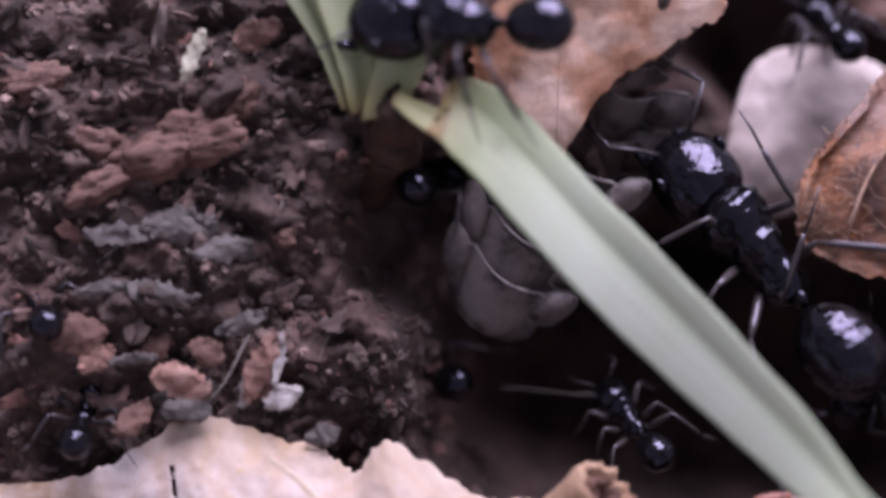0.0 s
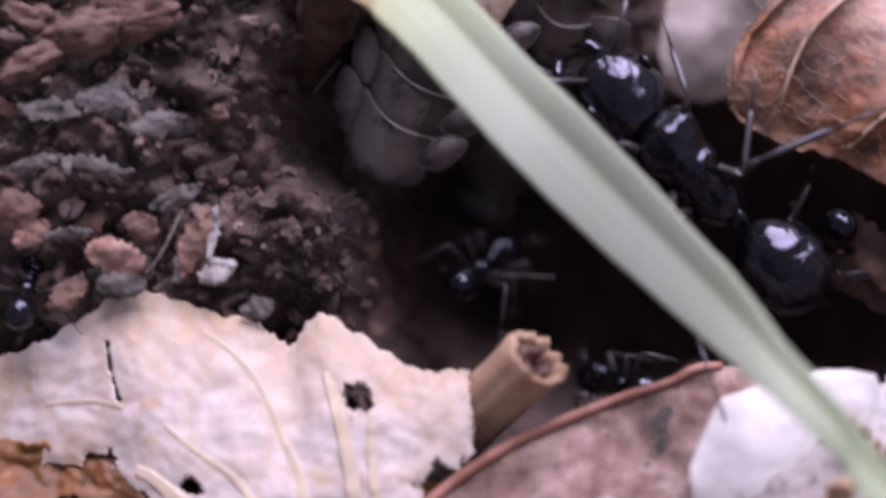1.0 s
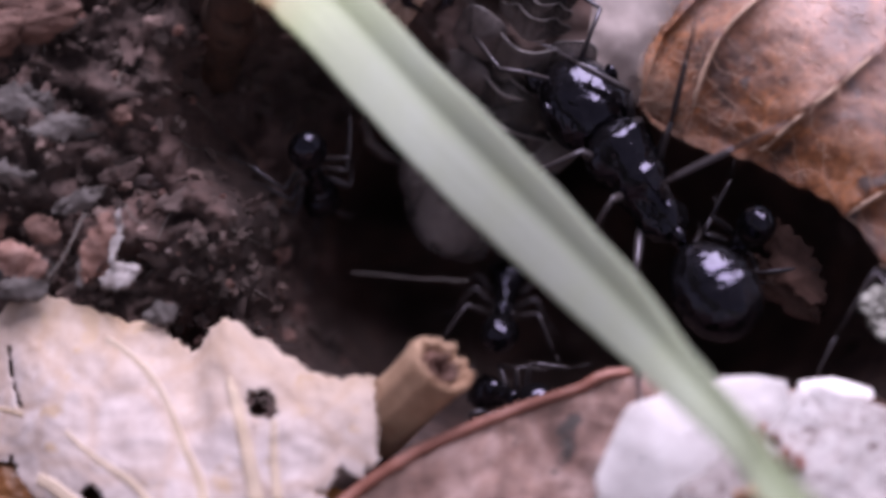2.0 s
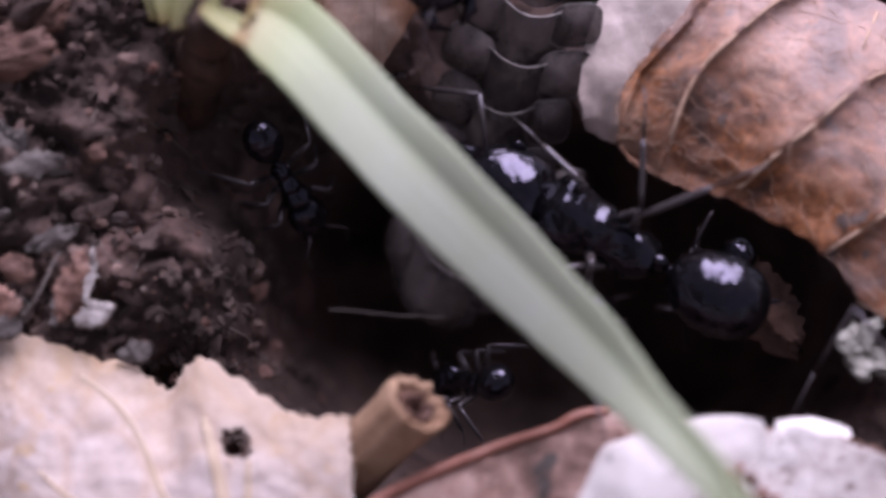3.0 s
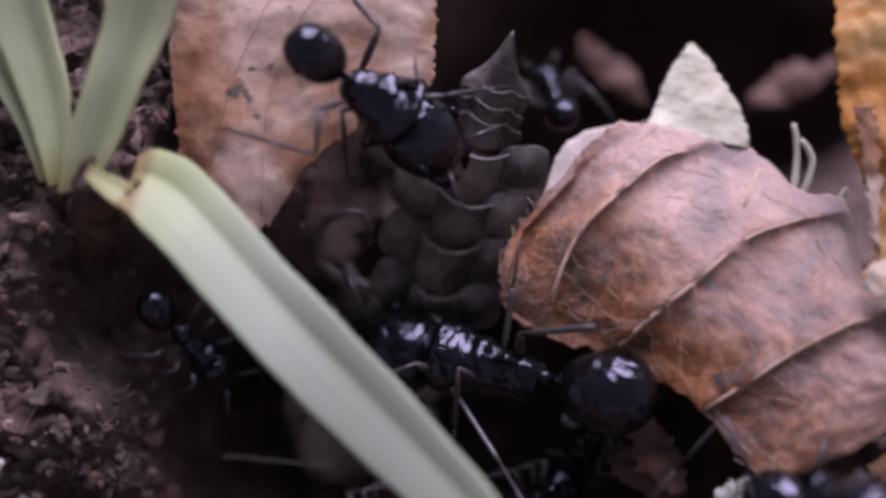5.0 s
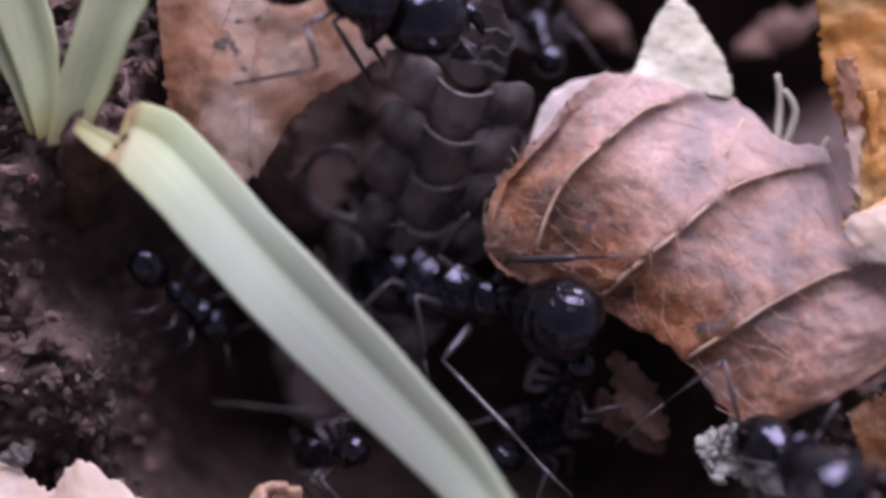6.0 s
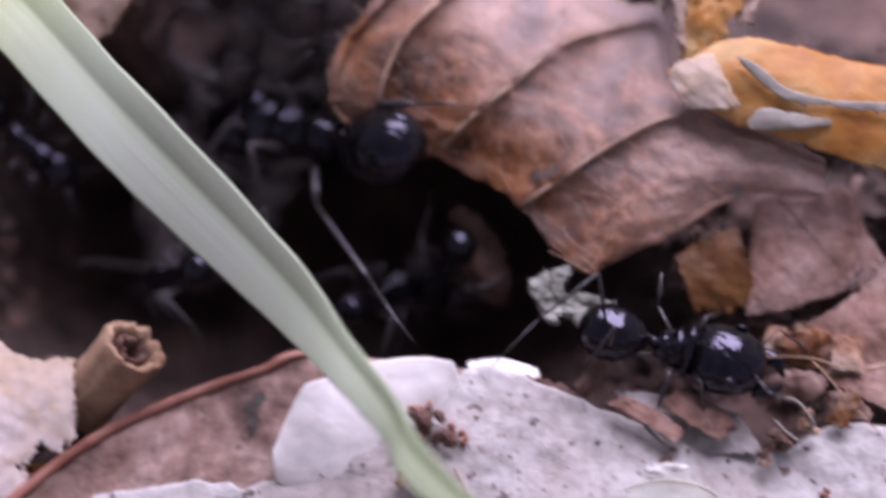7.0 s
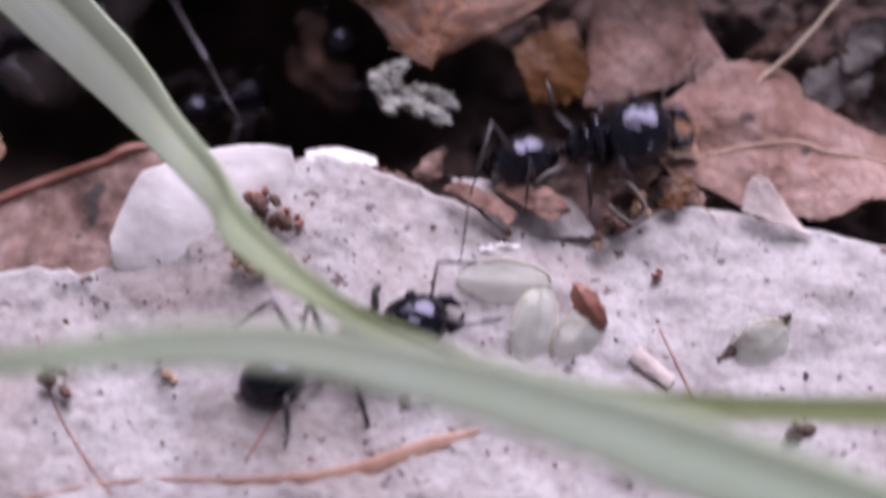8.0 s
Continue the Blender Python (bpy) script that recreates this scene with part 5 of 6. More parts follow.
def make_fibres():
    """Fine root hairs over the soil."""
    rng = random.Random(9)
    bm = bmesh.new()
    for i in range(60):
        u, v = rng.uniform(-20, 6), rng.uniform(1, 16)
        if rng.random() < 0.25:
            u, v = rng.uniform(10, 32), rng.uniform(0, 10)
        a = rng.uniform(0, 6.3)
        ln = rng.uniform(0.8, 2.6)
        pts = []
        for k in range(5):
            uu, vv = u + ln * k / 4 * math.cos(a) + rng.uniform(-.12, .12), v + ln * k / 4 * math.sin(a) + rng.uniform(-.12, .12)
            pts.append((uu, vv, ground_d(uu, vv) + soil_relief(uu, vv) + 0.1))
        tube(bm, pts, [0.025, 0.025, 0.022, 0.02, 0.015], 4)
    th = thing("root_hairs", (0, 0, 0), "fine pale root hairs over the dark soil", "roots", kind="stuff")
    part("hairs", bm, FIBRE, th)


def husk(at, rx, ry, turn, mat, label, seed=0, cup=0.3):
    """A seed husk: a thin cupped shell with a torn rim and a fold."""
    th = thing("seed_husk", at, label, "seed husk", "seed husks", turn=Euler((0.25, 0.1, turn)).to_matrix().to_4x4())
    xs = [-1, -0.7, -0.2, 0.35, 0.8, 1]
    wide = [0.25, 0.7, 1.0, 0.95, 0.6, 0.12]
    one = [Vector((rx * x, ry * w, 0.0)) for x, w in zip(xs, wide)]
    two = [Vector((rx * x, -ry * w, 0.0)) for x, w in zip(xs, wide)]
    sh = Sheet(one, two, cup * 0.5, 0.05, 0.5, seed * 2.7, 0.14, 0.6, lambda s, t: 0.07 * ry * math.exp(-((t - 0.4) / 0.1) ** 2) + 0.12 * ry * wob(s * 4 + seed, t * 3, seed) - 0.3 * rx * (2 * s - 1) ** 2)
    part("shell", sh.mesh(34, 22), mat, th, thick=0.05)
    if mat is HUSK:
        bm = bmesh.new()
        edge_ = [sh.at(i / 20, 0.04) for i in range(1, 20)] + [sh.at(1 - i / 20, 0.96) for i in range(1, 20)]
        tube(bm, edge_, [0.04] * len(edge_), 5)
        part("rim", bm, MEMBRANE, th, "pale greenish husk rim")


def make_husks():
    husk((18.88, -5.14, 3.9), 1.7, 1.0, -0.1, HUSK, "pale translucent seed husk on the mauve leaf", 1)
    husk((19.84, -6.63, 4.3), 1.5, 0.9, 1.3, HUSK, "pale greenish seed husk standing on the leaf", 2)
    husk((21.37, -7.05, 4.3), 1.1, 0.9, 0.9, HUSK, "cream seed husk on the leaf", 3)
    husk((21.77, -5.95, 4.4), 0.95, 0.5, -1.0, RIM, "rusty orange bract of a seed", 4)
    husk((27.91, -7.42, 4.2), 1.2, 1.0, 0.5, HUSK, "pale green seed husk on the leaf", 5)
    leaf("narrow pinkish petal strip with an orange end", [(23.5, -7.3, 4.5), (24.1, -7.8, 4.6), (24.75, -8.4, 4.7)], [(23.1, -7.8, 4.5), (23.8, -8.3, 4.7), (24.5, -8.8, 4.8)],
         PINK, 0.1, 0.06, 1.0, 71.0, 0.08, 0.4, 26, 14, name="petal_strip", cat="petal", group="petals", thick=0.06)
    leaf("dark brown splinter of bark on the mauve leaf", [(26.2, -7.7, 4.3), (27.4, -6.9, 4.1), (28.95, -6.2, 3.9)], [(26.35, -8.0, 4.4), (27.7, -7.35, 4.2), (29.0, -6.45, 3.9)],
         SHEATH, 0.2, 0.06, 1.0, 72.0, 0.08, 0.4, 26, 12, name="bark_splinter", cat="bark flake", group="bark flakes", thick=0.1)
    rng = random.Random(21)
    for k, (at, r) in enumerate((((3.1, -8.38, 5.2), 0.55), ((6.89, -7.95, 4.9), 0.38), ((10.04, -1.93, 3.0), 0.4), ((10.35, -2.34, 3.1), 0.5), ((9.79, -4.14, 3.8), 0.5), ((11.36, -2.75, 3.2), 0.4),
                                 ((22.69, -3.07, 2.9), 0.45), ((23.82, -2.37, 2.8), 0.4), ((24.36, -4.91, 3.2), 0.25), ((18.83, -3.64, 2.9), 0.35), ((22.27, -3.67, 2.9), 0.2))):
        th = thing("seed_crumb", at, "small reddish brown crumb on the mauve leaf", "crumb", "crumbs")
        bm = bmesh.new()
        for i in range(5):
            lump(bm, (rng.uniform(-r, r), rng.uniform(-r, r), rng.uniform(-.1, .1)), r * 0.6, rng, 0.6)
        part("crumb", bm, (BARK, STICK, RIM)[k % 3], th, smooth=False)


def make_specks():
    """Tiny dark grains of dirt over the mauve leaf."""
    rng = random.Random(77)
    bm = bmesh.new()
    for i in range(420):
        p = mauve_sheet.at(rng.uniform(0.12, 0.9), rng.uniform(0.02, 0.75))
        lump(bm, (p.x, p.y, p.z + 0.02), 0.03 + 0.1 * rng.random() ** 4, rng, 0.5)
    th = thing("dirt_specks", (0, 0, 0), "tiny dark dirt grains on the mauve leaf", "dirt", kind="stuff")
    th.matrix_world = mauve.matrix_world.copy()
    part("grains", bm, BARK, th, smooth=False)


make_specks()
make_litter()
make_debris()
make_shreds()
make_fibres()
make_husks()


# ---- ants: +x is forward, +z is up; span is the distance from head to gaster centre

def make_ant(label, span, head_r, gaster_r, seed=0, stance=None, bulk=1.0, jointed=None, joints=None):
    rng = random.Random(seed)
    th = thing("ant", (0, 0, 0), label, "ant", "ants")
    k = span / 5.2
    hx, gx = span / 2, -span / 2
    bm = bmesh.new()
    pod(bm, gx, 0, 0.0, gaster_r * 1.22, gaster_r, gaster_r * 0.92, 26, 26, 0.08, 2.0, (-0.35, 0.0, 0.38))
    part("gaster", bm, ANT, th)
    bm = bmesh.new()
    pod(bm, gx + gaster_r * 1.22 + 0.28 * k, 0, 0.05 * k, 0.28 * k, 0.2 * k, 0.36 * k, 10, 14)
    pod(bm, gx + gaster_r * 1.22 + 0.05 * k, 0, -0.02 * k, 0.22 * k, 0.13 * k, 0.14 * k, 8, 12)
    part("petiole", bm, ANT, th)
    t0, t1 = gx + gaster_r * 1.22 + 0.4 * k, hx - head_r * 0.9
    mid, half = (t0 + t1) / 2, (t1 - t0) / 2
    bm = bmesh.new()
    prof = [(-1.0, 0.18, -0.05), (-0.88, 0.42, -0.02), (-0.66, 0.54, 0.0), (-0.42, 0.50, 0.04), (-0.22, 0.54, 0.1), (-0.02, 0.60, 0.14), (0.16, 0.60, 0.16), (0.42, 0.80, 0.2), (0.66, 0.80, 0.2), (0.88, 0.54, 0.14), (1.0, 0.34, 0.1)]
    rings = []
    for q in range(41):
        x, r, z = spline(prof, q / 40)
        r *= 1 + (bulk - 1) * (0.3 + 0.7 * smooth(-0.9, 0.0, x))
        ring = []
        for a in (2 * math.pi * j / 22 for j in range(22)):
            lump_ = 1 + 0.2 * wob(x * 2 + seed, math.cos(a) * 1.8, math.sin(a) * 1.8) + 0.09 * wob(x * 7 + seed, math.cos(a) * 3, math.sin(a) * 3)
            ring.append(bm.verts.new((mid + half * 1.12 * x, r * k * 0.92 * lump_ * math.cos(a), (z + r * lump_ * math.sin(a)) * k)))
        rings.append(ring)
    for a, b in zip(rings, rings[1:]):
        for j in range(22):
            bm.faces.new((a[j], b[j], b[(j + 1) % 22], a[(j + 1) % 22]))
    bm.faces.new(rings[0])
    bm.faces.new(rings[-1][::-1])
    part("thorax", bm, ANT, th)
    bm = bmesh.new()
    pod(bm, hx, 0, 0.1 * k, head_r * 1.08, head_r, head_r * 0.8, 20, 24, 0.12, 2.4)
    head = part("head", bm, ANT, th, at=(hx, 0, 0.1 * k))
    for y in (1, -1):
        bm = bmesh.new()
        pod(bm, head_r * 0.15, y * head_r * 0.86, head_r * 0.42, head_r * 0.2, head_r * 0.1, head_r * 0.16, 8, 10)
        part("eye", bm, ANT, head)
        bm = bmesh.new()
        tube(bm, [(head_r * 0.85, y * head_r * 0.55, -head_r * 0.2), (head_r * 1.35, y * head_r * 0.5, -head_r * 0.3), (head_r * 1.6, y * head_r * 0.12, -head_r * 0.35)], [head_r * 0.24, head_r * 0.2, head_r * 0.05], 8, 0.6)
        part("mandible", bm, ANT, head)
        bm = bmesh.new()
        e = Vector((head_r * 0.7, y * head_r * 0.35, head_r * 0.35))
        elbow = e + Vector((0.7 * k, y * 1.0 * k, 0.55 * k))
        tip = elbow + Vector((1.25 * k, -y * 0.15 * k, -0.75 * k))
        tube(bm, [e, e.lerp(elbow, .5) + Vector((0, 0, .08 * k)), elbow], [0.06 * k, 0.055 * k, 0.06 * k], 7)
        tube(bm, [elbow, elbow.lerp(tip, .35), elbow.lerp(tip, .7), tip], [0.045 * k, 0.055 * k, 0.065 * k, 0.05 * k], 7)
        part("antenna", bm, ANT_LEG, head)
    legs = []
    jointed = jointed or {}
    for (y, i), (upper, lower) in jointed.items():
        at = (mid + half * (0.6, 0.0, -0.5)[i], y * 0.36 * k, -0.2 * k)
        g = 0.78 * k ** 0.6
        bm = bmesh.new()
        tube(bm, [(0, 0, 0), (upper * .3, 0, 0), (upper * .75, 0, 0), (upper, 0, 0)], [0.10 * g, 0.2 * g, 0.16 * g, 0.08 * g], 10)
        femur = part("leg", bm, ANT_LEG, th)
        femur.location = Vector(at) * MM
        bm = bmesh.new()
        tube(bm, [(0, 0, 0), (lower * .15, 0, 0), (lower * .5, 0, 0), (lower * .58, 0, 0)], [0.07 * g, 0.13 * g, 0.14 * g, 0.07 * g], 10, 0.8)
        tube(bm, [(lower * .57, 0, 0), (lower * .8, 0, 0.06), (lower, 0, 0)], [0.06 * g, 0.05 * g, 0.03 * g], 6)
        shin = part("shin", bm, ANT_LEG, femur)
        shin.location = (upper * MM, 0, 0)
        joints[(y, i)] = (femur, shin, Vector(at), upper, lower)
    for y in (1, -1):
        for i, (x, fx) in enumerate(((mid + half * 0.6, 0.9), (mid, -0.25), (mid - half * 0.5, -1.2))):
            if (y, i) in jointed:
                continue
            bm = bmesh.new()
            c = Vector((0, 0, 0))
            g = k ** 0.5
            j = rng.uniform(-0.2, 0.2)
            ln = (1.0, 1.05, 1.25)[i]
            c1 = Vector((fx * 0.15, y * 0.3, -0.25)) * k
            knee = Vector((fx * 0.75 + j, y * 1.25, 0.75)) * k * ln
            ankle = Vector((fx * 1.25 + j, y * 2.1, -0.75)) * k * ln
            toe = Vector((fx * 1.65 + j, y * 2.7, -1.15)) * k * ln
            tube(bm, [c, c1], [0.15 * g, 0.11 * g], 8)
            tube(bm, [c1, c1.lerp(knee, .35), c1.lerp(knee, .75), knee], [0.09 * g, 0.16 * g, 0.14 * g, 0.07 * g], 8)
            tube(bm, [knee, knee.lerp(ankle, .3), knee.lerp(ankle, .8), ankle], [0.06 * g, 0.11 * g, 0.10 * g, 0.05 * g], 8)
            tube(bm, [ankle, ankle.lerp(toe, .5) + Vector((0, 0, -.05 * k)), toe], [0.034 * g, 0.03 * g, 0.02 * g], 6)
            at = (x, y * 0.36 * k, -0.2 * k)
            if stance and (y, i) in stance:
                bm.free()
                bm = bmesh.new()
                pts = [Vector(at)] + stance[(y, i)]
                r = [0.11, 0.12, 0.08, 0.05, 0.035, 0.025]
                for a in range(len(pts) - 1):
                    tube(bm, [pts[a], pts[a].lerp(pts[a + 1], .5), pts[a + 1]], [r[a] * k * 0.6, r[a] * k, r[a + 1] * k * 0.6], 8)
            else:
                bmesh.ops.translate(bm, verts=bm.verts, vec=at)
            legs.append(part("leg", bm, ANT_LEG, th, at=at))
    return th, legs


def ant_rows(keys, span, up, sink=-1):
    """Rows of walk() from head and gaster places. Where the two lie nearer than the span, the head dips (sink) into the hollow."""
    rows = []
    for t, h, g in keys:
        h, g = Vector(h), Vector(g)
        flat = Vector((h.x - g.x, h.y - g.y, 0))
        dd = h.z - g.z
        if flat.length < span:
            dd = sink * math.sqrt(span ** 2 - flat.length ** 2)
            if abs(dd) > 0.85 * span:
                dd = sink * 0.85 * span
        ahead = Vector((flat.x, flat.y, dd)).normalized()
        side = Vector(up).cross(ahead).normalized()
        top = ahead.cross(side)
        m = Matrix((ahead, side, top)).transposed().to_4x4()
        m.translation = (h + g) / 2 * MM if flat.length >= span else (Vector((h.x + g.x, h.y + g.y, 2 * g.z + dd)) / 2) * MM
        rows.append((t, TILT @ m))
    return rows


def gait(leg, phase, size, t0, t1, rate=2.2):
    """A leg swings to and fro at its hip between t0 and t1."""
    base = Matrix.Translation(leg.location)
    rows = [(0.0, base)] if t0 > 0 else []
    t = t0
    while t < t1:
        a = size * math.sin(2 * math.pi * rate * (t - t0) + phase)
        b = 0.5 * size * max(0.0, math.cos(2 * math.pi * rate * (t - t0) + phase))
        rows.append((round(t, 2), base @ pose(0, 0, 0, b, 0, a)))
        t += 0.12
    rows.append((t1 + 0.15, base))
    if t1 + 0.15 < 8:
        rows.append((8.0, base))
    return rows


def bend(hip, foot, upper, lower, hint=(0, 0, 1)):
    """Poses of thigh and shin (the shin in the thigh's space) that set the foot down at its place, with the knee towards hint."""
    way = foot - hip
    span = min(max(way.length, abs(lower - upper) + 0.1), upper + lower - 0.02)
    way.normalize()
    up = (Vector(hint) - way * way.dot(Vector(hint))).normalized()
    c = (upper ** 2 + span ** 2 - lower ** 2) / (2 * upper * span)
    knee = hip + (way * c + up * math.sqrt(max(0, 1 - c * c))) * upper

    def aim(at, x):
        x = x.normalized()
        y = up.cross(way).normalized()
        m = Matrix((x, y, x.cross(y))).transposed().to_4x4()
        m.translation = at * MM
        return m

    a = aim(hip, knee - hip)
    b = aim(knee, hip + way * span - knee)
    return a, a.inverted() @ b


# ---- woodlice: the tail's tip at the origin, +x towards the head
def make_louse(label, plates, pitch, width, tail=True, feelers=(-1, 1), seed=0):
    th = thing("woodlouse", (0, 0, 0), label, "woodlouse", "woodlice")
    rng = random.Random(seed)

    def armour(x0, w, size, high, lobed=True, sweep=0.75, turn=0.35, blunt=0.6):
        """One back plate: an arched middle, a rounded lobe that sweeps back at each flank, a pale rear edge."""
        lean = rng.uniform(-.05, .05)

        def at(a, q, lift=0.0):
            b = abs(a)
            k = max(0.0, (b - 0.52) / 0.48)
            q = 0.55 + (q - 0.55) * max(0.1, 1 - k ** 3) ** 0.5 * (1 - 0.42 * min(1, 2 * k))
            x = x0 + size * (0.75 - 1.35 * q) - sweep * size * b ** 2 + lean * a * w
            z = high * math.cos(min(b / 0.54, 1) * math.pi / 2) + 0.16 * size * math.sin(math.pi * min(k, 1)) + 0.3 * size * q + 0.05 * wob(a * 3, x0 * 2, seed)
            return Vector((x, a * w / 2, z + lift))

        def sheet(lo, hi, n):
            bm = bmesh.new()
            rows = [[bm.verts.new(at(lo + (hi - lo) * i / n, j / 6)) for j in range(7)] for i in range(n + 1)]
            for p, r in zip(rows, rows[1:]):
                for j in range(6):
                    bm.faces.new((p[j], r[j], r[j + 1], p[j + 1]))
            return bm

        plate = part("plate", sheet(-0.66, 0.66, 22) if lobed else sheet(-1, 1, 22), SHELL, th, thick=0.05)
        bm = bmesh.new()
        reach = 0.66 if lobed else 1.0
        line = [at(-reach + reach * i / 16, 1.0, 0.02) for i in range(33)]
        tube(bm, line, [(0.03 + 0.035 * abs(wob(i * 0.2, x0, seed))) if lobed else 0.02 for i in range(33)], 5)
        part("rim", bm, SHELL_RIM, plate, "pale plate edge")
        for y in (-1, 1) if lobed else ():
            swing, lx, ly = rng.uniform(0.9, 1.1) * turn, size * rng.uniform(0.46, 0.54), w * rng.uniform(0.17, 0.2)

            def pad(r, a, lift=0.0):
                """A place on the rounded lobe, r from its middle to its margin."""
                px = lx * r * math.copysign(abs(math.cos(a)) ** blunt, math.cos(a))
                py = ly * r * math.copysign(abs(math.sin(a)) ** blunt, math.sin(a))
                c, n = math.cos(swing), math.sin(swing)
                return Vector((x0 - 0.55 * size + px * c - py * n, y * (0.36 * w + px * n * 0.5 + py * c), 0.3 * size + 0.2 * size * (1 - r * r) - 0.12 * px + lift))

            bm = bmesh.new()
            hub = bm.verts.new(pad(0, 0))
            loops = [[bm.verts.new(pad(r, math.pi * j / 14)) for j in range(28)] for r in (0.4, 0.75, 0.92, 1.0)]
            for j in range(28):
                bm.faces.new((hub, loops[0][j], loops[0][(j + 1) % 28]))
            for p, r in zip(loops, loops[1:]):
                for j in range(28):
                    bm.faces.new((p[j], r[j], r[(j + 1) % 28], p[(j + 1) % 28]))
            part("lobe", bm, SHELL_LOBE, plate, "greyish translucent side lobe", thick=0.05)
            bm = bmesh.new()
            tube(bm, [pad(1.0, math.pi * j / 14, 0.015) for j in range(29)], [0.015 + 0.05 * abs(wob(j * 0.35, x0 * 3, y + seed)) for j in range(29)], 6)
            part("lobe_rim", bm, SHELL_RIM, plate)

    x = 0.0
    if tail:
        bm = bmesh.new()
        outline = [(0, 0), (1.3, 0.5), (2.2, 1.25), (3.0, 1.1)]
        rows = []
        for i in range(13):
            cx, cy, _ = spline([(a, b, 0) for a, b in outline], i / 12)
            rows.append([bm.verts.new((cx, cy * j / 5, 0.35 * (1 - (j / 5) ** 2) * min(1, cx))) for j in range(-5, 6)])
        for p, r in zip(rows, rows[1:]):
            for j in range(10):
                bm.faces.new((p[j], p[j + 1], r[j + 1], r[j]))
        part("tail_plate", bm, SHELL, th, "pointed translucent tail plate", thick=0.05)
        for y in (-1, 1):
            bm = bmesh.new()
            curve_rod(bm, [(cx, y * cy, 0.04) for cx, cy in outline[:3]], 0.03, 0.045, 12, 5)
            part("rim", bm, SHELL_RIM, th, "pale plate edge")
        x = 2.6
        for i in range(3):
            armour(x, width * (0.46 + 0.05 * i), 0.75, 0.5 + 0.08 * i, False, 0.3)
            x += 0.6
        x += 1.3
    for i in range(plates):
        s = (i + 0.5) / plates
        armour(x, width * (0.86 + 0.16 * math.sin(math.pi * (0.2 + 0.7 * s))) * rng.uniform(0.97, 1.03), pitch, 0.13 * width, True, 0.75, *((0.35, 0.6) if tail else (0.95, 1.3)))
        x += pitch
    if tail:
        bm = bmesh.new()
        pod(bm, x, 0, 0.2, width * 0.15, width * 0.24, width * 0.16, 12, 18)
        part("head", bm, SHELL_LOBE, th)
    b, out = (x - 2.4, 0.8) if tail else (x, 0.0)
    for y in feelers:
        bm = bmesh.new()
        curve_rod(bm, [(b, y * width * 0.3, 0.2), (b - 0.2, y * (width * 0.6 + out), 0.5), (b - 1.2, y * (width * 0.8 + out), 0.7), (b - 2.4, y * (width * 0.76 + out), 0.8), (b - 2.9, y * (width * 0.56 + out), 0.7), (b - 2.3, y * (width * 0.44 + out), 0.5)], 0.24, 0.12, 26, 8, 0.08, seed + y)
        part("antenna", bm, SHELL_LOBE, th, "curled grey feeler")
    return th


BIG_SPAN = 8.3
BIG_KEYS = [
        (0.0, (3.22, 11.18, -0.6), (8.23, 5.04, -0.6)), (0.5, (2.98, 10.01, -0.6), (7.98, 2.91, -0.6)),
        (1.0, (2.63, 9.52, -0.8), (8.61, 3.42, -0.6)), (1.5, (3.37, 9.12, -1.0), (8.84, 3.18, -0.8)),
        (2.0, (4.72, 9.44, -1.4), (9.25, 2.78, -1.0)), (2.2, (4.98, 9.79, -1.6), (9.69, 3.11, -1.0)),
        (3.3, (2.2, 7.18, -2.0), (10.14, 4.23, -1.2)), (3.5, (2.15, 7.19, -2.0), (10.09, 4.34, -1.2)),
        (4.0, (2.84, 6.36, -2.0), (11.09, 4.85, -1.2)), (4.5, (2.82, 6.46, -2.2), (10.31, 5.25, -1.0)), (4.7, (2.92, 6.92, -2.2), (10.43, 5.58, -1.0)),
        (5.8, (2.81, 7.9, -2.4), (9.73, 6.97, -0.8)), (6.0, (3.04, 8.16, -2.4), (9.17, 6.8, -0.8)),
        (6.5, (2.78, 9.32, -2.4), (8.45, 7.73, -0.8)), (7.0, (2.7, 8.8, -2.4), (8.55, 7.65, -0.8)),
        (7.5, (2.57, 9.03, -2.4), (8.47, 8.19, -0.8)), (8.0, (2.24, 9.32, -2.4), (8.14, 8.37, -0.8))]


def stance_of(keys, span, up, when, feet, sink=-1):
    """Leg joints given in the plan, in the ant's own space at the time when it stands still."""
    m = dict(ant_rows(keys, span, up, sink))[when].inverted() @ TILT
    return {leg: [(m @ (Vector(p) * MM)) / MM for p in pts] for leg, pts in feet.items()}


BIG_JOINTS = {}
big_ant, _ = make_ant("large glossy black ant with a big head in the hollow", BIG_SPAN, 1.6, 1.56, 1, None, 1.15,
                             {(1, 0): (2.4, 3.8), (1, 1): (2.6, 4.2), (1, 2): (2.4, 7.2), (-1, 0): (2.4, 3.8), (-1, 1): (2.6, 4.2), (-1, 2): (2.8, 4.8)}, BIG_JOINTS)
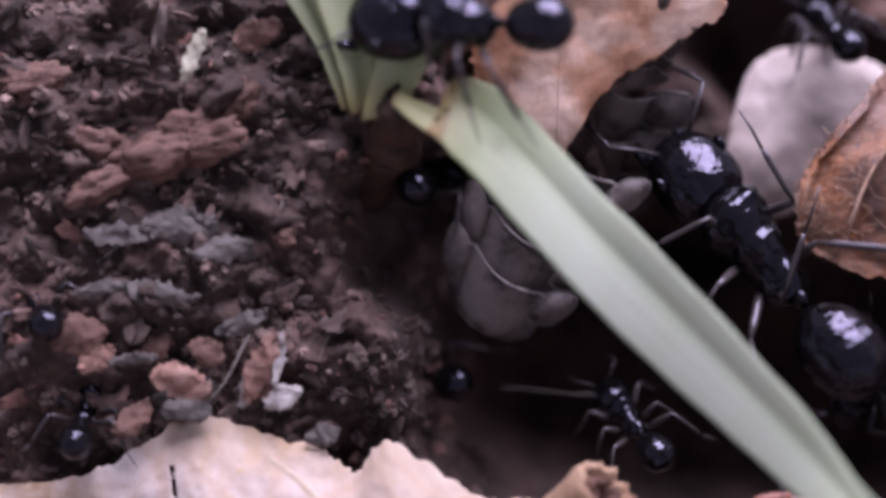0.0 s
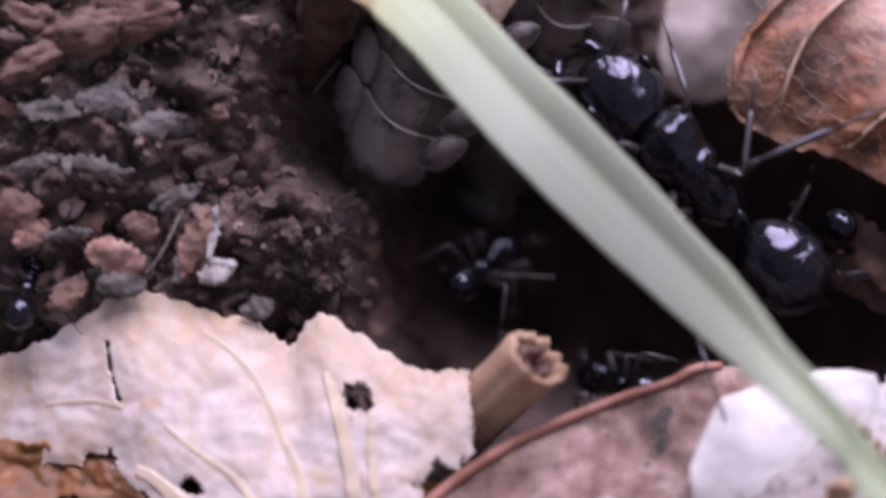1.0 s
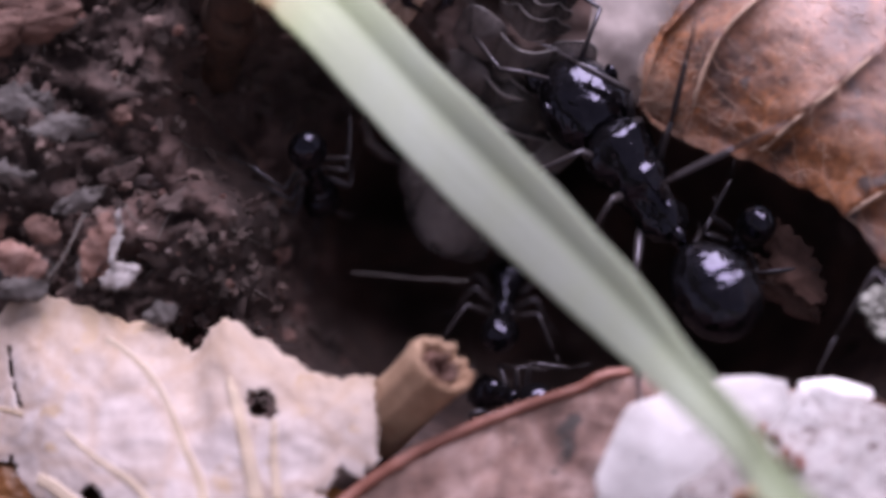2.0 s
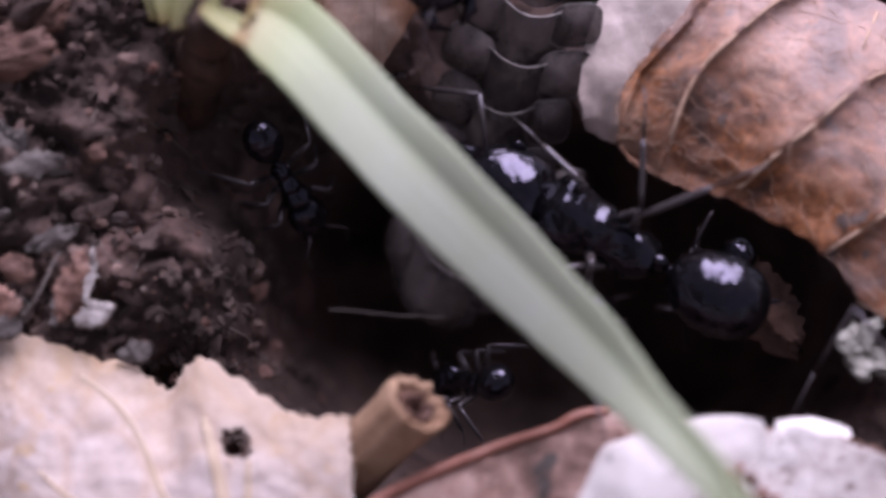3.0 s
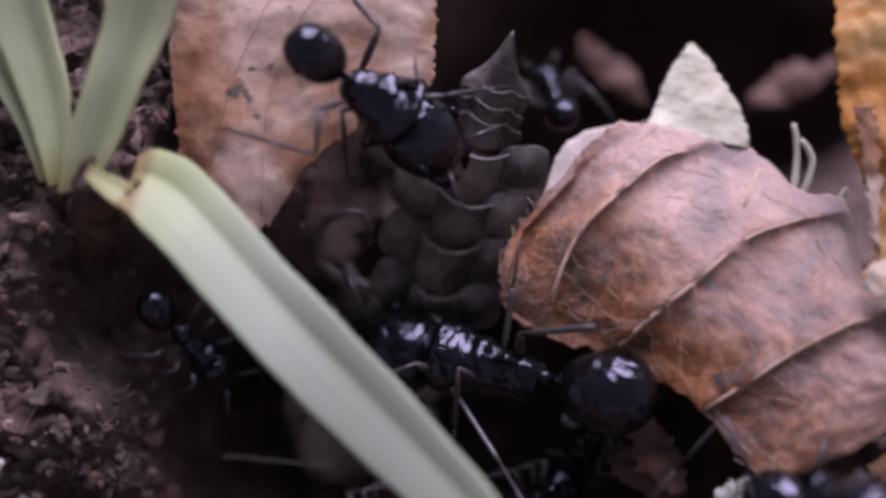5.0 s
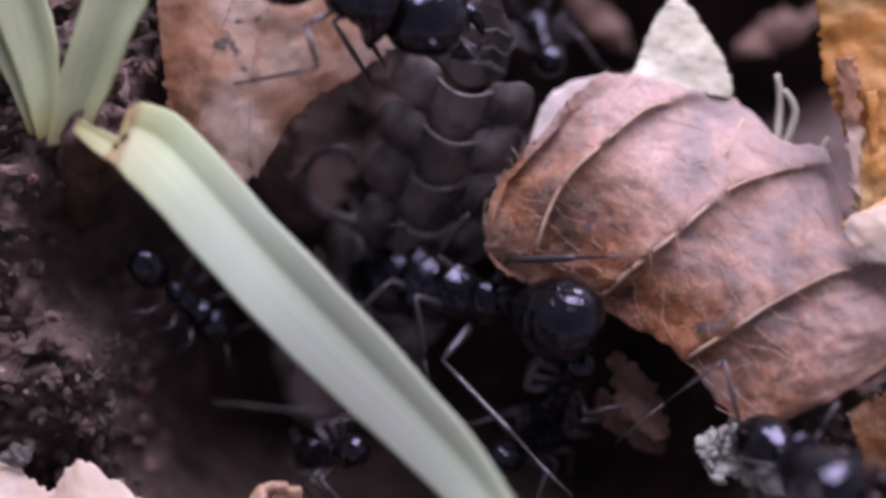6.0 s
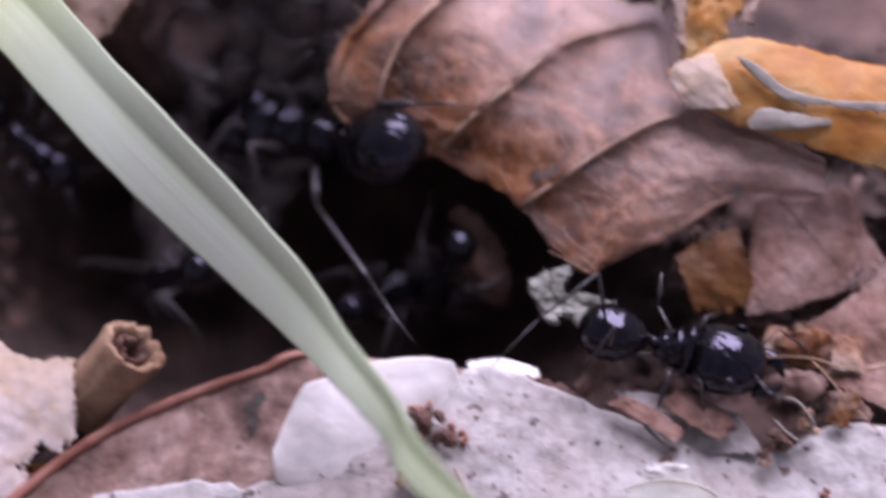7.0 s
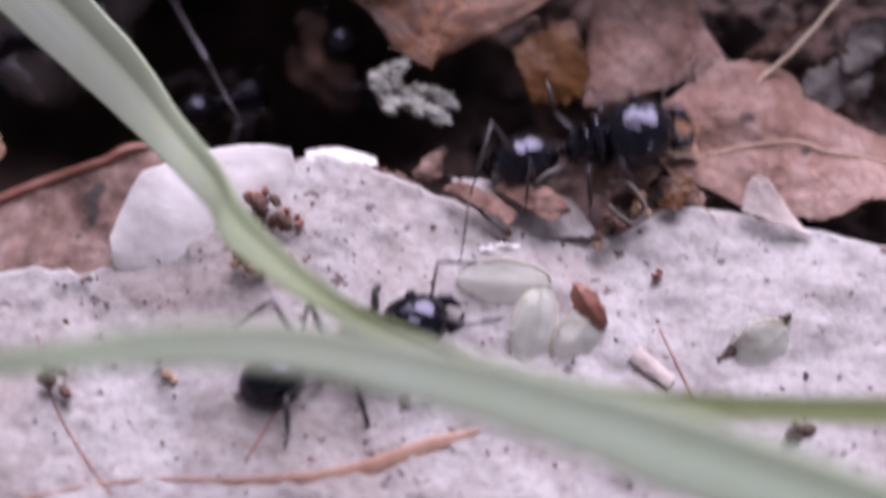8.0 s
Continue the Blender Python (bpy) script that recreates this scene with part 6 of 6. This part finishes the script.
# where the large ant's feet stand, in the plan
BIG_FEET = {
    (-1, 2): [(0.0, (11.82, 8.4, 1.2)), (1.0, (11.82, 9.02, 1.2)), (2.0, (11.49, 8.59, 1.2)), (3.5, (11.53, 8.57, 1.2)), (4.5, (11.86, 8.23, 1.2)), (6.0, (11.51, 9.1, 1.4)), (8.0, (11.45, 9.06, 1.4))],
    (-1, 1): [(0.0, (7.3, 10.8, 0.0)), (1.0, (7.51, 10.66, 0.0)), (1.5, (8.52, 11.6, 1.2)), (2.0, (8.43, 12.65, 1.5)), (2.2, (8.43, 12.65, 1.5)), (3.5, (7.4, 9.2, -0.5)), (4.5, (6.96, 11.45, 0.0)), (6.0, (7.01, 11.75, 0.0)), (8.0, (7.2, 12.14, 0.0))],
    (-1, 0): [(0.0, (4.6, 13.5, -1.0)), (1.0, (4.2, 12.5, -1.0)), (2.0, (3.0, 11.5, -1.0)), (3.5, (3.21, 9.43, -1.0)), (4.0, (3.03, 10.15, -1.0)), (4.5, (4.11, 8.69, -1.0)), (6.0, (3.19, 10.13, -1.0)), (8.0, (3.1, 11.0, -1.0))],
    (1, 2): [(0.0, (6.0, -1.0, 2.6)), (1.0, (6.03, -1.68, 3.0)), (2.2, (6.38, -3.2, 3.2)), (3.5, (6.48, -0.17, 2.4)), (4.0, (8.04, 1.12, 1.5)), (4.5, (7.97, 2.0, 1.2)), (6.0, (9.59, 0.78, 1.5)), (6.5, (9.87, 0.5, 1.5)), (8.0, (9.6, 0.45, 1.5))],
    (1, 1): [(0.0, (2.0, 4.0, -2.0)), (2.0, (4.0, 3.0, -2.4)), (3.5, (5.5, 3.0, -3.0)), (8.0, (4.0, 4.0, -3.0))],
    (1, 0): [(0.0, (0.5, 8.0, -2.0)), (2.0, (1.6, 6.3, -2.5)), (3.5, (0.3, 5.0, -3.0)), (8.0, (0.5, 6.0, -3.0))]}
BIG_KNEES = {(1, 2): (0.6, 1.0, 0.7), (-1, 1): (-0.4, -0.3, 1), (-1, 0): (0.6, -0.5, 1)}
TOP_KEYS = [
        (0.0, (-7.61, 16.24, 5.0), (-2.67, 16.03, 3.5)), (0.5, (-6.67, 16.59, 5.0), (-2.17, 16.24, 3.5)), (1.2, (-3.96, 18.07, 3.5), (-1.32, 21.85, 3.5)), (2.2, (-0.56, 14.14, 2.4), (-1.31, 19.04, 2.4)),
        (3.3, (0.49, 15.46, 2.0), (-2.13, 19.7, 2.4)), (3.5, (0.94, 15.04, 2.0), (-1.69, 19.02, 2.4)), (4.0, (1.61, 14.91, 1.8), (-0.86, 19.1, 2.4)), (4.5, (2.67, 14.28, 1.6), (-0.3, 17.95, 2.2)),
        (4.7, (3.17, 14.57, 1.4), (0.1, 17.88, 2.0)), (5.8, (4.87, 16.63, 0.8), (-0.27, 17.79, 2.0)), (6.0, (4.62, 17.38, 0.6), (-0.42, 18.7, 2.0)), (6.5, (4.99, 17.92, 0.4), (-0.16, 19.34, 1.8)), (8.0, (8.92, 20.09, 0.4), (4.14, 21.34, 1.8))]
TOP_STANCE = stance_of(TOP_KEYS, 5.2, (0, 0.35, 1), 4.5, {
    (-1, 2): [(-0.69, 16.09, 2.6), (-1.25, 14.6, 2.6), (-4.03, 16.44, 1.2)],
    (-1, 1): [(0.08, 15.9, 1.6), (-0.26, 13.73, -0.6)],
    (-1, 0): [(0.78, 15.42, 1.6), (0.47, 13.93, -0.6)],
    (1, 0): [(3.25, 15.77, 2.2), (4.59, 14.65, 1.4), (6.17, 15.29, -0.6)],
    (1, 1): [(2.1, 16.6, 2.4), (4.01, 16.0, 1.8), (3.19, 17.22, -0.6)],
})
TOP_JOINTS = {}
top_ant, top_legs = make_ant("glossy black ant climbing over the grass tuft and tan leaf", 5.2, 1.42, 1.0, 2, TOP_STANCE, 1.9, {(1, 0): (2.0, 3.0), (1, 1): (2.0, 3.0)}, TOP_JOINTS)
SIDE_KEYS = [
        (0.0, (18.89, 1.62, 1.8), (16.62, 1.23, 1.8)), (3.3, (18.89, 1.62, 1.8), (16.62, 1.23, 1.8)), (4.0, (18.32, 1.62, 1.8), (16.43, 1.04, 1.8)), (4.7, (18.15, 2.29, 1.8), (15.85, 2.1, 1.8)),
        (5.8, (17.67, 2.21, 2.0), (16.56, 3.1, 2.0)), (6.0, (17.63, 1.75, 2.0), (16.33, 2.6, 2.0)), (6.5, (18.78, 1.42, 2.0), (16.03, 1.7, 2.0)), (7.0, (20.97, -0.19, 2.2), (16.92, 0.83, 2.2)),
        (7.5, (22.22, -1.3, 2.3), (18.24, -0.34, 2.3)), (7.8, (23.27, -1.61, 2.3), (18.88, -1.38, 2.3)), (8.0, (24.2, 0.35, 2.3), (19.18, -0.78, 2.3))]
SIDE_STANCE = stance_of(SIDE_KEYS, 4.2, (0, 0.6, 1), 6.5, {
    (1, 2): [(15.24, 2.01, 2.4), (13.91, 4.08, 2.8), (12.39, 1.97, 2.0), (11.22, 0.03, 1.6)],
    (-1, 2): [(15.42, 1.04, 2.6), (14.86, 2.27, 3.2), (14.87, 0.2, 2.2)],
    (1, 1): [(17.59, 2.82, 2.6), (17.78, 4.0, 2.4)]}, 1)
FRONT_KEYS = [
        (0.0, (1.69, -15.58, 7.5), (-3.97, -17.37, 7.8)), (6.0, (1.69, -15.58, 7.5), (-3.97, -17.37, 7.8)), (7.0, (5.05, -11.16, 6.6), (-0.31, -13.37, 7.0)), (7.5, (7.88, -8.3, 5.6), (2.44, -10.27, 6.0)),
        (7.6, (9.71, -6.69, 5.4), (4.15, -8.76, 5.8)), (7.7, (11.74, -6.74, 5.2), (6.06, -8.81, 5.6)), (7.9, (15.51, -6.54, 4.8), (9.59, -8.92, 5.2)), (8.0, (16.27, -6.22, 4.8), (10.16, -8.55, 5.2))]
FRONT_STANCE = stance_of(FRONT_KEYS, 5.4, (0, 0.7, 1), 8.0, {
    (1, 2): [(11.59, -6.87, 5.6), (10.77, -5.52, 6.3), (9.36, -6.47, 5.4)],
    (1, 1): [(12.66, -7.01, 5.6), (12.03, -5.52, 6.3), (11.73, -6.92, 5.4)],
    (-1, 2): [(11.23, -8.81, 6.2), (11.26, -10.19, 6.0), (10.89, -11.76, 5.8)]})
side_ant, side_legs = make_ant("glossy black ant foraging at the mauve leaf's edge", 4.2, 1.3, 1.05, 3, SIDE_STANCE, 1.6)
front_ant, front_legs = make_ant("glossy black ant walking over the mauve leaf", 5.4, 1.05, 0.98, 4, FRONT_STANCE, 1.3)
bank_ant, _ = make_ant("small black ant leaving over the soil bank", 3.4, 0.6, 0.65, 5)
still_ant, _ = make_ant("small black ant resting beside the pale leaf", 3.0, 0.5, 0.62, 6)
deep_ant, _ = make_ant("black ant working at the woodlouse in the hollow", 3.6, 0.7, 0.72, 7)
hid_ant, _ = make_ant("black ant half hidden deep in the hollow", 3.6, 0.7, 0.72, 8)
stub_ant, _ = make_ant("black ant crouching behind the twig stub", 3.4, 0.65, 0.7, 9)
low_ant, _ = make_ant("black ant in the shade under the brown leaf", 3.6, 0.7, 0.72, 10)
back_ant, _ = make_ant("black ant in the shade behind the woodlouse", 3.4, 0.65, 0.7, 11)
louse = make_louse("dull grey translucent woodlouse lying among the ants", 4, 1.9, 4.9, True, (-1,), 1)
louse_two = make_louse("dark grey woodlouse dragged by ants under the blade", 4, 1.6, 6.0, False, (), 2)


def louse_rows(keys, up):
    rows = []
    for t, a, b in keys:
        a, b = Vector(a), Vector(b)
        x = (a - b).normalized()
        y = Vector(up).cross(x).normalized()
        m = Matrix((x, y, x.cross(y))).transposed().to_4x4()
        m.translation = b * MM
        rows.append((t, TILT @ m))
    return rows


TOP_FEET = {(1, 0): [(0.0, (-6.1, 13.34, 3.0)), (0.5, (-5.87, 13.45, 3.0))], (1, 1): [(0.0, (-4.62, 12.02, 3.4)), (0.5, (-4.63, 12.0, 3.4))]}


def between(keys, t):
    """A place among timed places, straight from one to the next."""
    for (t0, a), (t1, b) in zip(keys, keys[1:]):
        if t <= t1:
            return Vector(a).lerp(Vector(b), max(0.0, (t - t0) / (t1 - t0)))
    return Vector(keys[-1][1])


def motions():
    up = (0, 0.35, 1)
    walk(big_ant, ant_rows(BIG_KEYS, BIG_SPAN, up))
    walk(top_ant, ant_rows(TOP_KEYS, 5.2, up))
    walk(side_ant, ant_rows(SIDE_KEYS, 4.2, (0, 0.6, 1), 1))
    walk(front_ant, ant_rows(FRONT_KEYS, 5.4, (0, 0.7, 1)))
    walk(bank_ant, ant_rows([
        (0.0, (-21.02, 7.66, 0.6), (-19.68, 5.9, 0.4)), (0.5, (-21.54, 7.59, 0.6), (-19.81, 6.22, 0.4)), (1.0, (-22.07, 8.02, 0.6), (-20.15, 6.25, 0.4)), (8.0, (-24.04, 9.98, 0.6), (-22.12, 8.22, 0.4))], 3.4, up))
    walk(still_ant, ant_rows([
        (0.0, (-18.32, 3.53, 0.2), (-18.59, 1.77, 0.3)), (0.5, (-18.07, 3.64, 0.2), (-18.24, 1.87, 0.3)), (1.0, (-18.11, 3.79, 0.2), (-18.29, 1.91, 0.3)), (1.5, (-18.23, 3.81, 0.2), (-18.39, 2.05, 0.3)), (8.0, (-18.42, 3.81, 0.2), (-18.59, 2.05, 0.3))], 3.0, up))
    walk(deep_ant, ant_rows([
        (0.0, (-5.75, 11.3, -2.4), (-6.77, 10.79, -2.4)), (0.5, (-6.65, 11.22, -2.4), (-8.09, 11.52, -2.4)), (1.0, (-7.07, 11.48, -2.4), (-8.51, 11.88, -2.4)), (1.5, (-7.9, 9.08, -2.5), (-5.87, 10.81, -2.4)),
        (2.0, (-4.83, 6.08, -3.0), (-5.11, 7.69, -2.5)), (2.2, (-4.49, 5.72, -3.0), (-5.06, 7.74, -2.5)), (3.3, (-4.51, 7.08, -2.7), (-6.0, 9.68, -2.5)), (3.5, (-4.55, 6.99, -2.7), (-6.04, 9.48, -2.5)),
        (4.0, (-4.56, 6.69, -2.7), (-6.27, 9.0, -2.5)), (4.7, (-4.02, 6.69, -2.7), (-5.94, 8.93, -2.5)), (5.8, (-3.42, 6.32, -2.7), (-5.57, 8.5, -2.5)), (6.5, (-3.72, 6.59, -2.7), (-6.12, 8.82, -2.5)), (8.0, (-4.34, 7.47, -2.7), (-6.65, 9.64, -2.5))], 3.6, up))
    walk(hid_ant, ant_rows([
        (0.0, (-7.56, 4.22, -4.0), (-5.5, 3.61, -4.0)), (0.5, (-3.37, 3.3, -4.2), (-5.33, 2.69, -4.2)), (1.0, (-1.11, 4.11, -4.4), (-2.76, 2.87, -4.4)), (1.5, (-0.35, 3.75, -4.4), (-0.34, 2.11, -4.4)),
        (2.0, (2.2, 3.2, -4.2), (1.8, 1.2, -4.2)), (2.2, (2.6, 3.09, -4.4), (2.2, 0.88, -4.4)), (3.3, (7.7, 3.3, -3.4), (6.1, 2.7, -3.4)), (3.5, (8.15, 2.51, -2.4), (6.15, 2.31, -2.4)), (4.7, (9.23, 2.25, -2.6), (7.4, 1.63, -2.6)), (8.0, (9.23, 2.25, -2.6), (7.4, 1.63, -2.6))], 3.6, up))
    walk(stub_ant, ant_rows([
        (0.0, (0.35, 3.13, -1.6), (1.78, 1.32, -1.6)), (1.0, (2.1, -0.75, -1.6), (3.52, -0.95, -1.6)), (1.5, (1.66, -0.77, -1.6), (3.26, -0.96, -1.6)), (2.2, (1.18, -1.18, -1.6), (2.78, -1.18, -1.6)),
        (3.3, (0.71, 1.13, -1.8), (2.3, 1.33, -1.8)), (4.0, (1.29, 0.86, -1.8), (2.88, 1.17, -1.8)), (6.0, (0.08, 1.45, -1.8), (1.73, 1.91, -1.8)), (8.0, (-0.29, 4.09, -1.8), (1.44, 4.5, -1.8))], 3.4, up))
    walk(low_ant, ant_rows([
        (0.0, (9.33, 2.6, -3.0), (10.57, 4.55, -2.2)), (4.7, (9.97, 3.66, -3.0), (11.0, 5.4, -2.2)), (5.8, (9.03, 3.13, -2.7), (10.01, 5.06, -2.0)), (6.5, (9.32, 2.52, -2.7), (10.35, 4.35, -2.0)), (7.0, (10.48, 1.9, -2.7), (11.39, 3.85, -2.0)), (8.0, (11.9, 2.31, -2.7), (12.82, 3.98, -2.0))], 3.6, up))
    walk(back_ant, ant_rows([(0.0, (8.47, 17.74, -5.0), (9.21, 16.27, -5.0)), (4.5, (8.47, 17.74, -5.0), (9.0, 16.26, -5.0)), (8.0, (9.21, 18.8, -5.0), (9.42, 17.11, -5.0))], 3.4, up))
    walk(louse, louse_rows([
        (0.0, (-0.72, 10.76, -6.2), (2.27, 18.21, -1.2)), (0.5, (-1.38, 9.84, -6.2), (1.64, 17.3, -1.2)), (1.0, (-0.57, 9.15, -6.2), (2.34, 16.41, -1.2)), (2.0, (1.44, 7.85, -6.6), (4.03, 15.63, -1.6)),
        (3.5, (2.35, 9.66, -5.2), (4.95, 19.28, -1.4)), (4.0, (2.82, 9.77, -5.2), (5.51, 19.1, -1.4)), (4.5, (4.31, 9.49, -5.2), (7.07, 18.81, -1.4)), (6.0, (4.29, 10.13, -5.2), (7.06, 19.39, -1.4)), (6.5, (4.48, 10.24, -5.2), (7.19, 19.66, -1.4)), (8.0, (4.48, 10.24, -5.2), (7.19, 19.66, -1.4))], (0.1, 0.2, 1)))
    walk(louse_two, louse_rows([
        (0.0, (-4.89, 5.2, -3.6), (-1.61, 10.83, -2.4)), (0.5, (-6.07, 6.61, -3.6), (-2.73, 12.22, -2.4)), (1.0, (-6.54, 6.42, -3.6), (-3.19, 12.0, -2.4)), (1.5, (-4.42, 4.75, -3.6), (-1.12, 10.28, -2.4)),
        (2.0, (-0.98, 3.63, -6.4), (2.32, 9.41, -5.2)), (2.2, (-0.65, 3.67, -6.6), (2.66, 9.45, -5.4)), (3.5, (-0.49, 2.13, -7.6), (2.61, 7.72, -6.4)), (8.0, (-0.49, 2.13, -7.6), (2.61, 7.72, -6.4))], (0, 0.2, 1)))
    rest = pink.matrix_world.copy()
    walk(pink, [(t, Matrix.Translation(TILT @ (Vector(p) * MM)) @ rest) for t, p in (
        (0.0, (0.7, 0.3, -4.0)), (1.0, (0.6, 0.3, -4.0)), (2.2, (1.0, 0.1, -2.2)), (3.5, (1.6, -0.2, -0.5)), (4.0, (2.4, -0.2, -0.6)), (4.5, (3.8, -0.4, -1.0)), (8.0, (3.8, -0.4, -1.0)))])
    for k, leg in enumerate(top_legs):
        walk(leg, gait(leg, k * 2.1, 12, 2.6, 4.3, 1.6))
    poses = dict(ant_rows(TOP_KEYS, 5.2, up))
    for k, (femur, shin, hip, upper, lower) in TOP_JOINTS.items():
        marks = [(t, ((poses[t].inverted() @ TILT) @ (Vector(p) * MM)) / MM) for t, p in TOP_FEET[k]]
        rest_foot = TOP_STANCE[k][-1]
        marks += [(1.4, rest_foot), (2.6, rest_foot), (2.9, rest_foot + Vector((0.5, 0, 0.3))), (3.2, rest_foot), (3.5, rest_foot + Vector((-0.4, 0.1, 0.2))), (3.8, rest_foot + Vector((0.4, 0, 0.2))), (4.2, rest_foot), (8.0, rest_foot)]
        high, low = [], []
        for (t0, f0), (t1, f1) in zip(marks, marks[1:] + [(8.1, rest_foot)]):
            for q in range(4 if t1 < 2 else 1):
                t = t0 + (t1 - t0) * q / 4
                a, b = bend(hip, f0.lerp(f1, q / 4), upper, lower)
                high.append((round(t, 3), a))
                low.append((round(t, 3), b))
        walk(femur, high)
        walk(shin, low)
    for k, leg in enumerate(front_legs):
        walk(leg, gait(leg, k * 2.1, 14, 6.2, 7.8, 2.2))
    for k, leg in enumerate(side_legs):
        walk(leg, gait(leg, k * 2.1, 8, 5.6, 8.0, 1.5))
    for k, (femur, shin, hip, upper, lower) in BIG_JOINTS.items():
        high, low = [], []
        for t, m in ant_rows(BIG_KEYS, BIG_SPAN, up):
            a, b = bend(hip, ((m.inverted() @ TILT) @ (between(BIG_FEET[k], t) * MM)) / MM, upper, lower, BIG_KNEES.get(k, (0, 0, 1)))
            high.append((t, a))
            low.append((t, b))
        walk(femur, high)
        walk(shin, low)



motions()
